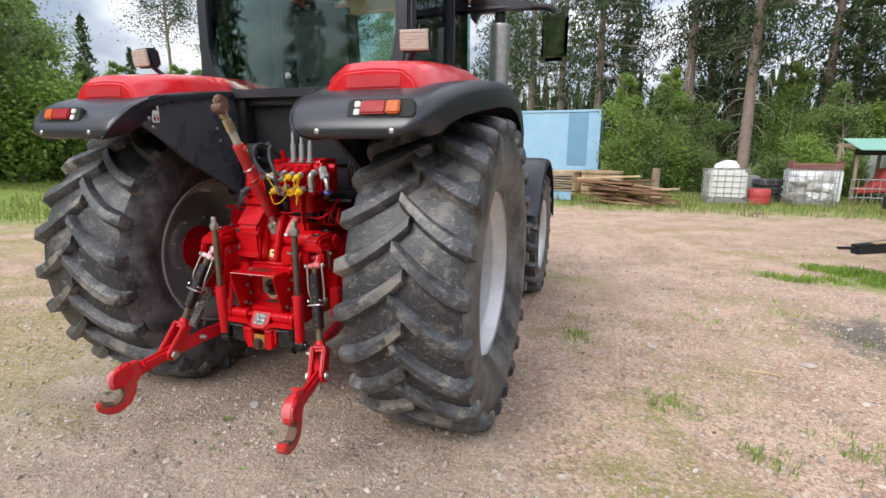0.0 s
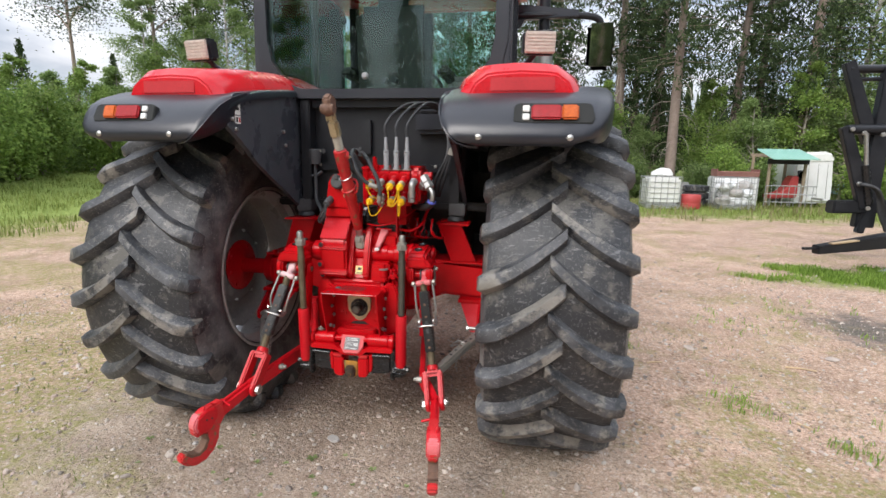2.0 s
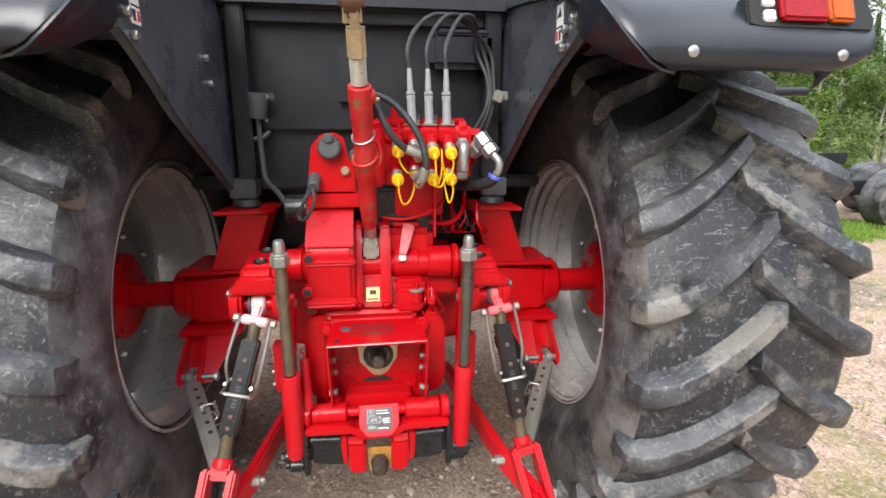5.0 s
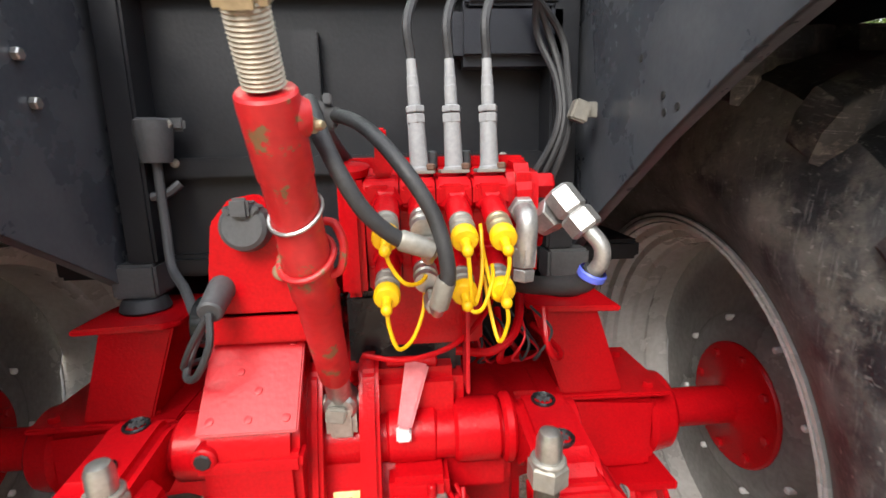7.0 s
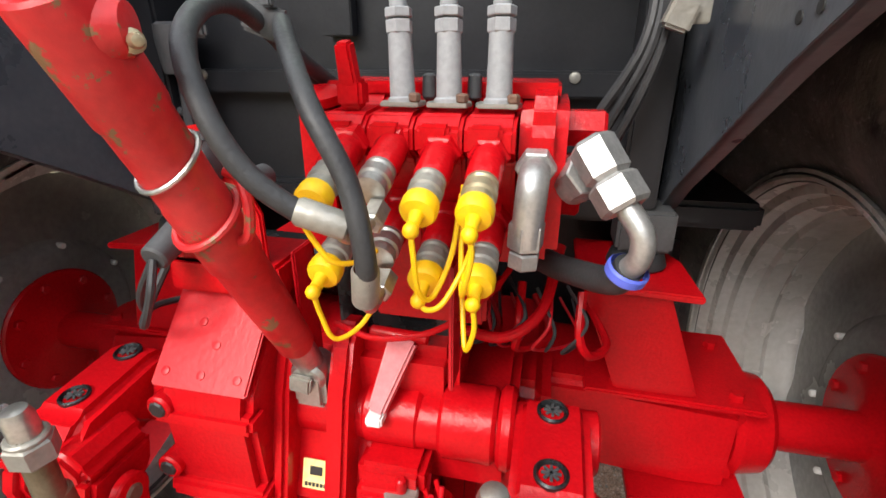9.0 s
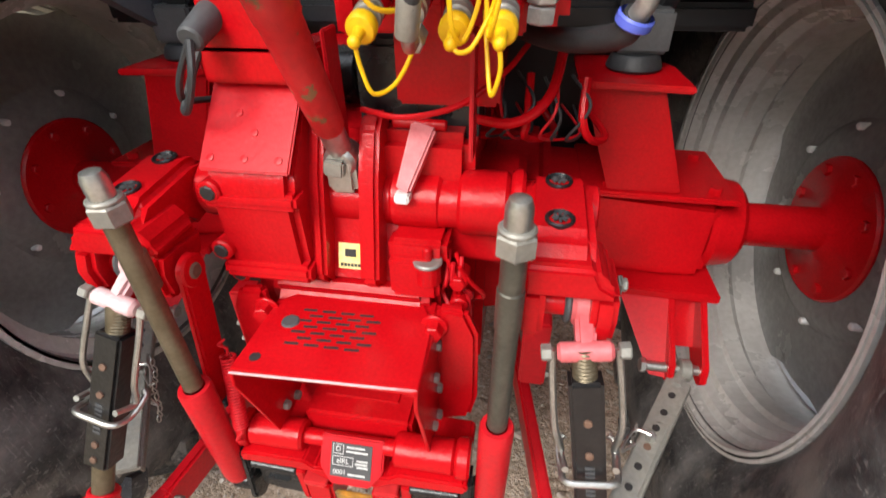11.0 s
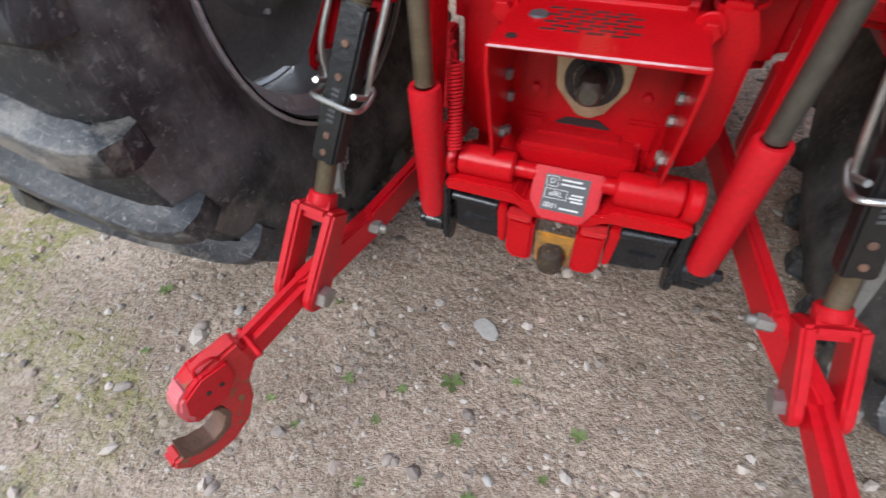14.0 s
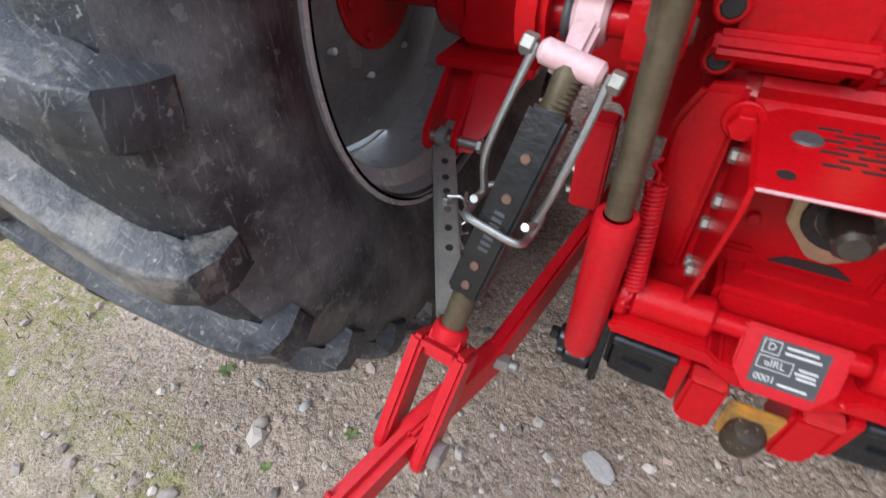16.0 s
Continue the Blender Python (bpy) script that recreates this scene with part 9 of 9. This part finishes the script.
def blades(name, seed, tufts, where, low, high, per, mat, label, spread=0.05):
    g = random.Random(seed)
    v, f = [], []
    for k in range(tufts):
        spot = where(g)
        if spot is None:
            continue
        x, y = spot
        z = ground_height(x, y)
        for j in range(per):
            a, h = g.uniform(0, 6.28), g.uniform(low, high)
            bx, by = x + g.gauss(0, spread), y + g.gauss(0, spread)
            lean, w = g.uniform(0.15, 0.75) * h, h * 0.045 + 0.0012
            ca, sa = math.cos(a), math.sin(a)
            i = len(v)
            v += [(bx - sa * w, by + ca * w, z - 0.004), (bx + sa * w, by - ca * w, z - 0.004), (bx + ca * lean * 0.45 + sa * w * 0.8, by + sa * lean * 0.45 - ca * w * 0.8, z + h * 0.7), (bx + ca * lean * 0.45 - sa * w * 0.8, by + sa * lean * 0.45 + ca * w * 0.8, z + h * 0.7), (bx + ca * lean, by + sa * lean, z + h)]
            f += [(i, i + 1, i + 2, i + 3), (i + 3, i + 2, i + 4)]
    return tagged(new(name, raw(name, v, f, mat)), label, "grass", kind="stuff")


def in_patch(g):
    x, y = g.uniform(3.6, 9.0), g.uniform(9.2, 11.2)
    e = ((x - 6.3) / 2.4) ** 2 + ((y - 10.2) / 0.9) ** 2
    return (x, y) if e + 1.2 * noise.noise((x * 1.3, y * 1.3, 2)) + 0.8 * noise.noise((x * 4.5, y * 4.5, 9)) < 0.6 else None


def in_verge(g):
    x, y = g.uniform(-12, 22), 17.3 + 7.5 * g.random() ** 0.8
    return (x, y) if 0.3 * noise.noise((x * 0.8, y * 0.8, 5)) + (y - 17.3) * 0.25 > 0.12 else None


def in_west(g):
    x, y = g.uniform(-26, -8.4), g.uniform(6.5, 28)
    return (x, y) if noise.noise((x * 0.5, y * 0.5, 7)) > -0.15 else None


def in_tufts(g):
    x, y, r = g.choice(((1.75, 6.95, 0.10), (2.35, 5.95, 0.11), (2.9, 7.75, 0.16), (2.75, 5.5, 0.08), (1.7, 7.4, 0.12), (3.3, 5.7, 0.14), (3.9, 8.3, 0.35), (4.4, 7.3, 0.3), (-2.2, 6.2, 0.2), (-2.9, 7.4, 0.3)))
    return g.gauss(x, r), g.gauss(y, r)


def moss_spots(g):
    x, y = g.uniform(-4.5, 6.0), g.uniform(3.0, 12)
    return (x, y) if noise.noise((x * 0.75, y * 0.75, 0.4)) > 0.16 and not (abs(x) < 1.4 and 5.0 < y < 9) else None


blades("grass", 41, 7000, in_patch, 0.02, 0.095, 7, GRASS_FRESH, "green grass patch growing on the gravel", 0.06)
blades("grass", 42, 6500, in_verge, 0.03, 0.17, 5, GRASS, "rough green grass verge at the yard's edge", 0.10)
blades("grass", 43, 7000, in_west, 0.06, 0.22, 5, GRASS, "rough grass beside the track", 0.12)
blades("grass", 44, 2600, moss_spots, 0.008, 0.04, 6, GRASS, "thin short grass in the gravel", 0.05)
blades("grass", 46, 260, in_tufts, 0.015, 0.055, 6, GRASS_FRESH, "small green grass tufts in the yard's gravel", 0.03)
blades("dry_grass", 45, 900, in_verge, 0.10, 0.3, 4, GRASS_DRY, "dry grass stalks in the verge", 0.10)
# broad-leaved seedlings in the gravel near the hooks
weed = thing("weed", pose(0, 0, 0), "small green weed seedling in the gravel", "weed", "weeds in the gravel")
bm = B()
for k in range(5):
    a = 2 * math.pi * k / 5 + 0.3 * (k % 2)
    q = bmesh.new()
    pts_ = [(0, 0), (0.008, 0.006), (0.022, 0.009), (0.034, 0.0), (0.022, -0.009), (0.008, -0.006)]
    vv = [q.verts.new((u, v, 0.004 + u * 0.5 - u * u * 9)) for u, v in pts_]
    q.faces.new(vv)
    pour(bm, q, pose(0, 0, 0, 0, 0, math.degrees(a)))
part("leaf_rosette", bm, LEAVES, weed)
spots = [(-0.18, 4.86), (-0.30, 4.80), (0.10, 4.70), (-0.05, 4.60), (-0.33, 4.70), (-0.12, 4.72), (-0.52, 4.62), (-0.30, 4.55), (0.22, 4.52), (-0.86, 4.70), (-1.05, 4.66), (-0.72, 4.86), (-0.02, 4.92), (0.36, 4.74), (-0.45, 4.78), (-0.62, 4.66), (-1.15, 4.86), (0.16, 4.83), (-0.20, 4.48), (-0.6, 5.0)]
g = random.Random(77)
for k, (x, y) in enumerate(spots):
    m = pose(x, y, ground_height(x, y) + 0.001, 0, 0, g.uniform(0, 360))
    if k == 0:
        weed.matrix_world = m
    else:
        c = copy_thing(weed, m)
        sc = g.uniform(0.40, 0.80)
        c.scale = (sc, sc, sc)
# dry sticks on the gravel
for x, y, turn, L in ((3.07, 6.67, -8, 0.21), (1.95, 6.55, 20, 0.13), (2.62, 5.72, -50, 0.10), (3.6, 8.0, 10, 0.16), (1.62, 6.1, 75, 0.09)):
    bm = B()
    tapered(bm, [(-L / 2, 0, 0.008), (0, 0.006, 0.009), (L / 2, -0.004, 0.007)], 0.0075, 0.005, 7)
    whole("stick", bm, WOOD_PALE, "short dry pale stick lying on the gravel", "stick", "sticks on the gravel", place=at_ground(x, y, turn))
# pale litter by the track
bm = B()
prism(bm, [(-0.16, -0.07), (0.12, -0.10), (0.20, 0.02), (0.02, 0.09), (-0.18, 0.05)], "z", 0.004, 0.02, 0.004)
whole("plastic_sheet", bm, TANK_WHITE, "crumpled pale plastic sheet on the gravel", "litter", place=at_ground(-2.70, 6.15, 20) @ Matrix.Scale(0.55, 4))
